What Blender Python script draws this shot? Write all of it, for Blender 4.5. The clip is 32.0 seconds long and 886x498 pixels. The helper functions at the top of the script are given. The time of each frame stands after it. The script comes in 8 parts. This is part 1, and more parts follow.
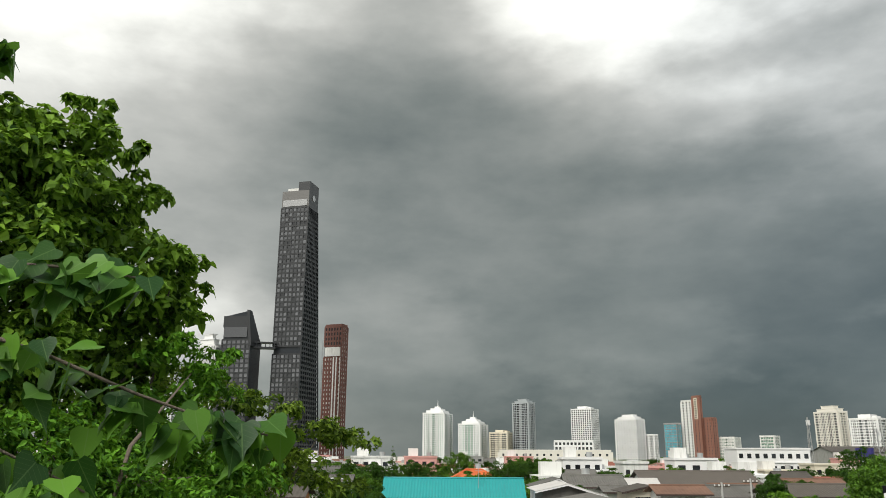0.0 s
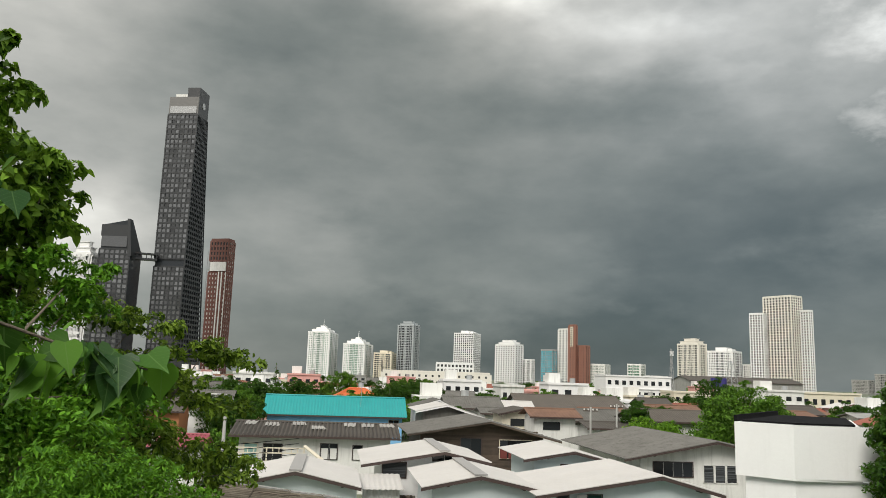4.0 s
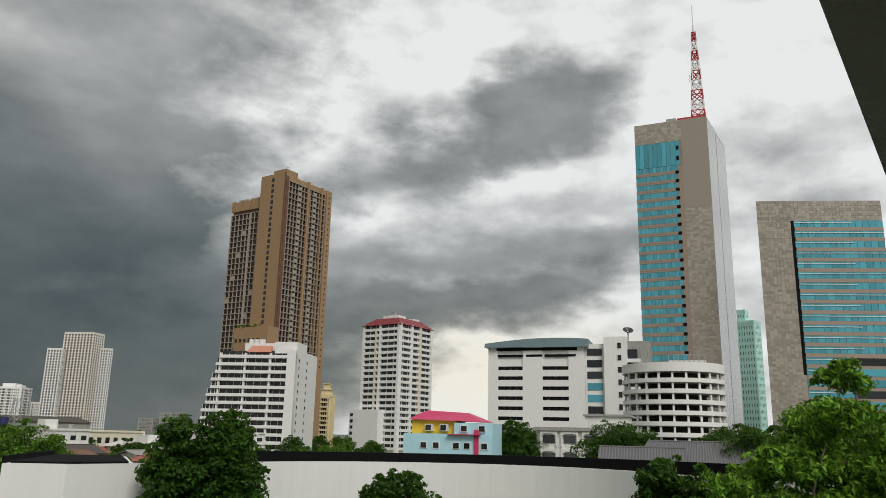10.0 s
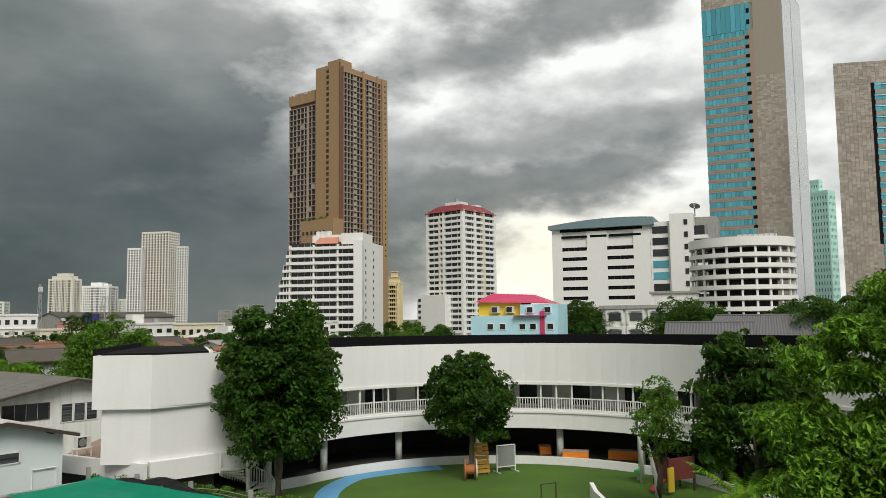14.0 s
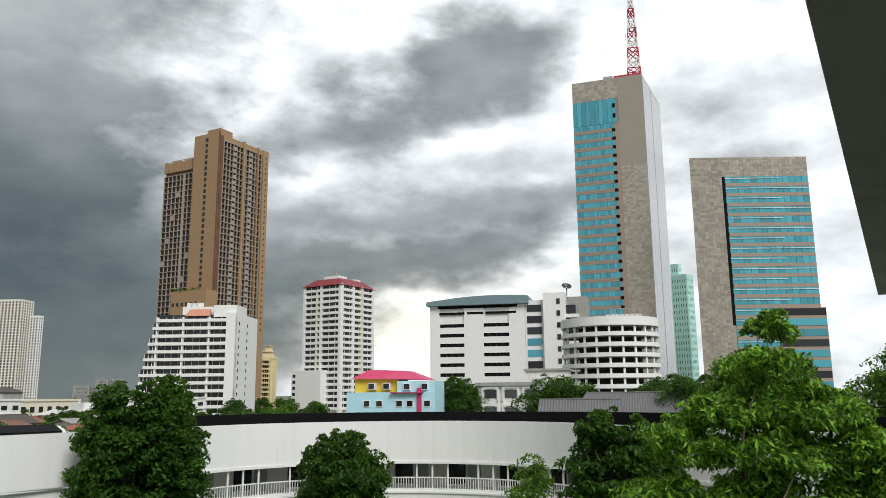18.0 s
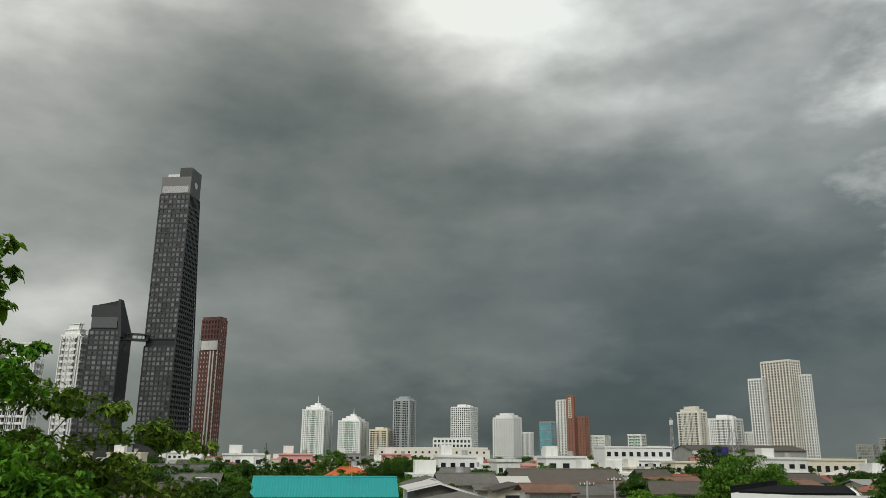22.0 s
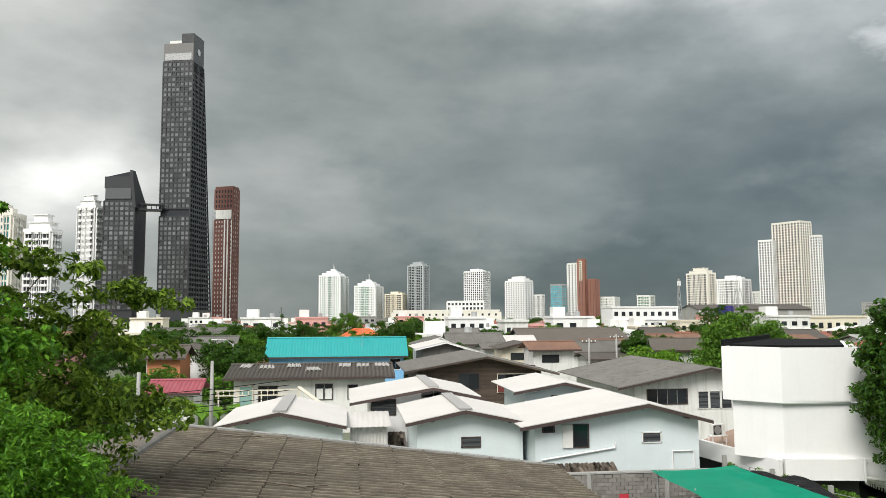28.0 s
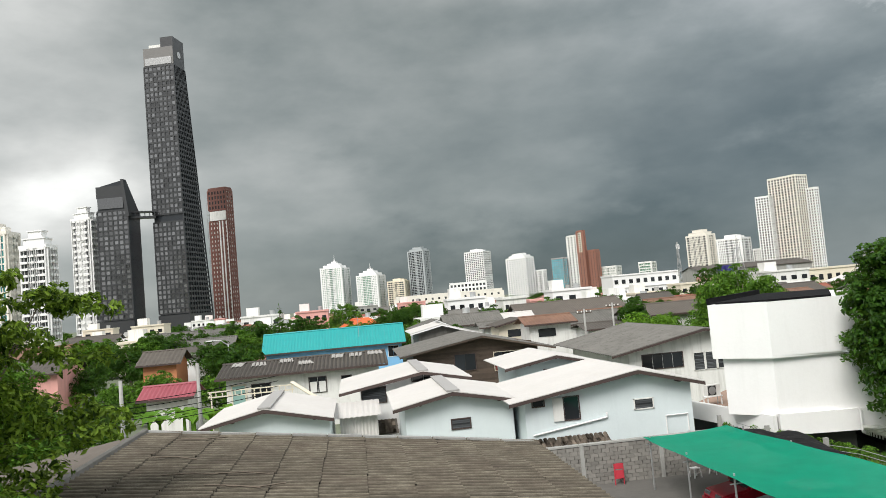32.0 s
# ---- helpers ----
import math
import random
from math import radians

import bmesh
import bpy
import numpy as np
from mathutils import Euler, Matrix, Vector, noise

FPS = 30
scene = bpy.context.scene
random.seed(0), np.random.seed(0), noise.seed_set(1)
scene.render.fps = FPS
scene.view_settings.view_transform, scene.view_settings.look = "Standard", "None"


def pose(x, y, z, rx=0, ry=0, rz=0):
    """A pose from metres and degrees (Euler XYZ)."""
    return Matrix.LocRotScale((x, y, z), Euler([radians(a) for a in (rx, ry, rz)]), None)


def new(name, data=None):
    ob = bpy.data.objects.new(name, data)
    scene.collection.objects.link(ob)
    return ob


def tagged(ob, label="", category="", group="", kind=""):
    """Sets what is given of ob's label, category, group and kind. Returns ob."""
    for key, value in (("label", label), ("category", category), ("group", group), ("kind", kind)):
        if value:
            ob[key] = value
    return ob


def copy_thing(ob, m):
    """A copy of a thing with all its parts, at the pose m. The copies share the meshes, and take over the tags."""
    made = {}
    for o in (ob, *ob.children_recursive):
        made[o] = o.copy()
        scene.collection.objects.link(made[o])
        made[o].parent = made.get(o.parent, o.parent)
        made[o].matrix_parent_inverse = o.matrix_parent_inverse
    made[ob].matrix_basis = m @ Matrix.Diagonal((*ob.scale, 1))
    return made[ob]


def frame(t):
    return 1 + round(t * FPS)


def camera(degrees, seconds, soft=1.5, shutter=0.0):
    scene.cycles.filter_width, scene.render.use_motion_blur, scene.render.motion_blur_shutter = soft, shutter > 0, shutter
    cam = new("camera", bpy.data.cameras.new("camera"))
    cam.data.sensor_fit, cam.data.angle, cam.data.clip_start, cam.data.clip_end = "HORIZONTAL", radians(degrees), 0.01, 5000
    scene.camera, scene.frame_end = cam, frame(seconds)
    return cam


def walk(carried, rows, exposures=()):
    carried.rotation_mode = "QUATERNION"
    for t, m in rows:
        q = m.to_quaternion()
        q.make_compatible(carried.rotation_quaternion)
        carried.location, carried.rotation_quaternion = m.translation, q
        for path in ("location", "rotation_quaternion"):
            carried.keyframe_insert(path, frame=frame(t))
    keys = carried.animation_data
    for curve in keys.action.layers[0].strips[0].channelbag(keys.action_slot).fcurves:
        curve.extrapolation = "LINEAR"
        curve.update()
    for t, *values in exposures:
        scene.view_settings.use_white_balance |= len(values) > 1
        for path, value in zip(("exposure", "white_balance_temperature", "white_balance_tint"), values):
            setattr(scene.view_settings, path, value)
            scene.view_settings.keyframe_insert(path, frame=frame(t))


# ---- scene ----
cam = camera(59.97, 32.0, soft=0.4)
PATH = [
    (0.0, pose(2.73, -0.46, 9.83, 105.01, -0.30, 0.65)),
    (0.5, pose(2.76, -0.39, 9.87, 107.71, 0.15, 2.40)),
    (1.0, pose(2.78, -0.41, 9.88, 107.39, 0.02, 2.60)),
    (1.5, pose(2.75, -0.41, 9.81, 103.64, 0.14, 2.90)),
    (2.0, pose(2.72, -0.37, 9.81, 100.64, 0.09, 2.48)),
    (2.5, pose(2.72, -0.34, 9.85, 99.62, -0.38, 1.24)),
    (4.5, pose(2.64, -0.17, 10.00, 99.30, -2.08, -12.02)),
    (5.0, pose(2.66, -0.13, 10.03, 98.70, -1.89, -16.51)),
    (5.5, pose(2.67, -0.08, 10.04, 97.08, -1.31, -21.65)),
    (6.0, pose(2.71, -0.05, 10.04, 96.45, -0.94, -27.07)),
    (6.5, pose(2.76, -0.00, 10.01, 96.64, -1.04, -32.18)),
    (7.0, pose(2.84, 0.06, 10.00, 96.97, -1.18, -36.67)),
    (7.5, pose(2.91, 0.13, 9.98, 97.31, -1.40, -41.59)),
    (8.0, pose(3.00, 0.140, 9.97, 97.30, -1.42, -47.91)),
    (8.5, pose(3.06, 0.120, 9.95, 97.02, -1.17, -53.76)),
    (9.0, pose(3.13, 0.120, 9.93, 97.08, -0.94, -56.72)),
    (9.5, pose(3.22, 0.130, 9.91, 100.45, -0.71, -57.17)),
    (10.0, pose(3.29, 0.147, 9.91, 103.64, -1.24, -56.73)),
    (10.5, pose(3.34, 0.185, 9.90, 101.86, -1.33, -57.37)),
    (11.0, pose(3.40, 0.228, 9.90, 100.55, -1.38, -58.54)),
    (11.5, pose(3.46, 0.285, 9.90, 100.86, -1.62, -60.18)),
    (12.0, pose(3.52, 0.342, 9.91, 100.45, -1.45, -61.67)),
    (12.5, pose(3.58, 0.330, 9.92, 100.16, -0.98, -58.99)),
    (13.0, pose(3.65, 0.290, 9.95, 100.31, -0.52, -52.81)),
    (13.5, pose(3.67, 0.260, 9.95, 98.56, -0.21, -50.11)),
    (14.0, pose(3.67, 0.250, 9.90, 95.12, 0.65, -51.77)),
    (14.5, pose(3.63, 0.240, 9.89, 91.34, 0.85, -52.53)),
    (16.5, pose(3.48, 0.240, 9.93, 94.15, 0.86, -59.90)),
    (17.0, pose(3.45, 0.240, 9.93, 95.60, 0.36, -62.58)),
    (17.5, pose(3.46, 0.228, 9.93, 97.64, 0.13, -63.79)),
    (18.0, pose(3.49, 0.220, 9.94, 100.63, 0.51, -60.88)),
    (18.5, pose(3.53, 0.210, 9.94, 102.89, 0.61, -56.42)),
    (19.0, pose(3.55, 0.210, 9.96, 104.00, 0.47, -52.95)),
    (19.5, pose(3.53, 0.21, 9.97, 104.35, 0.52, -48.01)),
    (20.0, pose(3.49, 0.29, 9.96, 104.72, 0.57, -40.85)),
    (20.5, pose(3.44, 0.37, 9.96, 105.07, 0.32, -31.83)),
    (21.0, pose(3.46, 0.43, 9.97, 105.07, -0.20, -22.86)),
    (21.5, pose(3.50, 0.45, 10.00, 105.12, -0.37, -14.77)),
    (22.0, pose(3.51, 0.44, 10.02, 104.86, -0.41, -8.02)),
    (22.5, pose(3.53, 0.45, 10.03, 104.49, -0.39, -4.75)),
    (23.0, pose(3.56, 0.48, 10.02, 104.30, -0.24, -3.79)),
    (23.5, pose(3.61, 0.50, 10.02, 104.17, -0.04, -3.57)),
    (24.0, pose(3.64, 0.51, 10.02, 104.05, 0.09, -3.42)),
    (24.5, pose(3.67, 0.55, 10.02, 103.87, 0.32, -3.40)),
    (25.0, pose(3.71, 0.57, 10.01, 103.19, 1.61, -4.59)),
    (25.5, pose(3.75, 0.60, 9.99, 101.68, 2.08, -7.15)),
    (27.5, pose(4.31, 0.55, 9.84, 96.09, -0.17, -9.28)),
    (28.0, pose(4.48, 0.67, 9.82, 94.93, 0.26, -6.97)),
    (28.5, pose(4.81, 0.77, 9.79, 94.06, 0.18, -3.31)),
    (29.0, pose(5.01, 0.91, 9.76, 93.23, 0.33, -0.36)),
    (29.5, pose(5.20, 1.06, 9.74, 93.05, 0.99, 1.45)),
    (30.0, pose(5.34, 1.18, 9.74, 93.26, 1.63, 3.80)),
    (30.5, pose(5.53, 1.22, 9.73, 93.48, 2.01, 5.74)),
    (31.0, pose(5.72, 1.25, 9.72, 94.31, 2.09, 6.61)),
    (31.5, pose(5.85, 1.35, 9.69, 94.31, 3.39, 3.04)),
    (32.0, pose(5.92, 1.42, 9.67, 93.69, 4.99, -6.64)),
]

EXPOSURES = [(0.0, 0.05, 6550, 9.3), (1.0, -0.25, 6700, 8.8), (2.0, 0.25, 6700, 10.5), (5.0, 0.00, 6600, 10.2), (6.0, 0.00, 6550, 11.0), (7.0, -0.05, 6550, 11.0), (8.0, -0.12, 6650, 11.2), (9.0, -0.07, 6600, 10.2), (10.0, -0.50, 6550, 11.0), (11.0, -0.27, 6600, 8.6), (12.0, -0.28, 6500, 10.0), (13.0, -0.53, 6400, 11.4), (14.0, -0.23, 6650, 9.5), (17.0, 0.00, 6350, 10.5), (18.0, -0.12, 6300, 11.2), (19.0, -0.47, 6550, 9.3), (20.0, -0.46, 6500, 8.3), (21.0, -0.50, 6500, 6.7), (22.0, -0.42, 6500, 6.7), (23.0, -0.10, 6650, 11.2), (25.0, -0.02, 6650, 9.5), (28.0, 0.40, 6450, 10.7), (30.0, 0.50, 6350, 13.8), (31.0, 0.50, 6400, 13.1), (32.0, 0.40, 6400, 11.4)]
walk(cam, PATH, EXPOSURES)

# ---- world, sun ----
EYE = Vector((2.3, 0.2, 10.0))   # middle of the terrace stand


def at(az, d):
    """Plan place at a bearing (degrees, clockwise from +y) and distance from the terrace."""
    return EYE.x + d * math.sin(radians(az)), EYE.y + d * math.cos(radians(az))


class Nodes:
    """Small helper to write node trees as expressions."""

    def __init__(self, tree):
        self.tree = tree
        tree.nodes.clear()

    def node(self, kind):
        return self.tree.nodes.new(kind)

    def link(self, value, socket):
        if isinstance(value, (int, float)):
            socket.default_value = value
        elif isinstance(value, (tuple, list)):
            socket.default_value = (*value, 1.0) if len(value) == 3 and socket.type == "RGBA" else value
        else:
            self.tree.links.new(value, socket)

    def math(self, op, a, b=0.0, c=0.0, clamp=False):
        n = self.node("ShaderNodeMath")
        n.operation, n.use_clamp = op, clamp
        for value, socket in zip((a, b, c), n.inputs):
            self.link(value, socket)
        return n.outputs[0]

    def noise(self, vector, scale, detail=4.0, rough=0.55, color=False):
        n = self.node("ShaderNodeTexNoise")
        self.link(vector, n.inputs["Vector"])
        self.link(scale, n.inputs["Scale"])
        self.link(detail, n.inputs["Detail"])
        self.link(rough, n.inputs["Roughness"])
        return n.outputs["Color" if color else "Fac"]

    def scaled(self, vector, s, offset=(0, 0, 0)):
        n = self.node("ShaderNodeMapping")
        self.link(vector, n.inputs["Vector"])
        n.inputs["Scale"].default_value, n.inputs["Location"].default_value = s, offset
        return n.outputs[0]

    def mix(self, fac, a, b, blend="MIX"):
        n = self.node("ShaderNodeMix")
        n.data_type, n.blend_type = "RGBA", blend
        self.link(fac, n.inputs["Factor"])
        self.link(a, n.inputs[6])
        self.link(b, n.inputs[7])
        return n.outputs[2]

    def ramp(self, fac, stops):
        n = self.node("ShaderNodeValToRGB")
        self.link(fac, n.inputs[0])
        els = n.color_ramp.elements
        while len(els) < len(stops):
            els.new(0.5)
        for e, (p, c) in zip(els, stops):
            e.position, e.color = p, (*c, 1.0) if len(c) == 3 else c
        return n.outputs[0]


def storm_sky():
    """Storm front: a dark bank in the north, broken layered cloud in the east, each layer with its own ragged edge."""
    world = bpy.data.worlds.new("storm_sky")
    world.use_nodes = True
    scene.world = world
    s = Nodes(world.node_tree)
    way = s.node("ShaderNodeTexCoord").outputs["Generated"]
    xyz = s.node("ShaderNodeSeparateXYZ")
    s.link(way, xyz.inputs[0])
    az = s.math("MULTIPLY", s.math("ARCTAN2", xyz.outputs[0], xyz.outputs[1]), 57.2958)
    el = s.math("MULTIPLY", s.math("ARCSINE", xyz.outputs[2]), 57.2958)
    # drift the cloud edges, at two sizes
    flat = s.scaled(way, (1, 1, 2.2))
    for size, swing, rise in ((3.0, 11.0, 5.0), (9.0, 5.0, 2.4)):
        warp = s.noise(flat, size, 4.0, 0.55, color=True)
        wx = s.node("ShaderNodeSeparateXYZ")
        s.link(warp, wx.inputs[0])
        az = s.math("MULTIPLY_ADD", s.math("SUBTRACT", wx.outputs[0], 0.5), swing, az)
        el = s.math("MULTIPLY_ADD", s.math("SUBTRACT", wx.outputs[1], 0.5), rise, el)

    def spread(a, e, sa, se, tilt=0.0):
        u = s.math("MULTIPLY", s.math("SUBTRACT", az, a), 1.0 / sa)
        v = s.math("SUBTRACT", el, e)
        if tilt:
            v = s.math("MULTIPLY_ADD", s.math("SUBTRACT", az, a), -tilt, v)
        v = s.math("MULTIPLY", v, 1.0 / se)
        return s.math("ADD", s.math("MULTIPLY", u, u), s.math("MULTIPLY", v, v))

    # soft masses and breaks: bearing, height, half widths, strength
    value = SKY_BASE
    for a, e, sa, se, amp in CLOUDS:
        value = s.math("MULTIPLY_ADD", s.math("EXPONENT", s.math("MULTIPLY", spread(a, e, sa, se), -1.0)), amp, value)
    # the open sky behind the front, from the north-east round to the south-west
    rag = s.noise(s.scaled(way, (1, 1, 2.0), (1.3, 0.7, 0.0)), 7.0, 8.0, 0.56)
    ahead = s.math("MULTIPLY_ADD", s.math("SUBTRACT", rag, 0.5), 34.0, s.math("MULTIPLY_ADD", el, 0.12, az))
    ahead = s.math("MULTIPLY_ADD", s.math("SUBTRACT", ahead, 46.0), 0.09, 0.5, clamp=True)
    behind = s.math("MULTIPLY_ADD", s.math("ADD", az, 47.0), -0.06, 0.5, clamp=True)
    value = s.mix(ahead, value, OPEN_SKY)
    behind = s.math("MAXIMUM", behind, s.math("MULTIPLY_ADD", az, 0.03, -3.0, clamp=True))
    value = s.mix(behind, value, REAR_SKY)
    for a, e, sa, se, tilt, tone, soft, cover in LAYERS:
        inside = s.math("SUBTRACT", 1.0, s.math("SQRT", spread(a, e, sa, se, tilt)))
        inside = s.math("MULTIPLY_ADD", s.math("SUBTRACT", rag, 0.5), 1.7, inside)
        inside = s.math("MULTIPLY_ADD", inside, 1.0 / soft, 0.3, clamp=True)
        inside = s.math("MULTIPLY", s.math("MULTIPLY", inside, inside), s.math("MULTIPLY_ADD", inside, -2.0, 3.0))
        value = s.mix(s.math("MULTIPLY", inside, cover), value, (tone, tone, tone))
    streak = s.noise(s.scaled(way, (1, 1, 3.0), (2.1, 0.4, 0.0)), 5.0, 6.0, 0.5)
    billow = s.noise(s.scaled(way, (1, 1, 2.0), (0.3, 5.2, 1.0)), 2.4, 5.0, 0.55)
    heap = s.noise(s.scaled(way, (1, 1, 1.9), (7.3, 1.2, 0.5)), 11.0, 6.0, 0.55)
    tex = s.math("ADD", s.math("MULTIPLY", s.math("SUBTRACT", streak, 0.5), 0.62), s.math("MULTIPLY", s.math("SUBTRACT", billow, 0.5), 0.55))
    tex = s.math("ADD", tex, s.math("MULTIPLY", s.math("SUBTRACT", heap, 0.5), s.math("MULTIPLY_ADD", ahead, 0.55, 0.5)))
    value = s.math("MULTIPLY", value, s.math("ADD", tex, 1.0))
    value = s.math("MAXIMUM", value, 0.05)
    tone = s.ramp(value, [(0.0, (0.02, 0.03, 0.034)), (0.1, (0.082, 0.106, 0.113)), (0.22, (0.198, 0.222, 0.223)), (0.55, (0.56, 0.565, 0.56)), (1.0, (1.2, 1.2, 1.19))])
    sky = s.node("ShaderNodeTexSky")
    sky.sky_type, sky.sun_disc, sky.sun_elevation, sky.sun_rotation = "NISHITA", False, radians(SUN_UP), radians(SUN_BEARING)
    # bluer storm light toward the east, greener in the north
    tone = s.mix(1.0, tone, s.mix(s.math("MULTIPLY_ADD", az, 0.05, -0.4, clamp=True), (0.995, 1.0, 0.955), (0.965, 1.0, 1.0)), "MULTIPLY")
    # warm gap low under the cloud
    warm = s.math("EXPONENT", s.math("MULTIPLY", spread(61.0, 4.5, 13.0, 4.0), -1.0))
    tone = s.mix(warm, tone, s.mix(1.0, tone, (1.07, 1.0, 0.86), "MULTIPLY"))
    both = s.mix(0.96, s.mix(1.0, sky.outputs[0], (0.1, 0.1, 0.1), "MULTIPLY"), tone)
    back = s.node("ShaderNodeBackground")
    s.link(both, back.inputs[0])
    back.inputs[1].default_value = SKY_STRENGTH
    s.tree.links.new(back.outputs[0], s.node("ShaderNodeOutputWorld").inputs[0])


SUN_UP, SUN_BEARING, SKY_STRENGTH, SKY_BASE = 46.0, 214.0, 1.0, 0.25
OPEN_SKY, REAR_SKY = (0.98, 0.98, 0.98), (0.52, 0.52, 0.52)
CLOUDS = [
    (-32, 32, 13, 9, 0.8), (-14, 33, 8, 5, 0.25), (11, 34, 11, 6, 0.85), (16, 28, 9, 4.5, 0.22), (27, 31, 10, 7, 0.32), (-18, 9.5, 6, 4.5, 0.36), (-36, 12, 12, 16, 0.3),
    (-4, 25, 12, 3.0, -0.06), (20, 25, 14, 4, 0.08), (-3, 9, 6, 5, 0.07), (30, 9, 16, 9, -0.13), (34, 24, 10, 7, 0.22), (27, 18, 12, 5, 0.05), (-15, 22, 8, 7, 0.08), (0, 3, 16, 5, -0.06),
]
LAYERS = [
    (17, 3.4, 15, 3.6, 0.0, 0.085, 0.9, 0.9), (11, 8.6, 12, 2.8, -0.16, 0.215, 0.6, 0.9), (22, 20.5, 14, 2.0, 0.05, 0.15, 1.4, 0.5), (34, 10, 10, 5.0, 0.0, 0.115, 1.4, 0.6), (28, 27.5, 15, 1.8, 0.1, 0.2, 1.6, 0.45),
    (60, 13.0, 27, 2.6, 0.10, 0.33, 1.2, 0.85), (55, 9.4, 18, 2.4, 0.13, 0.23, 0.8, 0.9), (62, 23.4, 10.5, 4.4, 0.22, 0.32, 0.8, 0.95), (54, 19.6, 7.5, 2.8, 0.05, 0.30, 1.0, 0.9),
    (66, 17.0, 13, 1.8, 0.1, 0.5, 1.2, 0.7), (83, 21, 7, 2.4, 0.1, 0.6, 1.0, 0.6), (42, 5.0, 13, 5.0, 0.0, 0.19, 0.9, 0.95), (84, 9.5, 9, 3.0, 0.0, 0.62, 1.2, 0.6),
]
storm_sky()
sun = new("sun", bpy.data.lights.new("sun", "SUN"))
sun.data.energy, sun.data.angle, sun.data.color = 3.0, radians(30), (1.0, 0.965, 0.91)
sun.matrix_world = pose(0, 0, 300, 90 - SUN_UP, 0, 180 - SUN_BEARING)

# ---- materials ----
MATS = {}


def mat(name, col, rough=0.7, metal=0.0, var=0.18, scale=0.6, bump=0.15, stain=0.0, stain_col=(0.12, 0.11, 0.1), rand=0.0, island=0.0, fine=9.0, alpha=1.0, spec=0.5):
    """Painted, cast or mineral surface: two scales of tone, vertical streaks, fine relief, all in metres."""
    if name in MATS:
        return MATS[name]
    m = bpy.data.materials.new(name)
    m.use_nodes = True
    s = Nodes(m.node_tree)
    geo = s.node("ShaderNodeNewGeometry")
    p = geo.outputs["Position"]
    big = s.noise(p, scale, 4.0)
    small = s.noise(p, scale * fine, 5.0, 0.65)
    tone = s.math("ADD", s.math("MULTIPLY", s.math("SUBTRACT", big, 0.5), 1.4 * var), s.math("MULTIPLY", s.math("SUBTRACT", small, 0.5), 1.1 * var))
    if rand:
        tone = s.math("MULTIPLY_ADD", s.math("SUBTRACT", s.node("ShaderNodeObjectInfo").outputs["Random"], 0.5), rand, tone)
    if island:
        tone = s.math("MULTIPLY_ADD", s.math("SUBTRACT", geo.outputs["Random Per Island"], 0.5), island, tone)
    tone = s.math("ADD", tone, 1.0)
    hsv = s.node("ShaderNodeHueSaturation")
    hsv.inputs["Color"].default_value = (*col, 1)
    s.link(tone, hsv.inputs["Value"])
    c = hsv.outputs[0]
    if stain:
        streaks = s.noise(s.scaled(p, (1.6, 1.6, 0.16)), 1.1, 6.0, 0.7)
        f = s.math("MULTIPLY", s.math("SUBTRACT", streaks, 0.5, clamp=True), 5.0 * stain, clamp=True)
        c = s.mix(f, c, stain_col)
    b = s.node("ShaderNodeBsdfPrincipled")
    s.link(c, b.inputs["Base Color"])
    s.link(s.math("MULTIPLY_ADD", s.math("SUBTRACT", small, 0.5), 0.25, rough, clamp=True), b.inputs["Roughness"])
    b.inputs["Metallic"].default_value = metal
    b.inputs["Specular IOR Level"].default_value = spec
    b.inputs["Alpha"].default_value = alpha
    if bump:
        n = s.node("ShaderNodeBump")
        n.inputs["Strength"].default_value = bump
        n.inputs["Distance"].default_value = 0.05
        s.link(small, n.inputs["Height"])
        s.link(n.outputs[0], b.inputs["Normal"])
    s.tree.links.new(b.outputs[0], s.node("ShaderNodeOutputMaterial").inputs[0])
    MATS[name] = m
    return m


def leaf_mat(name, col, col2, rand=0.5):
    """Leaves: tone by leaf, a little light coming through."""
    if name in MATS:
        return MATS[name]
    m = bpy.data.materials.new(name)
    m.use_nodes = True
    s = Nodes(m.node_tree)
    geo = s.node("ShaderNodeNewGeometry")
    f = s.math("ADD", s.math("MULTIPLY", geo.outputs["Random Per Island"], rand), s.math("MULTIPLY", s.noise(geo.outputs["Position"], 0.9, 3.0), 1.0 - rand))
    c = s.mix(s.math("MULTIPLY_ADD", f, 1.6, -0.3, clamp=True), col, col2)
    b = s.node("ShaderNodeBsdfPrincipled")
    s.link(c, b.inputs["Base Color"])
    b.inputs["Roughness"].default_value = 0.5
    b.inputs["Specular IOR Level"].default_value = 0.2
    t = s.node("ShaderNodeBsdfTranslucent")
    s.link(s.mix(0.5, c, (0.16, 0.26, 0.02)), t.inputs[0])
    x = s.node("ShaderNodeMixShader")
    x.inputs[0].default_value = 0.38
    s.tree.links.new(b.outputs[0], x.inputs[1])
    s.tree.links.new(t.outputs[0], x.inputs[2])
    s.tree.links.new(x.outputs[0], s.node("ShaderNodeOutputMaterial").inputs[0])
    MATS[name] = m
    return m


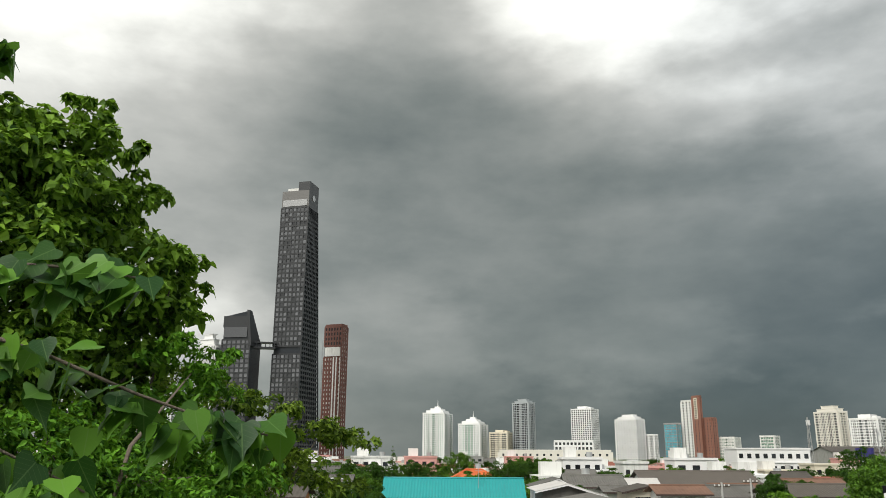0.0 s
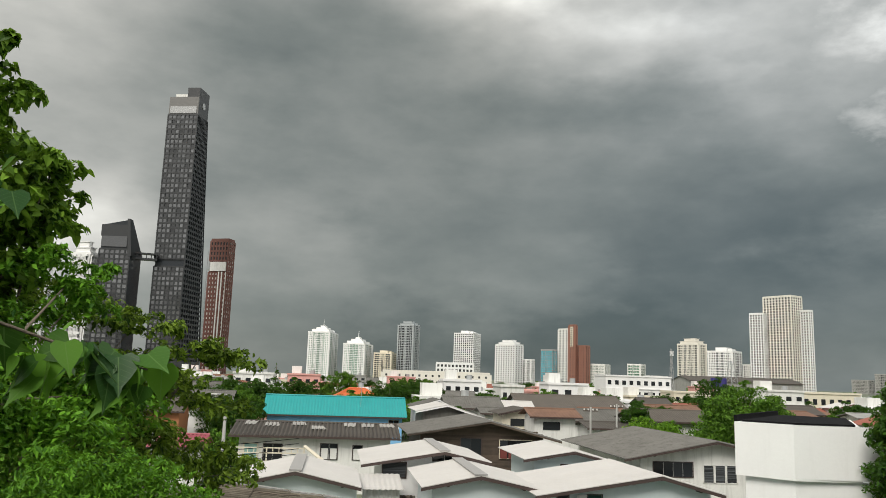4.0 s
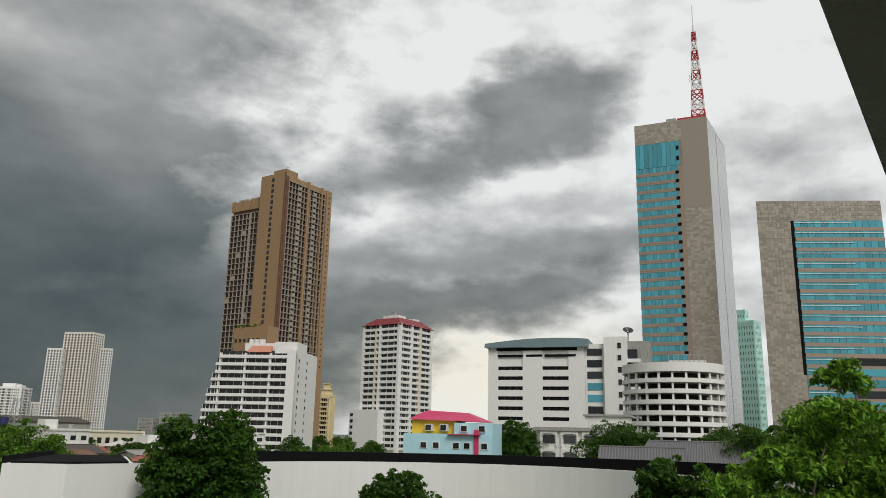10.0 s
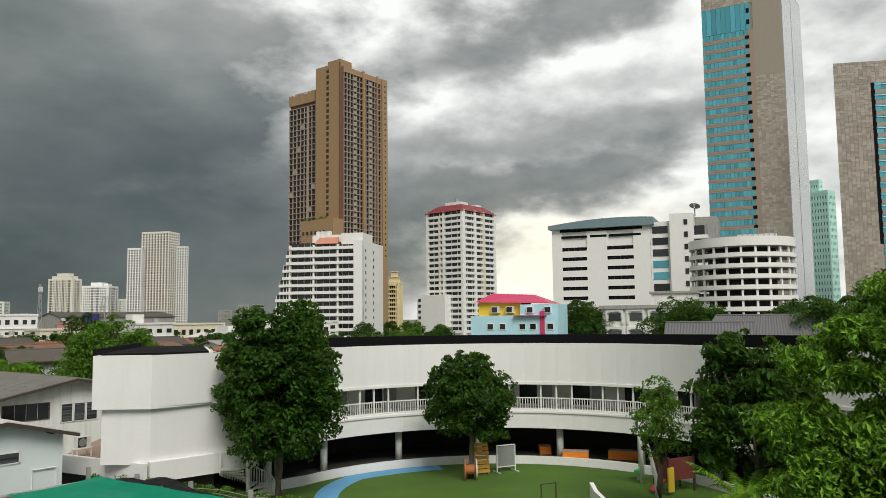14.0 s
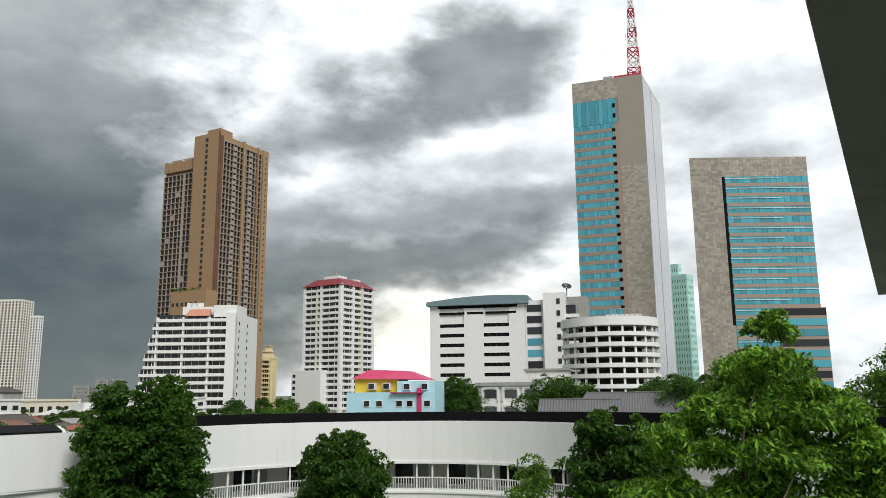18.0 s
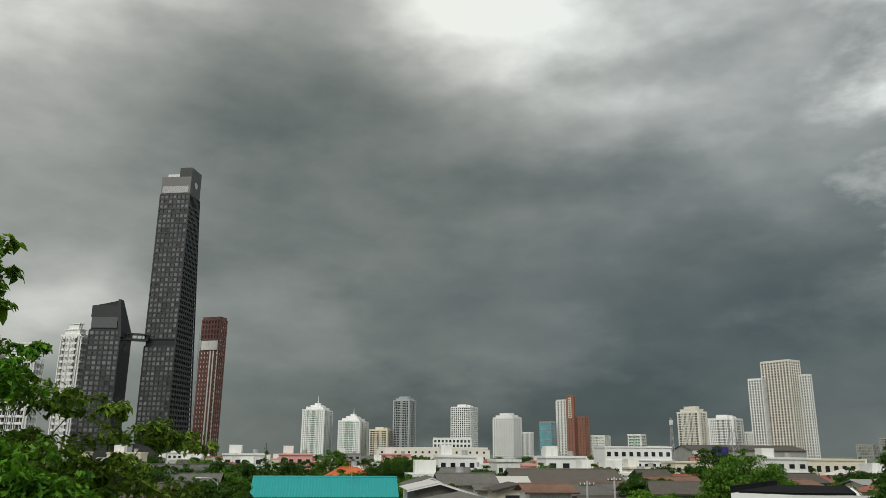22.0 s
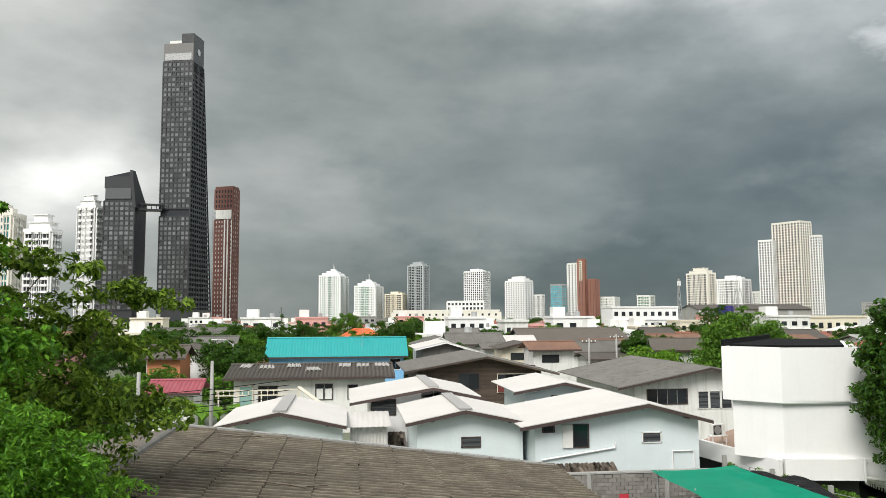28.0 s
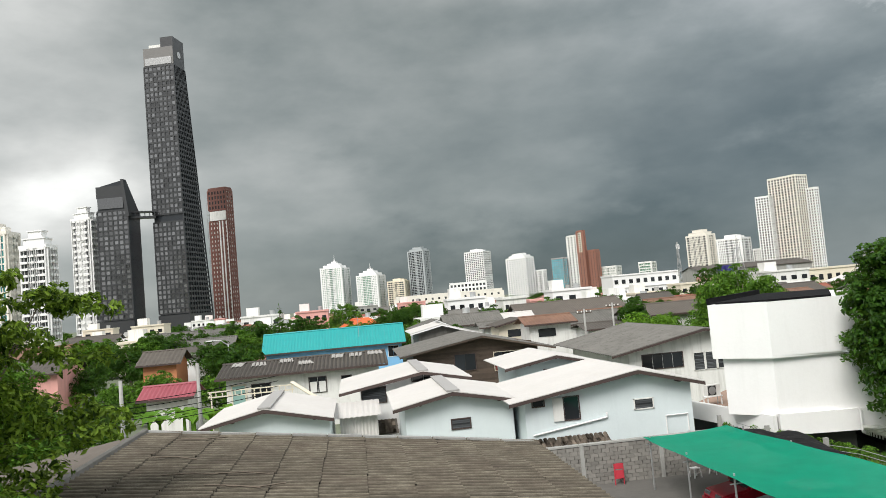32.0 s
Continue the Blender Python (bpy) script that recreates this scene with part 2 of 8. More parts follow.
def glass_mat(name, col, rough=0.08, rand=0.5, metal=0.0, spec=0.8):
    """Closed window glass seen from outside: dark body, sharp sky reflection, tone by pane."""
    if name in MATS:
        return MATS[name]
    m = bpy.data.materials.new(name)
    m.use_nodes = True
    s = Nodes(m.node_tree)
    geo = s.node("ShaderNodeNewGeometry")
    r = s.math("ADD", s.node("ShaderNodeObjectInfo").outputs["Random"], geo.outputs["Random Per Island"])
    r = s.math("FRACT", s.math("MULTIPLY", r, 7.31))
    hsv = s.node("ShaderNodeHueSaturation")
    hsv.inputs["Color"].default_value = (*col, 1)
    s.link(s.math("MULTIPLY_ADD", s.math("SUBTRACT", r, 0.5), 2 * rand, 1.0), hsv.inputs["Value"])
    b = s.node("ShaderNodeBsdfPrincipled")
    s.link(hsv.outputs[0], b.inputs["Base Color"])
    b.inputs["Roughness"].default_value = rough
    b.inputs["Metallic"].default_value = metal
    b.inputs["Specular IOR Level"].default_value = spec
    n = s.node("ShaderNodeBump")
    n.inputs["Strength"].default_value = 0.04
    s.link(s.noise(geo.outputs["Position"], 0.35, 2.0), n.inputs["Height"])
    s.link(n.outputs[0], b.inputs["Normal"])
    s.tree.links.new(b.outputs[0], s.node("ShaderNodeOutputMaterial").inputs[0])
    MATS[name] = m
    return m


WHITE = mat("white_paint", (0.8, 0.8, 0.79), 0.6, var=0.06, stain=0.10, stain_col=(0.5, 0.49, 0.46))
WHITE_OLD = mat("weathered_white_paint", (0.74, 0.74, 0.71), 0.75, var=0.12, stain=0.45, stain_col=(0.32, 0.31, 0.28))
CREAM = mat("cream_paint", (0.72, 0.66, 0.53), 0.7, var=0.1, stain=0.2, stain_col=(0.4, 0.36, 0.3))
PALE_BLUE = mat("pale_blue_render", (0.64, 0.71, 0.72), 0.7, var=0.06, stain=0.14, stain_col=(0.45, 0.52, 0.52))
SKY_BLUE = mat("sky_blue_paint", (0.22, 0.50, 0.80), 0.6, var=0.08, stain=0.1)
CONCRETE = mat("raw_concrete", (0.34, 0.34, 0.32), 0.85, var=0.25, stain=0.5, bump=0.4)
# aged concrete with the shade of the underside put into its colour
SOFFIT = mat("aged_shaded_soffit", (0.23, 0.23, 0.21), 0.85, var=0.35, stain=0.4, bump=0.5)
ASPHALT = mat("yard_ground", (0.115, 0.11, 0.10), 0.9, var=0.5, scale=0.4, bump=0.4)
EARTH = mat("city_ground", (0.13, 0.15, 0.10), 0.95, var=0.5, scale=0.05, bump=0.2)
FIBRE = mat("weathered_fibre_cement", (0.115, 0.10, 0.085), 0.9, var=0.4, scale=0.8, bump=0.5, rand=0.35, stain=0.4, stain_col=(0.07, 0.062, 0.055))
PALE_GRID = mat("pale_balcony_edge", (0.36, 0.31, 0.26), 0.7, var=0.1)
FIBRE_GREY = mat("grey_fibre_cement", (0.135, 0.13, 0.118), 0.9, var=0.5, scale=0.7, bump=0.4, stain=0.6, stain_col=(0.065, 0.062, 0.05), rand=0.3)
METAL_WHITE = mat("white_sheet_metal", (0.57, 0.55, 0.525), 0.5, var=0.16, stain=0.25, stain_col=(0.5, 0.46, 0.41), scale=0.4)
TEAL = mat("teal_roof_tile", (0.02, 0.31, 0.31), 0.45, var=0.12, rand=0.1)
ORANGE = mat("orange_roof_tile", (0.62, 0.16, 0.05), 0.6, var=0.15)
RED_TILE = mat("red_brown_roof_tile", (0.27, 0.09, 0.06), 0.7, var=0.25, rand=0.2)
RED_ROOF = mat("crimson_roof", (0.22, 0.028, 0.035), 0.6, var=0.2)
PINK = mat("pink_paint", (0.70, 0.36, 0.32), 0.7, var=0.12, stain=0.2)
MAGENTA = mat("magenta_roof", (0.55, 0.04, 0.13), 0.5, var=0.1)
YELLOW = mat("yellow_paint", (0.80, 0.55, 0.05), 0.6, var=0.08)
PALE_YELLOW = mat("pale_yellow_paint", (0.74, 0.64, 0.38), 0.7, var=0.1)
WOOD = mat("old_brown_boards", (0.085, 0.062, 0.046), 0.8, var=0.5, scale=1.4, rand=0.7, bump=0.3)
MAROON = mat("maroon_board", (0.16, 0.035, 0.03), 0.65, var=0.25)
DARK_TRIM = mat("dark_brown_trim", (0.06, 0.04, 0.035), 0.6, var=0.2)
TAN = mat("tan_cladding", (0.345, 0.22, 0.115), 0.55, var=0.1, rand=0.08)
BROWN_DK = mat("dark_brown_cladding", (0.15, 0.075, 0.045), 0.55, var=0.15)
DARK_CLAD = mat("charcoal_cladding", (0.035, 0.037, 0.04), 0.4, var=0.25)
# darker, smoother version of the charcoal cladding, for the tower bodies
DARKER_CLAD = mat("darker_charcoal_cladding", (0.02, 0.024, 0.03), 0.3, var=0.25)
GRANITE = mat("tan_granite_slabs", (0.33, 0.295, 0.25), 0.6, var=0.15, rand=0.3, island=0.45)
SILVER = mat("brushed_cladding", (0.5, 0.5, 0.5), 0.25, metal=0.7, var=0.08)
RUST_BRICK = mat("rust_brick", (0.15, 0.062, 0.048), 0.7, var=0.2)
TERRACOTTA = mat("terracotta_cladding", (0.27, 0.125, 0.09), 0.7, var=0.15)
MINT = mat("mint_cladding", (0.5, 0.8, 0.74), 0.4, var=0.08)
BLACK = mat("black_membrane", (0.008, 0.008, 0.009), 0.85, var=0.2, spec=0.1)
# near-black colour standing in for the shade of unlit depths and undersides
SHADE_VOID = mat("painted_interior_shade", (0.035, 0.035, 0.035), 0.8, var=0.3)
STEEL = mat("galvanised_steel", (0.42, 0.43, 0.43), 0.45, metal=0.6, var=0.15)
RED_STEEL = mat("red_painted_steel", (0.5, 0.04, 0.06), 0.5, var=0.1)
GRASS = mat("mown_lawn", (0.062, 0.135, 0.012), 0.95, var=0.5, scale=0.25, fine=26.0, bump=0.5, stain=0.0)
BLUE_PATH = mat("blue_rubber_path", (0.12, 0.36, 0.60), 0.7, var=0.1)
NET = mat("green_shade_net", (0.004, 0.225, 0.135), 0.85, var=0.3, scale=1.2, bump=0.3, alpha=0.93, spec=0.1)
NET_BLACK = mat("black_shade_net", (0.02, 0.02, 0.022), 0.8, var=0.3)
BLOCK = mat("cinder_block", (0.22, 0.21, 0.19), 0.9, var=0.35, bump=0.5, rand=0.35, stain=0.35, stain_col=(0.08, 0.08, 0.07))
BARK = mat("grey_brown_bark", (0.16, 0.13, 0.10), 0.9, var=0.4, scale=3.0, bump=0.6)
LEAF_A = leaf_mat("dark_green_leaves", (0.004, 0.018, 0.003), (0.065, 0.17, 0.018))
LEAF_B = leaf_mat("mid_green_leaves", (0.014, 0.055, 0.007), (0.17, 0.35, 0.035))
LEAF_C = leaf_mat("fresh_green_leaves", (0.05, 0.16, 0.012), (0.25, 0.46, 0.04))
LEAF_NEEM = leaf_mat("deep_fresh_green_leaves", (0.014, 0.065, 0.008), (0.20, 0.47, 0.035))
LEAF_OLIVE = leaf_mat("sunlit_olive_leaves", (0.012, 0.04, 0.006), (0.30, 0.45, 0.05), 0.65)
LEAF_FRESH = leaf_mat("fresh_whorled_leaves", (0.010, 0.055, 0.007), (0.28, 0.54, 0.05), 0.6)
LEAF_HEART = leaf_mat("heart_leaf_green", (0.012, 0.05, 0.007), (0.30, 0.52, 0.055), 0.6)
GLASS_DARK = glass_mat("dark_window_glass", (0.022, 0.025, 0.028), spec=0.5)
GLASS_TEAL = glass_mat("teal_window_glass", (0.03, 0.14, 0.14), rand=0.5)
GLASS_GREY = glass_mat("grey_window_glass", (0.055, 0.06, 0.062), rand=0.7, spec=0.5)
PALE_CONC = mat("pale_concrete_paint", (0.74, 0.71, 0.64), 0.7, var=0.1, stain=0.2, stain_col=(0.45, 0.42, 0.38))
GLASS_MAROON = glass_mat("maroon_tinted_glass", (0.03, 0.016, 0.014), 0.15, 0.5, spec=0.3)
GLASS_BLUE = glass_mat("blue_curtain_glass", (0.09, 0.40, 0.50), 0.12, 0.22, metal=0.25)
GLASS_GREEN = glass_mat("green_tinted_glass", (0.16, 0.26, 0.2), 0.1, 0.5)
GLASS_MIRROR = glass_mat("smoked_mirror_glass", (0.2, 0.202, 0.21), 0.12, 0.55, metal=0.75)
GLASS_PALE = glass_mat("pale_new_glass", (0.62, 0.6, 0.57), 0.3, 0.35)

# ---- building blocks ----


def box(bm, x0, x1, y0, y1, z0, z1):
    return hexa(bm, [(x0, y0, z0), (x1, y0, z0), (x1, y1, z0), (x0, y1, z0)], [(x0, y0, z1), (x1, y0, z1), (x1, y1, z1), (x0, y1, z1)])


def hexa(bm, low, high):
    v = [bm.verts.new(p) for p in (*low, *high)]
    for f in ((3, 2, 1, 0), (4, 5, 6, 7), (0, 1, 5, 4), (1, 2, 6, 5), (2, 3, 7, 6), (3, 0, 4, 7)):
        bm.faces.new([v[i] for i in f])
    return v


def extrude(bm, poly, axis, a, b):
    """A flat outline pushed along one axis from a to b; the outline gives the other two coordinates."""
    def put(p, w):
        q = list(p)
        q.insert(axis, w)
        return bm.verts.new(q)
    low, high = [put(p, a) for p in poly], [put(p, b) for p in poly]
    n = len(poly)
    for i in range(n):
        bm.faces.new((low[i], low[(i + 1) % n], high[(i + 1) % n], high[i]))
    bm.faces.new(low[::-1])
    bm.faces.new(high)
    bmesh.ops.recalc_face_normals(bm, faces=bm.faces)


def tube(bm, pts, radii, sides=7):
    """A bent, tapered round bar along points."""
    rings = []
    pts = [Vector(p) for p in pts]
    for i, p in enumerate(pts):
        d = (pts[min(i + 1, len(pts) - 1)] - pts[max(i - 1, 0)]).normalized()
        q = d.to_track_quat("Z", "Y")
        rings.append([bm.verts.new(p + q @ Vector((math.cos(2 * math.pi * k / sides), math.sin(2 * math.pi * k / sides), 0)) * radii[i]) for k in range(sides)])
    for a, b in zip(rings, rings[1:]):
        for k in range(sides):
            bm.faces.new((a[k], a[(k + 1) % sides], b[(k + 1) % sides], b[k]))
    bm.faces.new(rings[0][::-1])
    bm.faces.new(rings[-1])


def as_mesh(name, bm, material, smooth=False):
    me = bpy.data.meshes.new(name)
    bm.to_mesh(me)
    bm.free()
    me.materials.append(material)
    if smooth:
        me.polygons.foreach_set("use_smooth", [True] * len(me.polygons))
    return me


def part(name, bm, material, parent, label="", m=None, smooth=False):
    """One mesh under a thing or a part. bm: a bmesh, or mesh data to share."""
    me = as_mesh(name, bm, material, smooth) if isinstance(bm, bmesh.types.BMesh) else bm
    ob = new(name, me)
    ob.parent = parent
    if m is not None:
        ob.matrix_local = m
    return tagged(ob, label)


def boxes(*dims):
    bm = bmesh.new()
    for d in dims:
        box(bm, *d)
    return bm


def thing(name, label, category, x=0.0, y=0.0, z=0.0, turn=0.0, group="", kind=""):
    ob = new(name)
    ob.empty_display_size = 0.3
    ob.matrix_world = pose(x, y, z, 0, 0, turn)
    return tagged(ob, label, category, group, kind)


def single(name, bm, material, label, category, m=None, kind="", group="", smooth=False):
    ob = new(name, as_mesh(name, bm, material, smooth) if isinstance(bm, bmesh.types.BMesh) else bm)
    if m is not None:
        ob.matrix_world = m
    return tagged(ob, label, category, group, kind)


def face_matrix(side, w, d):
    """Facade frame: u along the face, -y of the frame is outward. Front: plane y=0, x from -w to 0. Right: plane x=0, y from 0 to d."""
    if side == "front":
        return pose(-w, 0, 0)
    if side == "right":
        return pose(0, 0, 0, 0, 0, 90)
    if side == "left":
        return pose(-w, d, 0, 0, 0, -90)
    return pose(0, d, 0, 0, 0, 180)


def facade(parent, side, w, d, width, z0, z1, cols, rows, fw, fh, wall, glass, proud=0.35, u0=0.0, single_panes=True, band_name="floor_band", pier_name="pier", bands=True, piers=True, joined=False):
    """Floor bands and piers standing proud of the glazing, with a pane in every bay."""
    f = face_matrix(side, w, d)
    cw, ch = width / cols, (z1 - z0) / rows
    bw, bh = cw * (1 - fw), ch * (1 - fh)
    if joined:
        bm = bmesh.new()
        for r in range(rows + 1):
            box(bm, u0, u0 + width, -proud, 0.02, z0 + r * ch - bh / 2, z0 + r * ch + bh / 2)
        for c in range(cols + 1):
            box(bm, u0 + c * cw - bw / 2, u0 + c * cw + bw / 2, -proud - 0.06, 0.02, z0, z1)
        tagged(part("facade_grid", bm, wall, parent, m=f), kind="stuff")
        bands = piers = False
    if bands:
        me = as_mesh(band_name, boxes((0, width, -proud, 0.02, -bh / 2, bh / 2)), wall)
        for r in range(rows + 1):
            part(band_name, me, wall, parent, m=f @ pose(u0, 0, z0 + r * ch))
    if piers:
        me = as_mesh(pier_name, boxes((-bw / 2, bw / 2, -proud - 0.06, 0.02, 0, z1 - z0)), wall)
        for c in range(cols + 1):
            part(pier_name, me, wall, parent, m=f @ pose(u0 + c * cw, 0, z0))
    gw, gh = cw - bw, ch - bh
    if single_panes and rows * cols <= 330:
        me = as_mesh("window", boxes((-gw / 2, gw / 2, -0.1, 0, -gh / 2, gh / 2)), glass)
        for r in range(rows):
            for c in range(cols):
                part("window", me, glass, parent, m=f @ pose(u0 + (c + 0.5) * cw, 0, z0 + (r + 0.5) * ch))
    else:
        bm = bmesh.new()
        for r in range(rows):
            for c in range(cols):
                u, z = u0 + (c + 0.5) * cw, z0 + (r + 0.5) * ch
                box(bm, u - gw / 2, u + gw / 2, -0.1, 0, z - gh / 2, z + gh / 2)
        tagged(part("window_panes", bm, glass, parent, m=f), kind="stuff")


def block(parent, w, d, z0, z1, material, name="body", inset=0.0):
    return part(name, boxes((-w + inset, -inset, inset, d - inset, z0, z1)), material, parent)


def corner_building(name, label, az, d, turn, category="tower"):
    """A building whose nearest upright edge stands at that bearing; its front runs to the left of it, its side away to the right."""
    x, y = at(az, d)
    return thing(name, label, category, x, y, 0, -az - turn)

# ---- ground ----
bm = bmesh.new()
box(bm, -4500, 4500, -4500, 4500, -1.0, 0.0)
single("ground", bm, EARTH, "green-grey city ground between the houses", "ground", kind="structure")
single("pavement", boxes((8.0, 26.0, 8.0, 38.3, 0.004, 0.05)), ASPHALT, "stained concrete yard of the car park", "pavement", kind="structure")

# ---- far skyline ----


def bay_facade(parent, side, w, d, width, z0, z1, rows, rng, wall, glass, accent=None):
    """Upright groups of bays, mirrored about the middle: plain wall, single windows, balcony recesses and glazed strips."""
    half = [("solid", 0.35)]
    for k in range(rng.choice((3, 4, 4, 5))):
        half.append((rng.choice(("window", "balcony", "balcony", "glass", "window", "balcony")), rng.uniform(0.7, 1.3)))
    bays = half + half[:-1][::-1]
    total = sum(q for kind, q in bays)
    ch = (z1 - z0) / rows
    walls, panes = bmesh.new(), bmesh.new()
    u = 0.0
    for kind, q in bays:
        a, b = u, u + width * q / total
        u = b
        if kind == "solid":
            box(walls, a, b, -0.9, 0.02, z0 - 2, z1 + 1)
            continue
        share, out = {"window": (0.5, 0.5), "balcony": (0.36, 1.2), "glass": (0.2, 0.3)}[kind]
        box(panes, a, b, -0.1, 0.0, z0, z1)
        for r in range(rows + 1):
            box(walls, a, b, -out, 0.02, z0 + (r - share / 2) * ch, z0 + (r + share / 2) * ch)
        n = 3 if kind != "balcony" else 2
        for c in range(n):
            x, t = a + (b - a) * c / (n - 1), (b - a) * (0.13 if kind == "window" else 0.06)
            box(walls, x - t, x + t, -0.55, 0.02, z0, z1)
    f = face_matrix(side, w, d)
    tagged(part("facade_grid", walls, wall, parent, m=f), kind="stuff")
    tagged(part("window_panes", panes, glass, parent, m=f), kind="stuff")


def plain_tower(name, label, az, d, w, top, cols, rows, wall, glass, turn=20.0, deep=0.5, fw=0.6, fh=0.55, crown=0, side=True, category="tower", z0=0.0):
    """A slab of flats or offices: w is its width as seen; the side takes a share of it."""
    share = 0.28 if side else 0.0
    wf, ws = w * (1 - share) / math.cos(radians(turn)), (w * share / math.sin(radians(turn)) if side else w * deep)
    edge = az + math.degrees((w * (0.5 - share)) / d)
    b = corner_building(name, label, edge, d, turn if side else 0.0, category)
    block(b, wf, ws, z0, top - 0.4, wall, inset=0.3)
    if side and category == "tower" and fw == 0.6:
        rng = random.Random(int(az * 100) + 3)
        bay_facade(b, "front", wf, ws, wf, 3.0, top - 2.0, rows, rng, wall, glass)
        bay_facade(b, "right", wf, ws, ws, 3.0, top - 2.0, rows, rng, wall, glass)
    else:
        facade(b, "front", wf, ws, wf, max(z0, 3.0), top - 2.0, cols, rows, fw, fh, wall, glass, single_panes=False, proud=0.5, joined=True)
        if side:
            facade(b, "right", wf, ws, ws, max(z0, 3.0), top - 2.0, max(2, int(cols * ws / wf)), rows, fw, fh, wall, glass, single_panes=False, proud=0.5, joined=True)
    part("roof_slab", boxes((-wf - 0.6, 0.6, -0.6, ws + 0.6, top - 1.6, top)), wall, b)
    if crown == 1:   # stepped crown with a spire
        for k, (f, h) in enumerate(((0.78, 5.0), (0.5, 9.0), (0.22, 13.0))):
            part("crown_step", boxes((-wf / 2 - wf * f / 2, -wf / 2 + wf * f / 2, ws * (0.5 - f / 2), ws * (0.5 + f / 2), top, top + h)), wall, b)
        bm = bmesh.new()
        tube(bm, [(-wf / 2, ws / 2, top + 12), (-wf / 2, ws / 2, top + 26)], [0.9, 0.2])
        part("spire", bm, wall, b)
    if crown == 3:   # set-back top floors
        for f, h in ((0.8, 3.4), (0.52, 7.0)):
            part("upper_floor", boxes((-wf * (0.5 + f / 2), -wf * (0.5 - f / 2), ws * (0.5 - f / 2), ws * (0.5 + f / 2), top, top + h - 0.5)), wall, b)
            part("upper_slab", boxes((-wf * (0.5 + f / 2) - 0.5, -wf * (0.5 - f / 2) + 0.5, ws * (0.5 - f / 2) - 0.5, ws * (0.5 + f / 2) + 0.5, top + h - 0.5, top + h)), wall, b)
    if crown == 2:   # lift house
        part("lift_house", boxes((-wf * 0.75, -wf * 0.3, ws * 0.2, ws * 0.8, top, top + 4.5)), wall, b)
        part("water_tank", boxes((-wf * 0.28, -wf * 0.12, ws * 0.3, ws * 0.7, top, top + 2.5)), wall, b)
    return b


plain_tower("apartment_tower", "white apartment tower with pale green glazing, stepped crown and spire", -1.04, 1500, 57, 88, 9, 24, WHITE, GLASS_GREEN, 14, crown=1)
plain_tower("apartment_tower", "lower white apartment tower with pale green glazing and spire", 1.55, 1500, 57, 68, 9, 19, WHITE, GLASS_GREEN, 14, crown=1)
plain_tower("office_block", "small cream and orange office block", 3.62, 1500, 47, 52, 6, 12, CREAM, GLASS_GREY, 18, crown=2)
plain_tower("apartment_tower", "slim grey glass and white apartment tower", 5.22, 1500, 43, 108, 7, 32, mat("cool_grey_paint", (0.40, 0.43, 0.44), 0.6, var=0.1), GLASS_DARK, 38, crown=3)
plain_tower("apartment_tower", "white apartment tower with a brown upper panel", 9.6, 1500, 51, 96, 9, 26, WHITE, GLASS_DARK, 25, fw=0.62, fh=0.66, crown=2)
plain_tower("apartment_tower", "stepped white apartment tower", 12.7, 1300, 46, 68, 8, 18, WHITE, GLASS_DARK, 40, fw=0.55, fh=0.5, crown=3)
plain_tower("apartment_annexe", "lower white wing of an apartment tower", 14.1, 1310, 22, 44, 4, 10, WHITE, GLASS_GREY, 40)
plain_tower("glass_tower", "small blue glass office tower", 15.62, 1200, 24, 57, 5, 14, SILVER, GLASS_BLUE, 30, fw=0.85, fh=0.75)
plain_tower("brick_tower", "terracotta and white tower with a tall brick shaft", 16.95, 1200, 27, 90, 4, 22, WHITE_OLD, GLASS_GREY, 42, fw=0.45)
b = plain_tower("brick_shaft", "tall terracotta shaft of a tower with a cream panel", 17.35, 1194, 12, 95.5, 2, 22, TERRACOTTA, GLASS_GREY, 42, fw=0.3)
panel = part("upper_panel", boxes((-8.6, -2.6, -1.2, -0.5, 62, 92)), CREAM, b, "cream upper panel")
for k in range(9):
    part("panel_window", boxes((-7.6, -3.6, -1.35, -1.2, 63.2 + 3.2 * k, 64.8 + 3.2 * k)), GLASS_GREY, panel)
plain_tower("brick_tower_wing", "lower terracotta wing with roof planting", 18.0, 1190, 22, 64, 4, 14, TERRACOTTA, GLASS_GREY, 42, fw=0.3)
plain_tower("apartment_block", "pale green distant apartment block", 19.28, 1200, 30, 37, 8, 8, WHITE_OLD, GLASS_GREEN, 15)
plain_tower("apartment_block", "pale grey-green distant apartment block", 21.83, 1300, 28, 41, 6, 8, WHITE_OLD, GLASS_GREEN, 20)
plain_tower("apartment_block", "low pale distant apartment block", 23.2, 1400, 38, 24, 8, 4, WHITE_OLD, GLASS_GREY, 20)
plain_tower("apartment_tower", "cream apartment tower with rounded stepped top", 25.64, 1100, 38, 66, 7, 19, PALE_CONC, GLASS_GREY, 38, crown=3)
plain_tower("apartment_tower", "white apartment slab beside a cream tower", 27.8, 1100, 43, 57, 9, 15, WHITE, GLASS_GREY, 22, crown=2)
plain_tower("apartment_block", "low pale apartment block", 29.4, 1120, 16, 40, 3, 11, WHITE_OLD, GLASS_GREY, 30)
plain_tower("apartment_tower", "tall cream-grey apartment tower under completion", 31.6, 1100, 47, 131, 9, 36, PALE_CONC, GLASS_DARK, 32, fw=0.62, fh=0.66)
plain_tower("apartment_tower_wing", "white wing of the tall apartment tower", 30.1, 1105, 23, 108, 5, 30, WHITE, GLASS_DARK, 20, fw=0.62, fh=0.66)
plain_tower("apartment_tower_wing", "narrow white wing of the tall apartment tower", 33.0, 1108, 17, 112, 4, 30, WHITE, GLASS_DARK, 40, fw=0.62, fh=0.6)
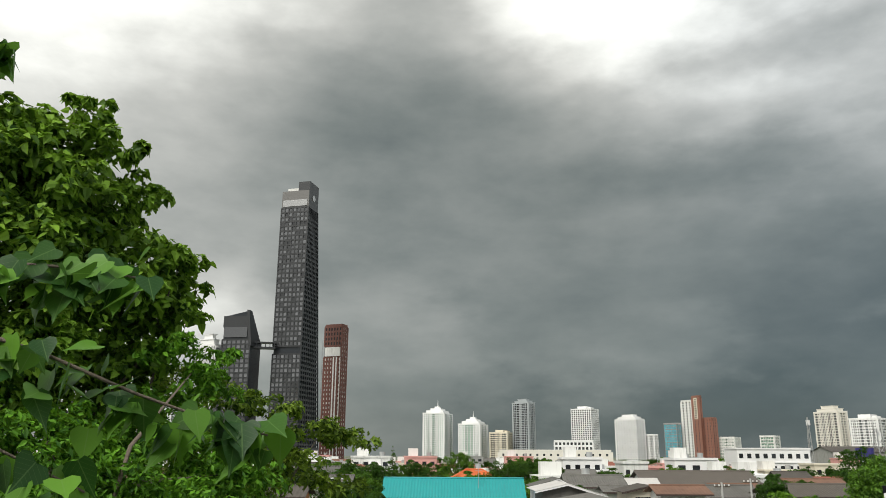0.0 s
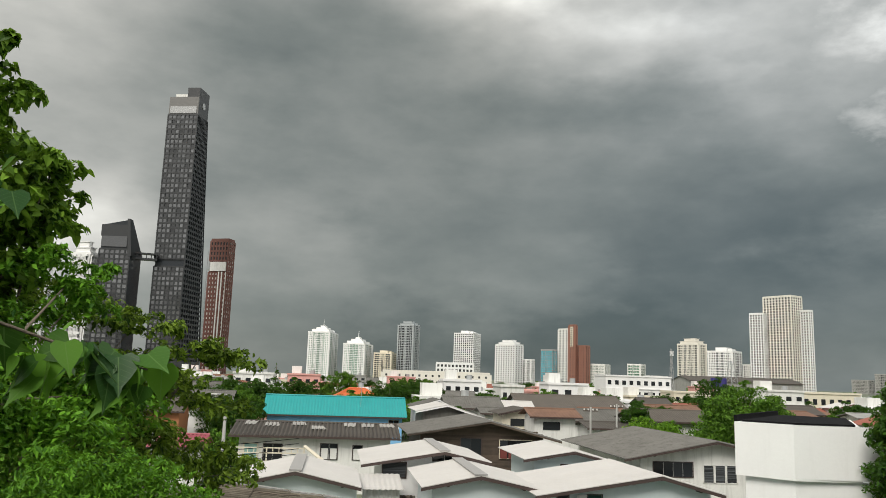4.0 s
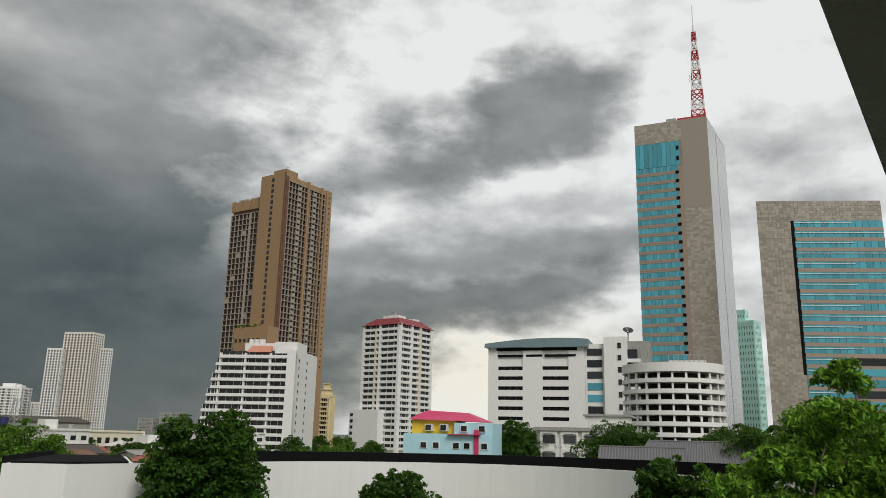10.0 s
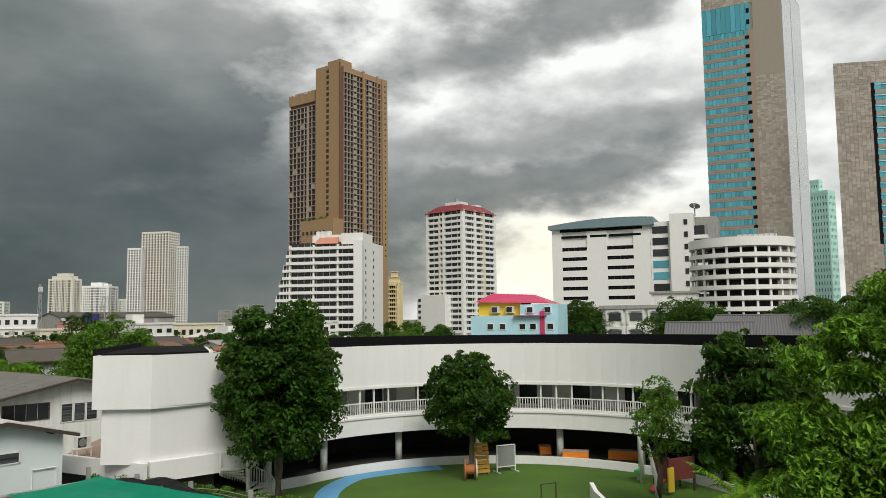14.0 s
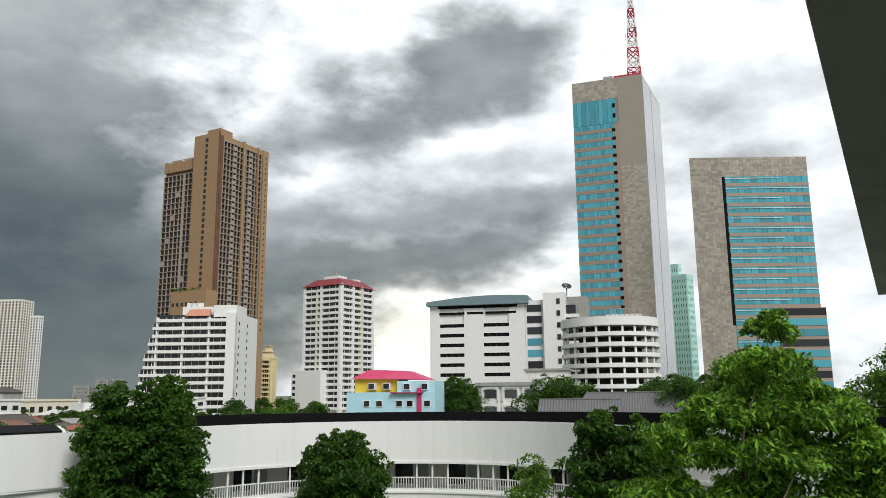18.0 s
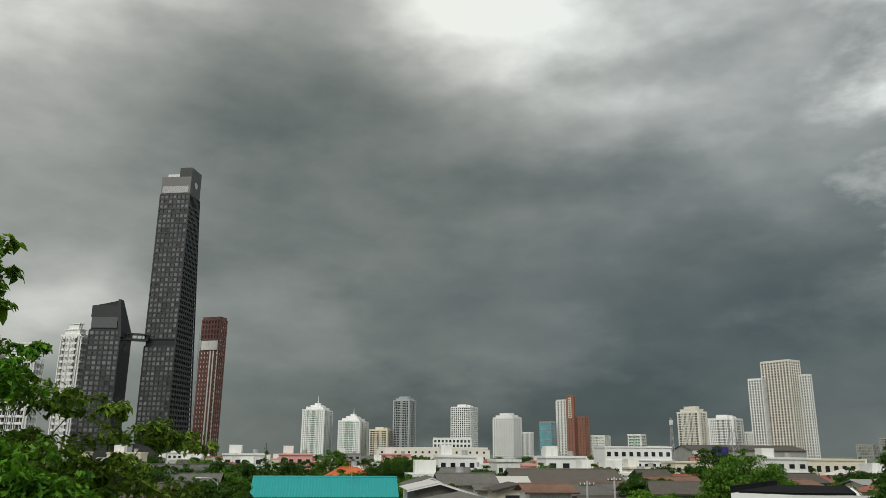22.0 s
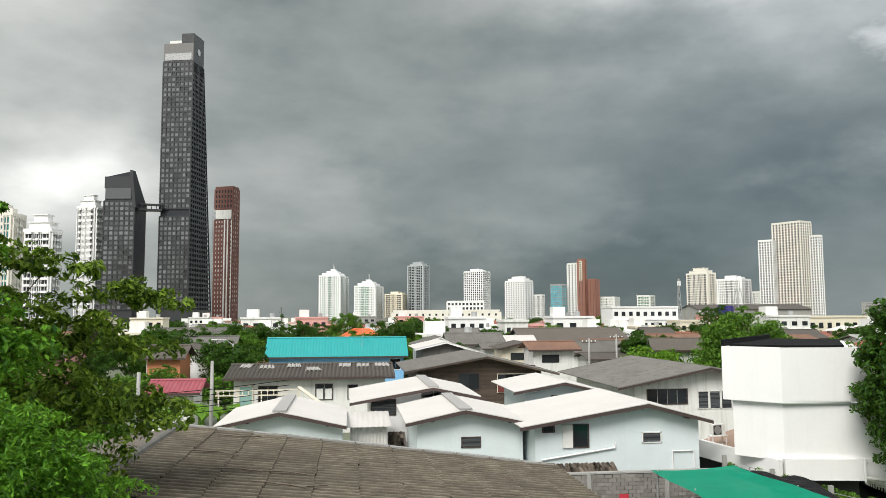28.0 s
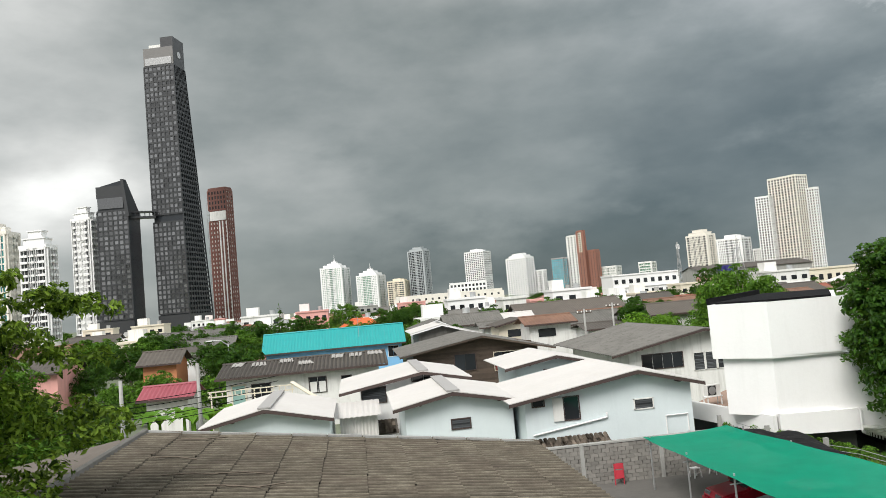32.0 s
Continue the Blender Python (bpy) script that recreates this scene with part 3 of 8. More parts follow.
plain_tower("distant_block", "hazy distant office block", 36.2, 2600, 60, 42, 6, 9, CONCRETE, GLASS_GREY, 20)
plain_tower("distant_block", "hazy distant block of flats", 37.4, 2500, 45, 58, 5, 12, CONCRETE, GLASS_GREY, 20)
plain_tower("distant_block", "hazy grey distant block of flats", 38.3, 2700, 40, 64, 5, 12, CONCRETE, GLASS_GREY, 20)
plain_tower("hotel_tower", "white rounded-top hotel block behind the trees", -26.26, 420, 13.6, 56, 5, 15, WHITE, GLASS_GREY, 25, crown=3)
plain_tower("office_tower", "grey-topped office tower behind the trees", -22.77, 420, 19.6, 60, 5, 16, PALE_CONC, GLASS_TEAL, 30, crown=2)
plain_tower("apartment_tower", "white apartment tower behind the trees", -20.34, 400, 15.0, 51, 4, 15, WHITE, GLASS_GREY, 30, crown=3)
plain_tower("glass_tower", "silver glass tower with a curved crown", -17.6, 520, 14.4, 79, 4, 20, WHITE, GLASS_MIRROR, 40, crown=3)
plain_tower("long_building", "long low cream exhibition building", 7.46, 700, 94, 14.7, 16, 2, PALE_CONC, GLASS_GREY, 12, side=False, deep=0.3, fw=0.3, fh=0.4, category="building")
plain_tower("museum_building", "white museum building with a domed glass roof", 8.76, 1300, 60, 34, 10, 4, WHITE, GLASS_GREY, 12, side=False, deep=0.4, category="building")
plain_tower("school_building", "white low building with long window rows", 22.0, 350, 26, 12.5, 8, 3, WHITE, GLASS_DARK, 15, side=False, deep=0.4, category="building")
plain_tower("yellow_block", "pale yellow block of flats", 48.29, 500, 9.2, 33.5, 3, 10, PALE_YELLOW, GLASS_GREY, 20, crown=3)
plain_tower("mint_tower", "mint green office tower", 78.4, 450, 11.0, 74.7, 6, 20, MINT, GLASS_GREEN, 25, fw=0.5, fh=0.5)
plain_tower("mint_office_tower", "mint green office tower with white windows", 78.05, 455, 5.0, 81.4, 3, 22, MINT, GLASS_GREEN, 25, fw=0.5, fh=0.5)


def charcoal_tower():
    """The tall charcoal tower: upright front, side raking outward toward the base."""
    t = 25.0
    b = corner_building("charcoal_tower", "tall charcoal glass tower with a raked side and an open crown", -11.15, 500, t)
    w, d0, d1, h = 19.6, 34.0, 15.5, 180.0
    bm = bmesh.new()
    i = 0.35
    hexa(bm, [(-w + i, i, 0), (-i, i, 0), (-i, d0 - i, 0), (-w + i, d0 - i, 0)], [(-w + i, i, 171), (-i, i, 171), (-i, d1 + 1 - i, 171), (-w + i, d1 + 1 - i, 171)])
    part("body", bm, DARKER_CLAD, b)
    part("podium", boxes((-w - 0.5, 0.5, -0.5, d0 + 0.5, 0, 14)), DARK_CLAD, b)
    facade(b, "front", w, d0, w, 15, 72, 7, 19, 0.76, 0.7, DARK_CLAD, GLASS_MIRROR, 0.4, single_panes=True)
    facade(b, "front", w, d0, w, 77, 171, 7, 29, 0.74, 0.66, DARK_CLAD, GLASS_MIRROR, 0.4, single_panes=True)
    # floors on the raked side
    for r in range(49):
        z = 15 + r * 3.08
        dd = d0 + (d1 - d0) * z / 171
        part("side_floor", boxes((-0.35, 0.25, 0, dd, z, z + 1.3)), DARK_CLAD, b)
    for c in range(10):
        bm = bmesh.new()
        u0, u1 = d0 * c / 9, d1 * c / 9
        hexa(bm, [(-0.3, u0 - 0.3, 14), (0.4, u0 - 0.3, 14), (0.4, u0 + 0.3, 14), (-0.3, u0 + 0.3, 14)], [(-0.3, u1 - 0.3, 171), (0.4, u1 - 0.3, 171), (0.4, u1 + 0.3, 171), (-0.3, u1 + 0.3, 171)])
        part("side_fin", bm, DARK_CLAD, b)
    part("crown_screen", boxes((-w, 0, 0, 0.8, 171, 183)), mat("grey_crown_panel", (0.16, 0.155, 0.15), 0.5, var=0.2), b)
    part("crown_tower", boxes((-w * 0.42, 0.02, 0.8, d1, 171, 189.5)), DARK_CLAD, b)
    part("crown_side", boxes((-w, -w + 0.8, 0.8, d1, 171, 183)), DARK_CLAD, b)
    part("crown_core", boxes((-w * 0.85, -w * 0.45, 2, d1 - 1, 171, 185.5)), WHITE_OLD, b)
    part("crown_louvre", boxes((-w + 1, -1, -0.25, 0, 172, 176.5)), SILVER, b)
    bm = bmesh.new()
    bmesh.ops.create_circle(bm, cap_ends=True, radius=2.2, segments=20)
    bmesh.ops.solidify(bm, geom=bm.faces[:], thickness=0.4)
    part("roundel", bm, SILVER, b, "pale round emblem plate", pose(0.35, d1 * 0.5, 179, 90, 0, 90))
    return b


def lower_charcoal_tower():
    b = corner_building("lower_charcoal_tower", "lower charcoal tower with a slanted shoulder", -14.8, 500, 22)
    w, d = 18.6, 19.0
    i = 0.35
    bm = bmesh.new()
    hexa(bm, [(-w + i, i, 0), (-i, i, 0), (-i, d, 0), (-w + i, d, 0)], [(-w + i, i, 79), (-i, i, 79), (-i, d, 79), (-w + i, d, 79)])
    hexa(bm, [(-w + i, i, 79), (-i, i, 79), (-i, d, 79), (-w + i, d, 79)], [(-w + i, i, 95), (-2.0, i, 98.5), (-2.0, 3, 98.5), (-w + i, 3, 95)])
    part("body", bm, DARKER_CLAD, b)
    facade(b, "front", w, d, w, 14, 80, 6, 22, 0.76, 0.7, DARK_CLAD, GLASS_MIRROR, 0.4)
    part("top_glazing", boxes((-w + 0.8, -2.4, -0.3, 0.3, 81.5, 88)), GLASS_MIRROR, b)
    part("top_panel", boxes((-w, -2.2, -0.2, 0.3, 88, 95.2)), DARK_CLAD, b)
    bm = bmesh.new()
    hexa(bm, [(-1.2, -0.6, 76), (1.0, -0.6, 76), (1.0, d, 76), (-1.2, d, 76)], [(-3.2, -0.6, 99), (-1.6, -0.6, 99), (-1.6, 4, 99), (-3.2, 4, 99)])
    part("shoulder_frame", bm, DARK_CLAD, b)
    part("podium", boxes((-w - 8, 0.4, -0.5, d, 0, 13)), DARK_CLAD, b)
    return b


charcoal_tower()
lower_charcoal_tower()
b = thing("sky_bridge", "dark steel sky bridge joining two charcoal towers", "bridge", *at(-13.95, 500), 0, 14)
part("deck", boxes((-7, 8.5, 4, 9, 75, 76.2)), DARK_CLAD, b)
part("roof", boxes((-7, 8.5, 4, 9, 78.6, 79.4)), DARK_CLAD, b)
for k in range(6):
    part("post", boxes((-6.4 + 2.8 * k, -5.9 + 2.8 * k, 4, 4.5, 76.2, 78.6)), DARK_CLAD, b)


def rust_tower():
    b = corner_building("rust_brick_tower", "rust-brown unfinished tower with a pale hoist band", -8.2, 560, 30)
    w, d = 14.0, 8.0
    block(b, w, d, 0, 98, SHADE_VOID, inset=0.4)
    facade(b, "front", w, d, w, 3, 78, 6, 24, 0.42, 0.5, RUST_BRICK, GLASS_PALE, 0.4)
    facade(b, "front", w, d, w, 86, 100, 6, 4, 0.5, 0.6, RUST_BRICK, GLASS_DARK, 0.4)
    facade(b, "right", w, d, d, 3, 100, 3, 30, 0.42, 0.5, RUST_BRICK, GLASS_PALE, 0.4)
    for x in (-w * 0.42, -w * 0.25, -0.2):
        part("pale_column", boxes((x - 0.5, x + 0.5, -0.7, 0.1, 3, 78)), WHITE_OLD, b)
    part("pale_band", boxes((-w + 1, -0.5, -0.9, 0.2, 78.5, 85)), WHITE_OLD, b)
    part("top_frame", boxes((-w, 0, 0, d, 99.5, 102)), RUST_BRICK, b)
    bm = bmesh.new()
    for k in range(28):
        box(bm, -w - 2.2, -w - 0.3, 0.2, 1.8, 3 + k * 3.2, 3.35 + k * 3.2)
    for x in (-w - 2.2, -w - 0.5):
        box(bm, x, x + 0.25, 0.2, 0.45, 0, 93)
    part("hoist_mast", bm, STEEL, b)


rust_tower()


def brown_tower():
    """Tan condominium with pale balcony grids: a lower left wing, a tan shaft, a tall right side."""
    b = corner_building("brown_tower", "tall tan condominium tower with pale balcony grids", 44.3, 420, 44)
    wm, wr, wl = 13.5 / math.cos(radians(44)), 27.0 / math.sin(radians(44)), 17.8 / math.cos(radians(44))
    ch, rows = 3.24, 43
    block(b, wm, wr, 0, 148, BROWN_DK, inset=0.3)
    part("tan_front", boxes((-wm, 0, -0.4, 0.3, 0, 151.8)), TAN, b)
    me = as_mesh("window", boxes((-0.9, 0.9, -0.1, 0.1, -1.0, 1.0)), GLASS_DARK)
    for r in range(32):
        part("window", me, GLASS_DARK, b, m=pose(-wm * 0.5, -0.4, 48 + r * ch))
    part("dark_joint", boxes((-0.2, 0.45, 0.3, 2.2, 0, 150)), BROWN_DK, b)
    f = face_matrix("right", wm, wr)
    me = as_mesh("balcony_edge", boxes((0, wr - 8.0, -0.9, 0.3, -0.19, 0.19)), PALE_GRID)
    for r in range(rows + 1):
        part("balcony_edge", me, PALE_GRID, b, m=f @ pose(2.2, 0, 8 + r * ch))
    panes, rails, posts = bmesh.new(), bmesh.new(), bmesh.new()
    cols = 12
    cw = (wr - 8.0) / cols
    for c in range(cols + 1):
        box(posts, 2.2 + c * cw - 0.11, 2.2 + c * cw + 0.11, -0.95, 0.3, 8, 8 + rows * ch)
    for r in range(rows):
        for c in range(cols):
            u, z = 2.2 + c * cw, 8 + r * ch
            box(panes, u + 0.2, u + cw - 0.2, -0.12, 0.1, z + 0.3, z + ch - 0.3)
            if c in (3, 8):
                box(rails, u + 0.2, u + cw - 0.2, -0.8, -0.7, z + 0.3, z + 2.0)
    tagged(part("window_panes", panes, GLASS_MAROON, b, m=f), kind="stuff")
    tagged(part("screen_band", rails, PALE_GRID, b, m=f), kind="stuff")
    tagged(part("post_grid", posts, PALE_GRID, b, m=f), kind="stuff")
    for u, t in ((wr * 0.45, 1.5), (wr * 0.76, 0.8)):
        part("tan_pier", boxes((-0.2, 1.3, u, u + t, 0, 151)), TAN, b)
    part("tan_end", boxes((-0.2, 0.9, wr - 4.6, wr, 0, 150.6)), TAN, b)
    me = as_mesh("end_window", boxes((0.85, 0.98, -0.4, 0.4, -0.5, 0.5)), GLASS_DARK)
    for r in range(32):
        part("end_window", me, GLASS_DARK, b, m=pose(0, wr - 2.2, 46 + r * ch))
    part("roof_screen", boxes((-wm, 0.2, 0, wr, 147.5, 150.6)), TAN, b)
    part("plant_room", boxes((-wm * 0.5, 0.1, -0.3, 9, 150, 153.8)), TAN, b)
    part("roof_unit", boxes((-5, -2.4, 12, 15, 150.6, 153.2)), WHITE_OLD, b)
    for u in (4, 9, 15, 22):
        bm = bmesh.new()
        z = 153.8 if u < 9 else 150
        tube(bm, [(-3, u, z), (-3.3, u, z + 2.6), (-4.4, u + 2.4, z + 3.4)], [0.2, 0.2, 0.12], 5)
        part("roof_crane_arm", bm, STEEL, b)
    # lower wing on the left, set back
    x0, x1 = -wm - wl, -wm
    part("left_wing", boxes((x0 + 0.3, x1, 3.3, wr * 0.8, 0, 137)), BROWN_DK, b)
    f = pose(x0, 3, 0)
    cw, n = wl / 8, 39
    me = as_mesh("balcony_edge", boxes((0, wl, -0.7, 0.3, -0.18, 0.18)), PALE_GRID)
    for r in range(n + 1):
        part("balcony_edge", me, PALE_GRID, b, m=f @ pose(0, 0, 6 + r * ch))
    posts, panes = bmesh.new(), bmesh.new()
    for c in range(9):
        box(posts, c * cw - 0.13, c * cw + 0.13, -0.75, 0.3, 4, 6 + n * ch)
    box(posts, 5 * cw - 0.7, 5 * cw + 0.7, -0.9, 0.3, 4, 6 + n * ch)
    for r in range(n):
        for c in range(8):
            if (r * 5 + c * 3) % 23:
                box(panes, c * cw + 0.22, c * cw + cw - 0.22, -0.1, 0.2, 6.3 + r * ch, 6 + ch - 0.3 + r * ch)
            else:
                box(posts, c * cw + 0.22, c * cw + cw - 0.22, -0.5, 0.2, 6.3 + r * ch, 6 + ch - 0.3 + r * ch)
    tagged(part("window_panes", panes, GLASS_MAROON, b, m=f), kind="stuff")
    tagged(part("post_grid", posts, PALE_GRID, b, m=f), kind="stuff")
    for k in range(8):
        part("wing_screen", boxes((x0 - 0.3 + (wl + 0.2) * k / 8, x0 - 0.45 + (wl + 0.2) * (k + 1) / 8, 2.2 + 0.2 * (k % 2), wr * 0.8, 134.5, 140.6 - 0.5 * (k % 3 == 1))), TAN, b)
    bm = bmesh.new()
    for k in range(12):
        box(bm, x0 + wl * k / 12, x0 + wl * k / 12 + 0.25, 6.6, 6.85, 140, 142.8)
    box(bm, x0, x1, 6.6, 6.85, 142.6, 142.95)
    part("wing_rail", bm, STEEL, b)
    part("podium_block", boxes((-wm - 4.5, 1.5, -7, 1.0, 0, 64)), TAN, b)
    me = as_mesh("window", boxes((-0.8, 0.8, -0.15, 0.1, -0.9, 0.9)), GLASS_DARK)
    for k in range(6):
        part("window", me, GLASS_DARK, b, m=pose(-wm - 2.6 + 3.2 * k, -7, 57))
    part("podium_planting", leaf_cloud("podium_planting", np.random.default_rng(70), [(-wm - 3 + 2.4 * k, -6, 64.6, 1.2, 0.7) for k in range(8)], 900, 0.5, LEAF_B), LEAF_B, b, "green roof planting")
    part("corner_line", boxes((-0.5, 0.5, -0.6, -0.38, 0, 152)), BROWN_DK, b)
    return b




def white_hotel():
    """White stepped slab with long balcony bands."""
    t = 18.0
    b = corner_building("white_hotel", "white stepped hotel with long balcony bands and a terracotta canopy", 45.95, 330, t, "hotel")
    w, d = 33.0, 30.0
    block(b, w, d, 0, 42, WHITE, inset=1.2)
    n, ch = 13, 3.2
    for r in range(n):
        z = 1.5 + r * ch
        part("balcony_band", boxes((-w, 0.0, -0.9, 1.3, z, z + 1.25)), WHITE, b)
        me = as_mesh("window", boxes((-1.36, 1.36, -0.05, 0.05, -1.0, 0.95)), GLASS_DARK)
        for c in range(11):
            part("window", me, GLASS_DARK, b, m=pose(-w + 1.8 + c * 2.92, 1.15, z + 2.15))
    for c in range(4):
        part("pier", boxes((-w + c * w / 3 - 0.3, -w + c * w / 3 + 0.3, -0.5, 1.3, 0, 42)), WHITE, b)
    part("end_wall", boxes((-3.5, 0.3, -1.2, d, 0, 43.5)), WHITE, b)
    me = as_mesh("window", boxes((-0.1, 0.1, -0.5, 0.5, -0.7, 0.7)), GLASS_DARK)
    for r in range(12):
        for y in (4, 15):
            part("window", me, GLASS_DARK, b, m=pose(0.3, y, 4 + r * 3.2))
    # steps going down to the left
    for k, top in enumerate((39.0, 34.5, 28.0, 21.5, 14.5)):
        x1 = -w - 1.6 * k
        part("terrace_step", boxes((x1 - 1.6, x1, 0.5, d * 0.8, 0, top - 1.0)), WHITE, b)
        for r in range(int(top / 3.2)):
            part("terrace_band", boxes((x1 - 1.7, x1, -0.6, 0.5, 1.5 + r * 3.2, 2.7 + r * 3.2)), WHITE, b)
            part("terrace_window", boxes((x1 - 1.4, x1 - 0.2, 0.4, 0.55, 2.75 + r * 3.2, 4.6 + r * 3.2)), GLASS_DARK, b)
    part("low_wing", boxes((-w - 17, -w - 8, 2, d * 0.7, 0, 10.5)), WHITE, b)
    part("penthouse", boxes((-w * 0.72, -6, 3, d * 0.7, 42, 46.5)), WHITE, b)
    part("lift_tower", boxes((-9.5, 0.2, 0.5, 14, 42, 46.8)), WHITE, b)
    bm = bmesh.new()
    hexa(bm, [(-21.5, -0.5, 42.4), (-11, -0.5, 42.4), (-11, 3.4, 42.4), (-21.5, 3.4, 42.4)], [(-20.2, 2.5, 45.4), (-11.6, 2.5, 45.4), (-11.6, 3.4, 45.4), (-20.2, 3.4, 45.4)])
    part("tile_canopy", bm, mat("terracotta_tile", (0.55, 0.24, 0.16), 0.7, var=0.2), b)
    for k in range(3):
        part("roof_tank", boxes((-w * 0.68 + k * 2.4, -w * 0.68 + k * 2.4 + 1.8, 4, 6, 46.5, 48.3)), WHITE_OLD, b)


white_hotel()


def red_roof_tower():
    b = corner_building("red_roof_tower", "white apartment tower with a crimson hipped roof", 53.45, 400, 38)
    w, d, h = 19.6 / math.cos(radians(38)), 17.7 / math.sin(radians(38)), 66.0
    block(b, w, d, 0, h, WHITE, inset=0.8)
    for r in range(21):
        z = 2 + r * 3.05
        part("floor_band", boxes((-w, 0.3, -0.5, 0.9, z, z + 1.35)), WHITE, b)
        part("side_band", boxes((-0.9, 0.3, 0.9, d, z, z + 1.35)), WHITE, b)
        for c in range(6):
            part("window", MATMESH["w24"], GLASS_DARK, b, m=pose(-w + 2.3 + c * (w - 4.6) / 5, 0.75, z + 2.15))
        for c in range(7):
            part("window", MATMESH["w24"], GLASS_GREY, b, m=pose(-0.75, 2.2 + c * (d - 4.4) / 6, z + 2.15, 0, 0, 90))
    for x in (-w + 0.6, -w * 0.52, -0.6):
        part("pier", boxes((x - 0.7, x + 0.7, -0.6, 0.9, 0, h + 0.5)), WHITE, b)
    for k, y in enumerate((0.8, d * 0.36, d * 0.62, d - 0.8)):
        part("side_pier", boxes((-0.9, 0.45, y - 0.8, y + 0.8, 0, h + 0.5)), WHITE if k != 2 else CREAM, b)
    part("cream_strip", boxes((-w * 0.66, -w * 0.62, -0.55, 0.9, 20, 64)), CREAM, b)
    bm = bmesh.new()
    hexa(bm, [(-w - 0.8, -1.2, h), (0.8, -1.2, h), (0.8, d + 0.8, h), (-w - 0.8, d + 0.8, h)], [(-w + 4.5, 4.5, h + 4.2), (-4.5, 4.5, h + 4.2), (-4.5, d - 4.5, h + 4.2), (-w + 4.5, d - 4.5, h + 4.2)])
    part("hipped_roof", bm, RED_ROOF, b)
    part("roof_house", boxes((-w * 0.7, -w * 0.3, d * 0.25, d * 0.5, h + 3, h + 6.2)), WHITE, b)
    part("roof_house", boxes((-w * 0.6, -w * 0.2, d * 0.62, d * 0.8, h + 2, h + 5.2)), WHITE, b)
    part("roof_dish", boxes((-w * 0.5, -w * 0.44, d * 0.3, d * 0.36, h + 6, h + 8.4)), STEEL, b)
    part("annexe", boxes((-w - 3, -w * 0.35, -5, 0.5, 0, 22)), WHITE, b)
    for r in range(6):
        part("annexe_window", boxes((-w - 2.2, -w - 0.4, -5.1, -4.9, 3 + r * 3.1, 4.6 + r * 3.1)), GLASS_DARK, b)


MATMESH = {"w24": as_mesh("window", boxes((-1.7, 1.7, -0.05, 0.05, -0.9, 0.85)), GLASS_DARK)}
red_roof_tower()


def slab_wall(name, w, h, sw, sh, rng, t=0.12):
    """Stone cladding: one slab a piece, in one mesh, a few set a little proud."""
    bm = bmesh.new()
    nu, nz = max(1, round(w / sw)), max(1, round(h / sh))
    for i in range(nu):
        for j in range(nz):
            p = t + rng.random() * 0.04
            box(bm, i * w / nu + 0.02, (i + 1) * w / nu - 0.02, -p, 0, j * h / nz + 0.02, (j + 1) * h / nz - 0.02)
    return bm


def front_between(name, label, left, right, category="tower"):
    """A building whose front runs between two (bearing, distance) corners; its origin is the corner on the right."""
    l, r = Vector(at(*left)), Vector(at(*right))
    v = r - l
    return thing(name, label, category, r.x, r.y, 0, math.degrees(math.atan2(v.y, v.x))), v.length


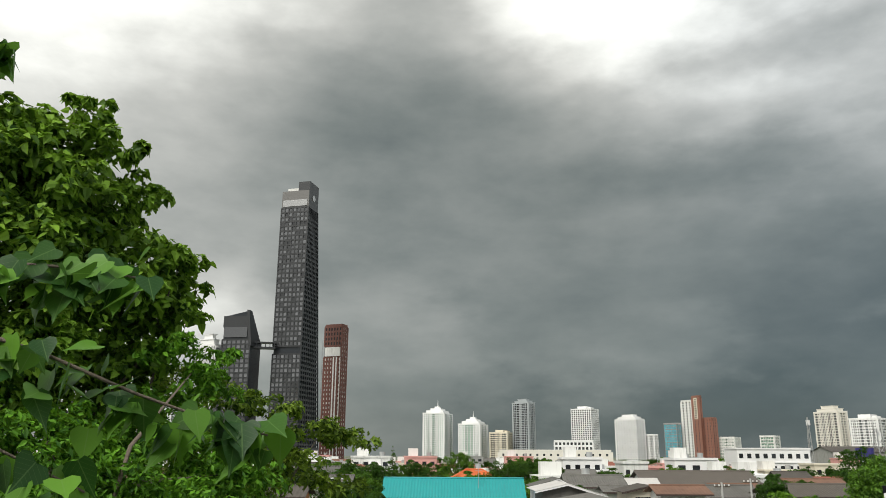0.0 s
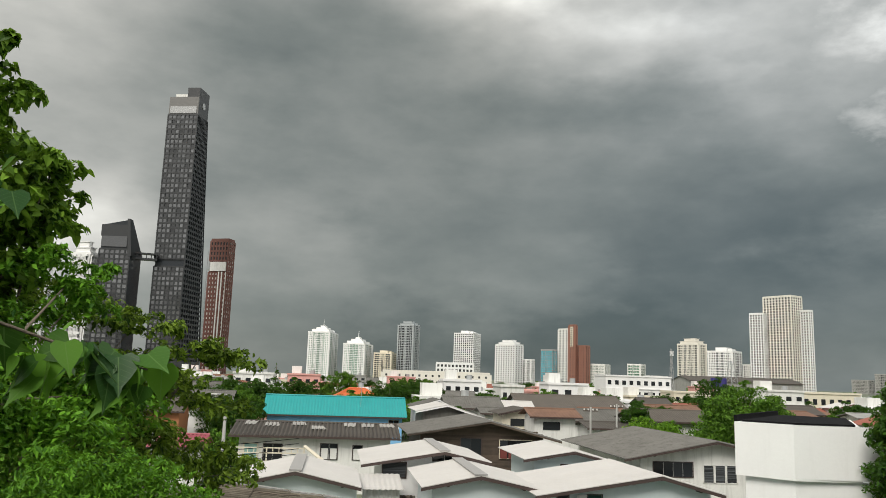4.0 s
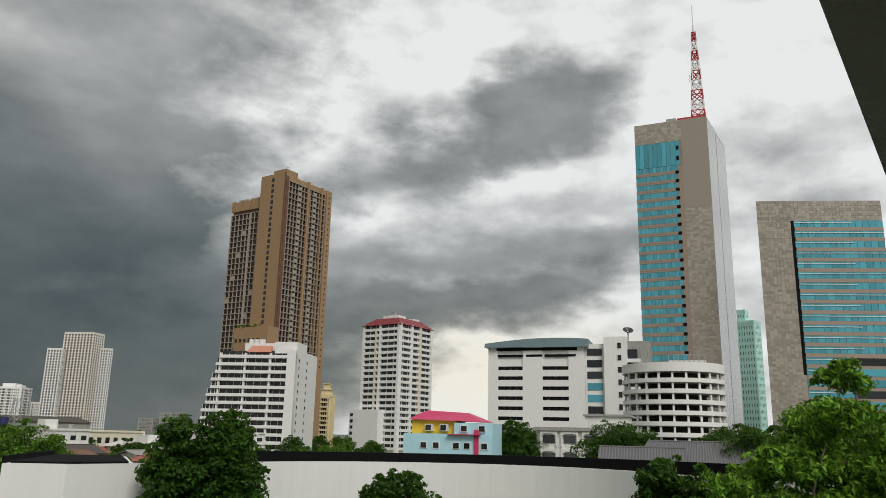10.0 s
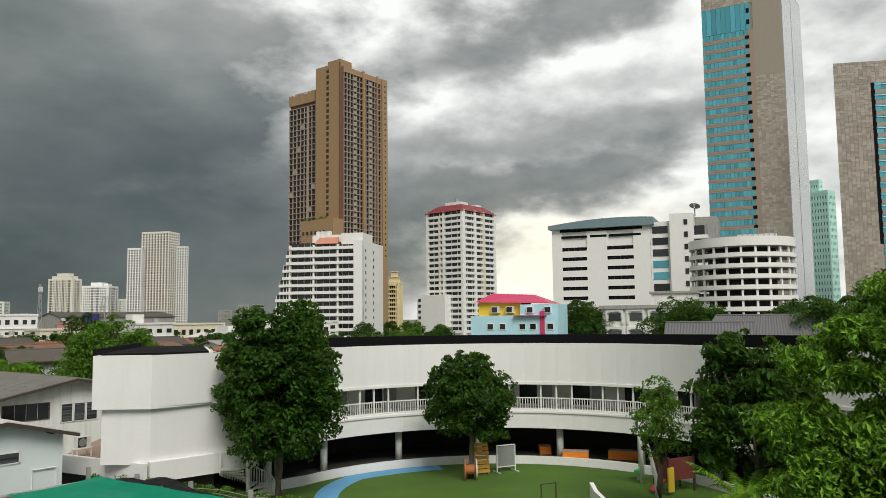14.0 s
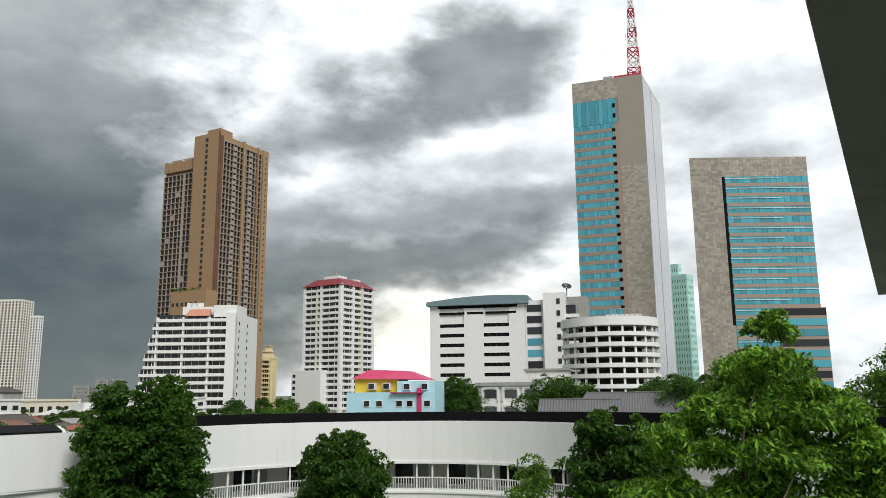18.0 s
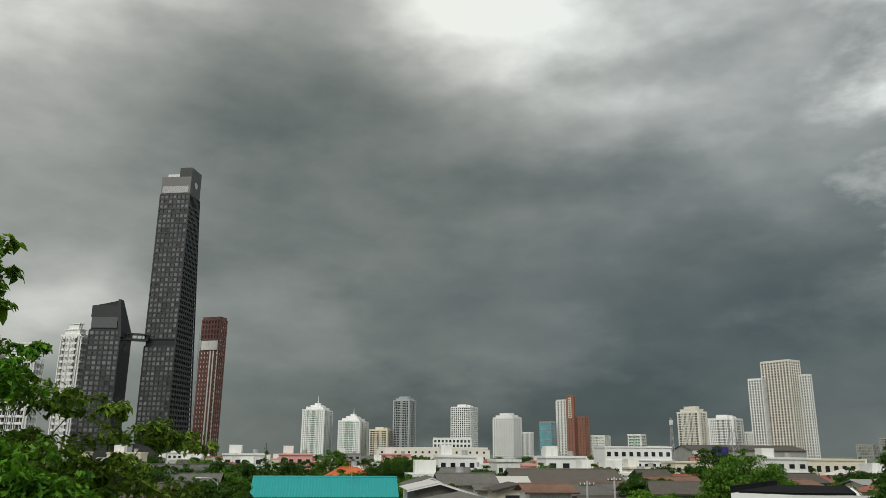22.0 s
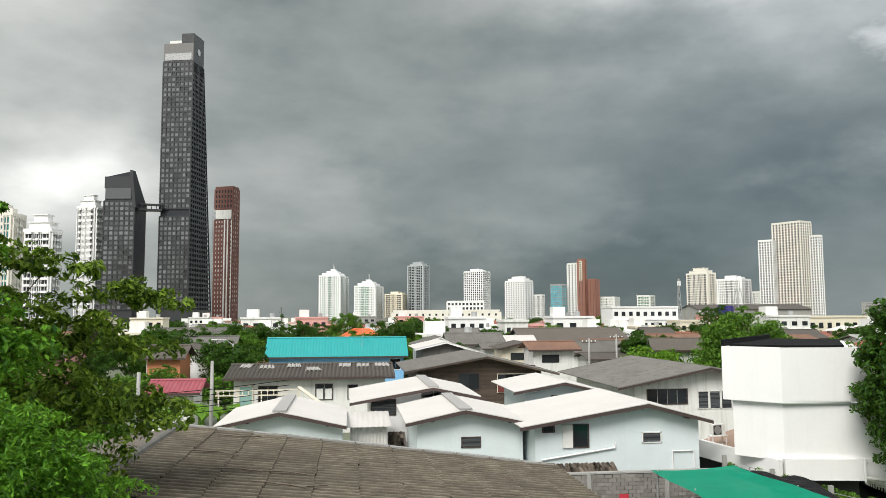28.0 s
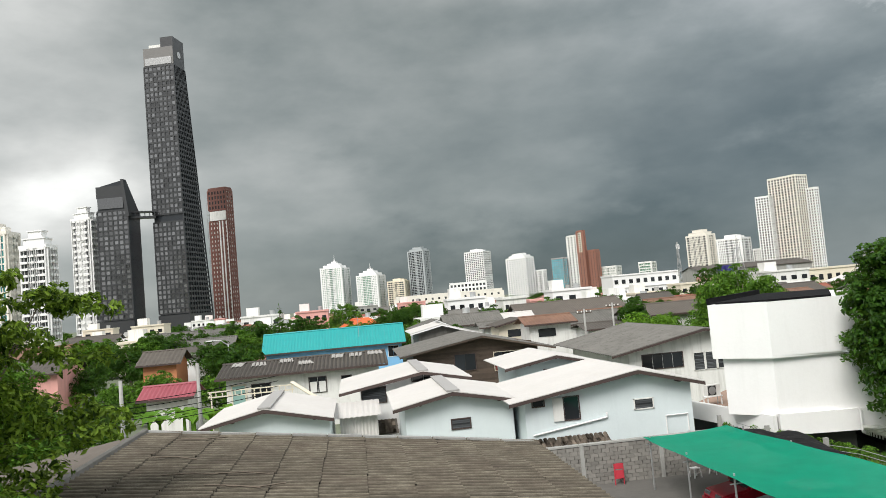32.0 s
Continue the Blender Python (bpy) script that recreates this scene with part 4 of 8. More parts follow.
def granite_towers():
    rng = random.Random(5)
    rose = mat("rose_spandrel", (0.33, 0.26, 0.21), 0.5, var=0.15)
    smooth = mat("smooth_granite", (0.33, 0.29, 0.24), 0.55, var=0.08)
    b, w = front_between("granite_tower", "tall tan granite and blue glass office tower with a mast", (71.22, 354.3), (76.49, 350))
    back = Vector((*at(77.65, 392.5), 0))
    s = b.matrix_world.inverted() @ back
    h = 155.1
    gw = w * 0.65
    bm = bmesh.new()
    foot = [(-w + 0.1, 0.15), (-0.15, 0.15), (s.x - 0.15, s.y), (-w + s.x + 2, s.y)]
    hexa(bm, [(x, y, 0) for x, y in foot], [(x, y, h) for x, y in foot])
    part("body", bm, GRANITE, b)
    tagged(part("granite_front", slab_wall("granite_front", w - gw, 112, 1.5, 1.0, rng), GRANITE, b, m=pose(-w + gw, 0.15, 0)), kind="stuff")
    part("smooth_front", boxes((-w + gw, 0, -0.02, 0.15, 112, h)), smooth, b, "smooth plain upper granite")
    tagged(part("granite_lintel", slab_wall("granite_lintel", gw, 10.0, 1.5, 1.0, rng), GRANITE, b, m=pose(-w, 0.15, h - 10.0)), kind="stuff")
    for k, (q0, q1, top) in enumerate(((0.0, 0.42, h - 0.5), (0.44, 0.97, h - 1.5))):
        bm = bmesh.new()
        p, q = Vector((0, 0)).lerp(Vector(s.xy), q0), Vector((0, 0)).lerp(Vector(s.xy), q1)
        foot = [(p.x - 0.1, p.y), (p.x + 0.3, p.y), (q.x + 0.3, q.y), (q.x - 0.1, q.y)]
        hexa(bm, [(x, y, 0) for x, y in foot], [(x, y, top) for x, y in foot])
        part("metal_side", bm, SILVER, b)
    ch, cols = 4.14, 12
    gz = h - 22.0
    cw = (gw - 2.4) / cols
    pane = as_mesh("window", boxes((-cw / 2 + 0.05, cw / 2 - 0.05, -0.06, 0.06, -1.2, 1.2)), GLASS_BLUE)
    low = bmesh.new()
    for r in range(int(gz / ch)):
        z = gz - (r + 1) * ch
        for c in range(cols):
            u = -w + (c + 0.5) * cw
            if r < 25:
                part("window", pane, GLASS_BLUE, b, m=pose(u, 0.0, z + 1.65 + 1.25))
            else:
                box(low, u - cw / 2 + 0.05, u + cw / 2 - 0.05, -0.06, 0.06, z + 1.7, z + 4.1)
        part("spandrel", boxes((-w, -w + gw - 2.4, -0.14, 0.1, z, z + 1.65)), rose, b)
        part("spandrel_line", boxes((-w, -w + gw - 2.4, -0.2, 0.1, z + 0.75, z + 0.85)), GRANITE, b)
        part("slot_window", boxes((-w + gw - 3.4, -w + gw - 1.8, -0.22, 0.1, z + 0.1, z + 1.5)), BLACK, b)
    tagged(part("lower_windows", low, GLASS_BLUE, b), kind="stuff")
    for c in range(10):
        part("top_glazing", boxes((-w + c * (gw - 1.0) / 10 + 0.05, -w + (c + 1) * (gw - 1.0) / 10 - 0.05, -0.05, 0.1, gz + 0.1, h - 10.1)), GLASS_BLUE, b)
    part("slot_strip", boxes((-w + gw - 2.4, -w + gw, -0.02, 0.1, 0, gz)), rose, b)
    for z in (gz + 2.5, gz + 7.5):
        part("slot_window", boxes((-w + gw - 2.6, -w + gw - 1.4, -0.22, 0.1, z, z + 2.0)), BLACK, b)
    part("roof_rim", boxes((-w * 0.4, -0.5, 1.5, 10, h, h + 1.5)), RED_STEEL, b)
    part("roof_unit", boxes((-w * 0.55, -w * 0.42, 2, 6, h, h + 2.0)), STEEL, b)
    # lattice mast
    m = thing("lattice_mast", "red and white lattice radio mast on the granite tower", "mast", *at(75.95, 360), 156.5, -75)
    bands = 9
    for k in range(bands):
        z0, z1 = k * 5.2, (k + 1) * 5.2
        r0, r1 = 3.2 - 2.4 * (k / bands), 3.2 - 2.4 * ((k + 1) / bands)
        paint = RED_STEEL if k % 2 == 0 else WHITE
        corners = [(-1, -1), (1, -1), (1, 1), (-1, 1)]
        for i, (cx, cy) in enumerate(corners):
            nx, ny = corners[(i + 1) % 4]
            for name, ends, rad in (("mast_leg", ((cx * r0, cy * r0, z0), (cx * r1, cy * r1, z1)), 0.4), ("mast_brace", ((cx * r0, cy * r0, z0), (nx * r1, ny * r1, z1)), 0.26), ("mast_brace", ((nx * r0, ny * r0, z0), (cx * r1, cy * r1, z1)), 0.26), ("mast_rail", ((cx * r1, cy * r1, z1), (nx * r1, ny * r1, z1)), 0.26)):
                bm = bmesh.new()
                tube(bm, ends, [rad, rad], 4)
                part(name, bm, paint, m)
    bm = bmesh.new()
    tube(bm, [(0, 0, 46.8), (0, 0, 62)], [0.35, 0.1], 6)
    part("mast_tip", bm, WHITE, m)
    for k in range(5):
        part("antenna_panel", boxes((-3.2 + k * 1.3, -2.7 + k * 1.3, -2.6, -2.2, 20 + 3 * (k % 3), 23.5 + 3 * (k % 3))), WHITE, m)
    # second block
    b, w = front_between("granite_block", "broad tan granite office block with blue glazing", (79.5, 331.8), (87.21, 350))
    h = 107.2
    s = b.matrix_world.inverted() @ Vector((*at(87.0, 392), 0))
    gx = -w * 0.71
    bm = bmesh.new()
    foot = [(-w + 0.1, 0.15), (-0.1, 0.15), (s.x, s.y), (-w + s.x + 3, s.y)]
    hexa(bm, [(x, y, 0) for x, y in foot], [(x, y, h) for x, y in foot])
    part("body", bm, GRANITE, b)
    tagged(part("granite_front", slab_wall("granite_front", w + gx - 0.8, h, 1.5, 1.0, rng), GRANITE, b, m=pose(-w, 0.15, 0)), kind="stuff")
    tagged(part("granite_lintel", slab_wall("granite_lintel", -gx + 0.8, 8.5, 1.5, 1.0, rng), GRANITE, b, m=pose(gx - 0.8, 0.15, h - 8.5)), kind="stuff")
    part("dark_recess", boxes((gx - 1.2, gx + 0.2, -0.02, 0.2, 36, h - 8.5)), BLACK, b)
    n, cols = 23, 13
    ch, cw = (h - 8.5) / 23, -gx / 13
    pane = as_mesh("window", boxes((-cw / 2 + 0.06, cw / 2 - 0.06, -0.06, 0.06, 0, ch - 1.55)), GLASS_BLUE)
    line = mat("white_glazing_bar", (0.75, 0.78, 0.78), 0.4, var=0.05)
    for r in range(n):
        z = r * ch
        part("spandrel", boxes((gx + 0.25, 0, -0.12, 0.1, z, z + 1.5)), rose, b)
        part("glazing_bar", boxes((gx + 0.25, 0 if r % 2 else gx * 0.35, -0.3, 0.1, z + ch - 0.95, z + ch - 0.72)), line, b)
        for c in range(cols):
            part("window", pane, GLASS_BLUE, b, m=pose(gx + (c + 0.5) * cw, 0.02, z + 1.53))
    part("rooftop_unit", boxes((-w * 0.78, -w * 0.7, 4, 8, h, h + 1.2)), STEEL, b)
    part("lower_bay", boxes((gx * 0.5, 1.5, -1.2, 0.1, 0, 43)), rose, b)
    for r in range(10):
        part("bay_glazing", boxes((gx * 0.5 + 0.2, 1.3, -1.35, -1.15, 2 + r * 4.2, 4.8 + r * 4.2)), GLASS_BLUE if r % 3 else GLASS_DARK, b)


granite_towers()

# ---- office with arched roof, car park ----


def office():
    b = corner_building("arched_office", "white office block with an arched blue-grey roof", 67.1, 270, 7, "building")
    w, d, h = 34.0, 22.0, 40.6
    block(b, w, d, 0, h, WHITE, inset=0.5)
    cols, rows, ch = ((-w + 3.6, -w + 12.4), (-w + 19.4, -w + 28.4)), 10, 3.45
    for r in range(rows):
        z = h - 6.6 - r * ch
        for u0, u1 in cols:
            win = part("strip_window", boxes((u0, u1, 0.3, 0.6, z - 1.25, z)), BLACK, b)
            for k in range(1, 4):
                u = u0 + (u1 - u0) * k / 4
                part("mullion", boxes((u - 0.05, u + 0.05, 0.24, 0.3, z - 1.25, z)), DARK_CLAD, win)
            part("spandrel", boxes((u0, u1, 0.04, 0.6, z - ch, z - 1.25)), WHITE, b)
    for u0, u1 in ((-w, -w + 3.6), (-w + 12.4, -w + 19.4), (-w + 28.4, 0)):
        part("wall_panel", boxes((u0, u1, 0, 0.6, 0, h)), WHITE, b)
    # solid black strip painting the shade under the roof edge
    part("attic_shadow_gap", boxes((-w + 3, -2.5, -0.12, 0.3, h - 1.1, h - 0.2)), BLACK, b)
    for u0, u1 in ((-w + 3.4, -w + 12.6), (-w + 13.6, -w + 19.4), (-w + 20.2, -3)):
        part("attic_window", boxes((u0, u1, -0.06, 0.3, h - 3.3, h - 2.5)), BLACK, b)
    bm = bmesh.new()
    arc = [(-w - 1.0 + (w + 2.4) * k / 16, h + 0.5 + 2.6 * math.sin(math.pi * (0.10 + 0.6 * k / 16))) for k in range(17)]
    extrude(bm, [(-w - 1.0, h), *arc, (1.4, h)], 1, -1.4, d)
    part("arched_roof", bm, mat("blue_grey_roof", (0.17, 0.25, 0.28), 0.5, var=0.1), b)
    part("eave", boxes((-w - 1.1, 1.5, -1.45, -1.2, h - 0.1, h + 0.55)), MATS["blue_grey_roof"], b)
    part("stair_bay", boxes((0, 6.6, 1.0, d, 0, h + 1)), WHITE, b)
    for r in range(10):
        part("bay_window", boxes((0.7, 5.8, 0.85, 1.1, h - 3 - r * 3.9, h - 0.6 - r * 3.9)), GLASS_BLUE if r in (3, 4) else GLASS_DARK, b)
    part("lift_tower", boxes((6.6, 14.2, -1, d, 0, h + 3.2)), WHITE, b)
    for r in range(10):
        part("lift_window", boxes((11.2, 12.4, -1.15, -0.9, 3 + r * 4.1, 4.8 + r * 4.1)), GLASS_DARK, b)
    bm = bmesh.new()
    bmesh.ops.create_cone(bm, cap_ends=False, segments=20, radius1=0.3, radius2=1.8, depth=0.7)
    bmesh.ops.solidify(bm, geom=bm.faces[:], thickness=0.1)
    part("roof_dish", bm, DARK_CLAD, b, "dark mesh dish", pose(14.6, 3, h + 5.6, 40, 0, 20))
    part("dish_post", boxes((14.4, 14.8, 2.8, 3.2, h + 2.4, h + 5.2)), STEEL, b)
    part("plant_block", boxes((14.2, 21.5, 6, d, 0, h + 2.4)), CONCRETE, b, "grey concrete plant block")
    for r in range(8):
        part("balcony", boxes((14.2, 18.5, 0, 6, 3 + r * 4.6, 4.2 + r * 4.6)), WHITE, b)
        part("balcony_glazing", boxes((14.2, 17.5, 2.5, 6, 4.2 + r * 4.6, 7.6 + r * 4.6)), GLASS_DARK, b)


office()


def car_park():
    """White drum-fronted car park: floor rings with open decks between."""
    x, y = at(73.2, 246)
    b = thing("car_park", "white curved multi-storey car park with open decks", "car park", x, y, 0, -73.4)
    r = 14.9
    n = 40

    def ring(z0, z1, ra, rb, name, material, a0=-math.pi * 1.12, a1=math.pi * 0.12):
        bm = bmesh.new()
        pts = [(a0 + (a1 - a0) * k / n) for k in range(n + 1)]
        v = [[bm.verts.new((q * math.cos(a), q * math.sin(a), z)) for q, z in ((ra, z0), (rb, z0), (rb, z1), (ra, z1))] for a in pts]
        for p, q in zip(v, v[1:]):
            for i in range(4):
                bm.faces.new((p[i], q[i], q[(i + 1) % 4], p[(i + 1) % 4]))
        bm.faces.new(v[0][::-1])
        bm.faces.new(v[-1])
        bmesh.ops.recalc_face_normals(bm, faces=bm.faces)
        return part(name, bm, material, b)

    for k in range(10):
        z = 1.7 + 3.05 * k
        ring(z, z + (1.2 if k < 9 else 2.6), r - 0.4, r, "deck_parapet", WHITE)
        ring(z - 0.2, z + 0.1, 0.3, r - 0.4, "deck_slab", CONCRETE)
    for k in range(15):
        a = -math.pi * 1.1 + math.pi * 1.2 * k / 14
        bm = bmesh.new()
        box(bm, -0.3, 0.3, 0.5, 1.0, 0, 30.3)
        part("column", bm, WHITE, b, m=pose(r * math.cos(a) - 0.0, r * math.sin(a), 0, 0, 0, math.degrees(a) + 90))
    # core in near-black, painting the shade deep inside the decks
    ring(0, 30, 1.0, 9.5, "core_wall", SHADE_VOID)
    part("roof_plant", boxes((-1, 10, 2, 9, 29, 33.8)), WHITE, b)
    bm = bmesh.new()
    for k in range(8):
        box(bm, -1 + k * 1.5, -0.85 + k * 1.5, 1.7, 1.85, 32, 35.6)
    box(bm, -1, 10, 1.7, 1.85, 35.4, 35.6)
    part("plant_frame", bm, STEEL, b)


car_park()


def arched_flats():
    b = corner_building("arched_flats", "old white flats with arched window bays", 69.9, 160, 4, "building")
    w, d, h = 18.0, 12.0, 11.3
    block(b, w, d, 0, h, WHITE_OLD, inset=0.2)
    for r in range(3):
        for c in range(4):
            u, z = -w + 1.0 + c * 4.2, 1.2 + r * 3.5
            part("bay_frame", boxes((u, u + 0.35, -0.25, 0.3, z, z + 3.0), (u + 3.2, u + 3.55, -0.25, 0.3, z, z + 3.0), (u + 0.35, u + 3.2, -0.25, 0.3, z + 2.55, z + 3.0)), WHITE_OLD, b)
            part("window", boxes((u + 0.6, u + 2.95, 0.05, 0.25, z + 0.7, z + 2.2)), GLASS_GREY, b)
            part("arch_head", boxes((u + 0.35, u + 0.8, -0.2, 0.25, z + 2.3, z + 2.55)), WHITE_OLD, b)
            part("arch_head", boxes((u + 2.75, u + 3.2, -0.2, 0.25, z + 2.3, z + 2.55)), WHITE_OLD, b)
    part("cornice", boxes((-w - 0.3, 0.3, -0.5, d + 0.3, h, h + 0.7)), CONCRETE, b)
    part("roof_house", boxes((-w * 0.45, 0.5, 2, d, h + 0.7, h + 3.0)), WHITE_OLD, b)
    part("roof_slab", boxes((-w * 0.47, 0.9, 1.6, d + 0.4, h + 3.0, h + 3.4)), CONCRETE, b)


arched_flats()


def bright_house():
    b = corner_building("bright_house", "pale blue house with a yellow storey and a magenta roof", 60.5, 150, 12, "house")
    w, d = 17.6, 9.0
    block(b, w, d, 0, 10.2, mat("light_blue_paint", (0.45, 0.72, 0.82), 0.6, var=0.06), inset=0.0)
    part("blue_upper", boxes((-7.5, 0, 0.3, d, 10.2, 12.3)), MATS["light_blue_paint"], b)
    part("yellow_storey", boxes((-w + 1.2, -7.5, 1.5, d, 10.2, 12.9)), YELLOW, b)
    bm = bmesh.new()
    hexa(bm, [(-w + 0.6, 0.8, 12.9), (-1.5, 0.0, 12.5), (-1.5, d, 12.5), (-w + 0.6, d, 12.9)], [(-w + 3.4, 4.2, 14.7), (-6, 4.2, 14.3), (-6, d - 2, 14.3), (-w + 3.4, d - 2, 14.7)])
    part("roof", bm, MAGENTA, b)
    part("magenta_pier", boxes((-3.5, -2.6, -0.25, 0.1, 0, 11.0)), MAGENTA, b)
    for u, z in ((-13.5, 7.4), (-11, 7.4), (-7, 7.4), (-4.9, 7.4), (-1.5, 7.4), (-12.6, 10.7), (-9.6, 10.7), (-5.5, 10.6), (-2.0, 10.6)):
        win = part("window", boxes((u - 0.7, u + 0.7, -0.12, 0.4 if z < 9 else 1.6, z, z + 1.3)), WHITE, b)
        part("pane", boxes((u - 0.55, u + 0.55, -0.18, -0.1, z + 0.15, z + 1.15)), GLASS_DARK, win)
    part("awning", boxes((-8.6, -2.2, -0.9, 0, 10.05, 10.2)), MAGENTA, b)


bright_house()

# ---- curved school building ----
COURT, RAD = Vector((36.65, 22.5)), 13.5


def school_line(step=1.05):
    """Front of the curved building in plan, from its square end round the court, with outward normals."""
    pts = [Vector((26.25, 37.6)), Vector((35.65, 35.97))]
    a, stop = radians(94.0), radians(-42.0)
    while a > stop:
        pts.append(COURT + RAD * Vector((math.cos(a), math.sin(a))))
        a -= step / RAD
    pts.append(Vector((46.05, 12.1)))
    pts.append(Vector((41.15, 0.5)))
    out = [pts[0]]
    for p, q in zip(pts, pts[1:]):
        n = max(1, round((q - p).length / step))
        out += [p + (q - p) * k / n for k in range(1, n + 1)]
    res = []
    for i, p in enumerate(out):
        t = (out[min(i + 1, len(out) - 1)] - out[max(i - 1, 0)]).normalized()
        res.append((p, Vector((-t.y, t.x))))
    return res


LINE = school_line()
OPEN_LINE = LINE[6:]
REAR_LINE = LINE[13:]


def sweep(sections, line=None, closed=True):
    """A strip along the front: sections are (offset from the front, z)."""
    bm = bmesh.new()
    line = line or LINE
    rows = [[bm.verts.new((*(p + n * o), z)) for o, z in sections] for p, n in line]
    m = len(sections)
    for a, b in zip(rows, rows[1:]):
        for i in range(m if closed else m - 1):
            bm.faces.new((a[i], a[(i + 1) % m], b[(i + 1) % m], b[i]))
    if closed:
        bm.faces.new(rows[0])
        bm.faces.new(rows[-1][::-1])
    bmesh.ops.recalc_face_normals(bm, faces=bm.faces)
    return bm


def rect(o0, o1, z0, z1):
    return [(o0, z0), (o1, z0), (o1, z1), (o0, z1)]


def school():
    b = thing("school_building", "curved white two-storey school building round a lawn", "building", kind="structure")
    part("parapet", sweep(rect(0, 0.25, 5.4, 8.1)), WHITE, b)
    part("parapet_edge", sweep(rect(-0.06, 0.0, 5.32, 5.5), OPEN_LINE), WHITE, b)
    part("balcony_fascia", sweep(rect(0, 0.3, 2.4, 3.7), OPEN_LINE), WHITE, b)
    part("fascia_lip", sweep(rect(-0.08, 0.0, 3.42, 3.55), OPEN_LINE), WHITE, b)
    part("balcony_floor", sweep(rect(0.3, 9.0, 3.3, 3.6), OPEN_LINE), CONCRETE, b)
    part("upper_ceiling", sweep(rect(0.25, 9.0, 5.5, 5.7), OPEN_LINE), WHITE, b)
    part("roof_deck", sweep(rect(0.25, 11.0, 7.3, 7.5), REAR_LINE), BLACK, b)
    part("rear_parapet", sweep(rect(10.5, 11.0, 5.0, 8.45), REAR_LINE), BLACK, b)
    part("rear_wall", sweep(rect(9.0, 9.3, 0, 7.3), REAR_LINE), WHITE_OLD, b)
    part("kerb_wall", sweep(rect(-0.1, 0.15, 0, 0.55), OPEN_LINE), WHITE, b)
    # floor and back wall coloured dark for the shade under the upper storey
    part("ground_floor_slab", sweep(rect(0.15, 9.0, 0.0, 0.35), OPEN_LINE), mat("shaded_play_floor", (0.05, 0.052, 0.045), 0.9, var=0.4), b)
    part("ground_back_wall", sweep(rect(5.5, 5.7, 0.35, 3.3), OPEN_LINE), SHADE_VOID, b)
    part("corridor_wall", sweep(rect(2.6, 2.75, 3.6, 5.5), OPEN_LINE), mat("corridor_paint", (0.72, 0.72, 0.68), 0.7), b)
    post = as_mesh("mullion", boxes((-0.05, 0.05, -0.05, 0.05, 3.7, 5.42)), WHITE)
    col = bmesh.new()
    tube(col, [(0, 0, 0.3), (0, 0, 2.45)], [0.24, 0.24], 12)
    col = as_mesh("column", col, WHITE_OLD, True)
    pane = as_mesh("window", boxes((-0.62, 0.62, -0.04, 0.04, 3.75, 5.3)), GLASS_DARK)
    door = as_mesh("corridor_panel", boxes((-0.45, 0.45, -0.04, 0.04, 3.62, 5.2)), mat("grey_panel", (0.3, 0.31, 0.32), 0.5))
    bars = bmesh.new()
    for i, (p, n) in enumerate(OPEN_LINE[:-6]):
        turn = math.degrees(math.atan2(n.y, n.x)) - 90
        if i % 4 != 3:
            q = p + n * 0.15
            part("mullion", post, WHITE, b, m=pose(q.x, q.y, 0, 0, 0, turn))
        if i % 5 == 1:
            q = p + n * 1.0
            part("column", col, WHITE_OLD, b, m=pose(q.x, q.y, 0))
        q = p + n * 2.55
        if i % 3:
            part("window" if i % 3 == 1 else "corridor_panel", pane if i % 3 == 1 else door, GLASS_DARK, b, m=pose(q.x, q.y, 0, 0, 0, turn))
        if i + 1 < len(OPEN_LINE):
            r = OPEN_LINE[i + 1][0]
            for k in range(6):
                c = p.lerp(r, k / 6) + n * 0.12
                box(bars, c.x - 0.02, c.x + 0.02, c.y - 0.02, c.y + 0.02, 3.7, 4.38)
    tagged(part("balusters", bars, WHITE, b), kind="stuff")
    part("top_rail", sweep(rect(0.08, 0.16, 4.38, 4.45), OPEN_LINE), WHITE, b)
    # square end
    bm = bmesh.new()
    foot = [(26.25, 37.60), (24.30, 40.00), (32.15, 49.00), (35.65, 46.30), (29.65, 37.10)]
    extrude(bm, foot, 2, 5.3, 8.1)
    part("end_block_upper", bm, WHITE, b)
    bm = bmesh.new()
    extrude(bm, [(26.6, 37.85), (24.75, 40.05), (32.15, 48.6), (35.3, 46.3), (29.6, 37.4)], 2, 8.1, 8.2)
    part("end_block_roof", bm, BLACK, b)
    bm = bmesh.new()
    extrude(bm, [(26.40, 37.85), (24.80, 39.90), (31.95, 48.40), (35.35, 46.00), (32.4, 36.75)], 2, 2.4, 5.3)
    part("end_block_ledge", boxes((0, 6.3, -0.12, 0.4, 1.5, 2.55)), WHITE, b, m=pose(26.3, 37.72, 0, 0, 0, -9.9))
    part("end_block_lower", bm, WHITE, b)
    # set-back base, the overhang's shade put into its colour
    bm = bmesh.new()
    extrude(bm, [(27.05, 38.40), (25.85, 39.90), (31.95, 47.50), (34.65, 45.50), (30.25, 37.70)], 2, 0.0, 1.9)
    part("end_block_base", bm, SHADE_VOID, b)
    bm = bmesh.new()
    extrude(bm, [(24.25, 39.95), (24.50, 40.10), (32.05, 48.60), (31.85, 48.90)], 2, 8.1, 8.45)
    part("roof_edge", bm, BLACK, b)


school()

# ---- trees ----


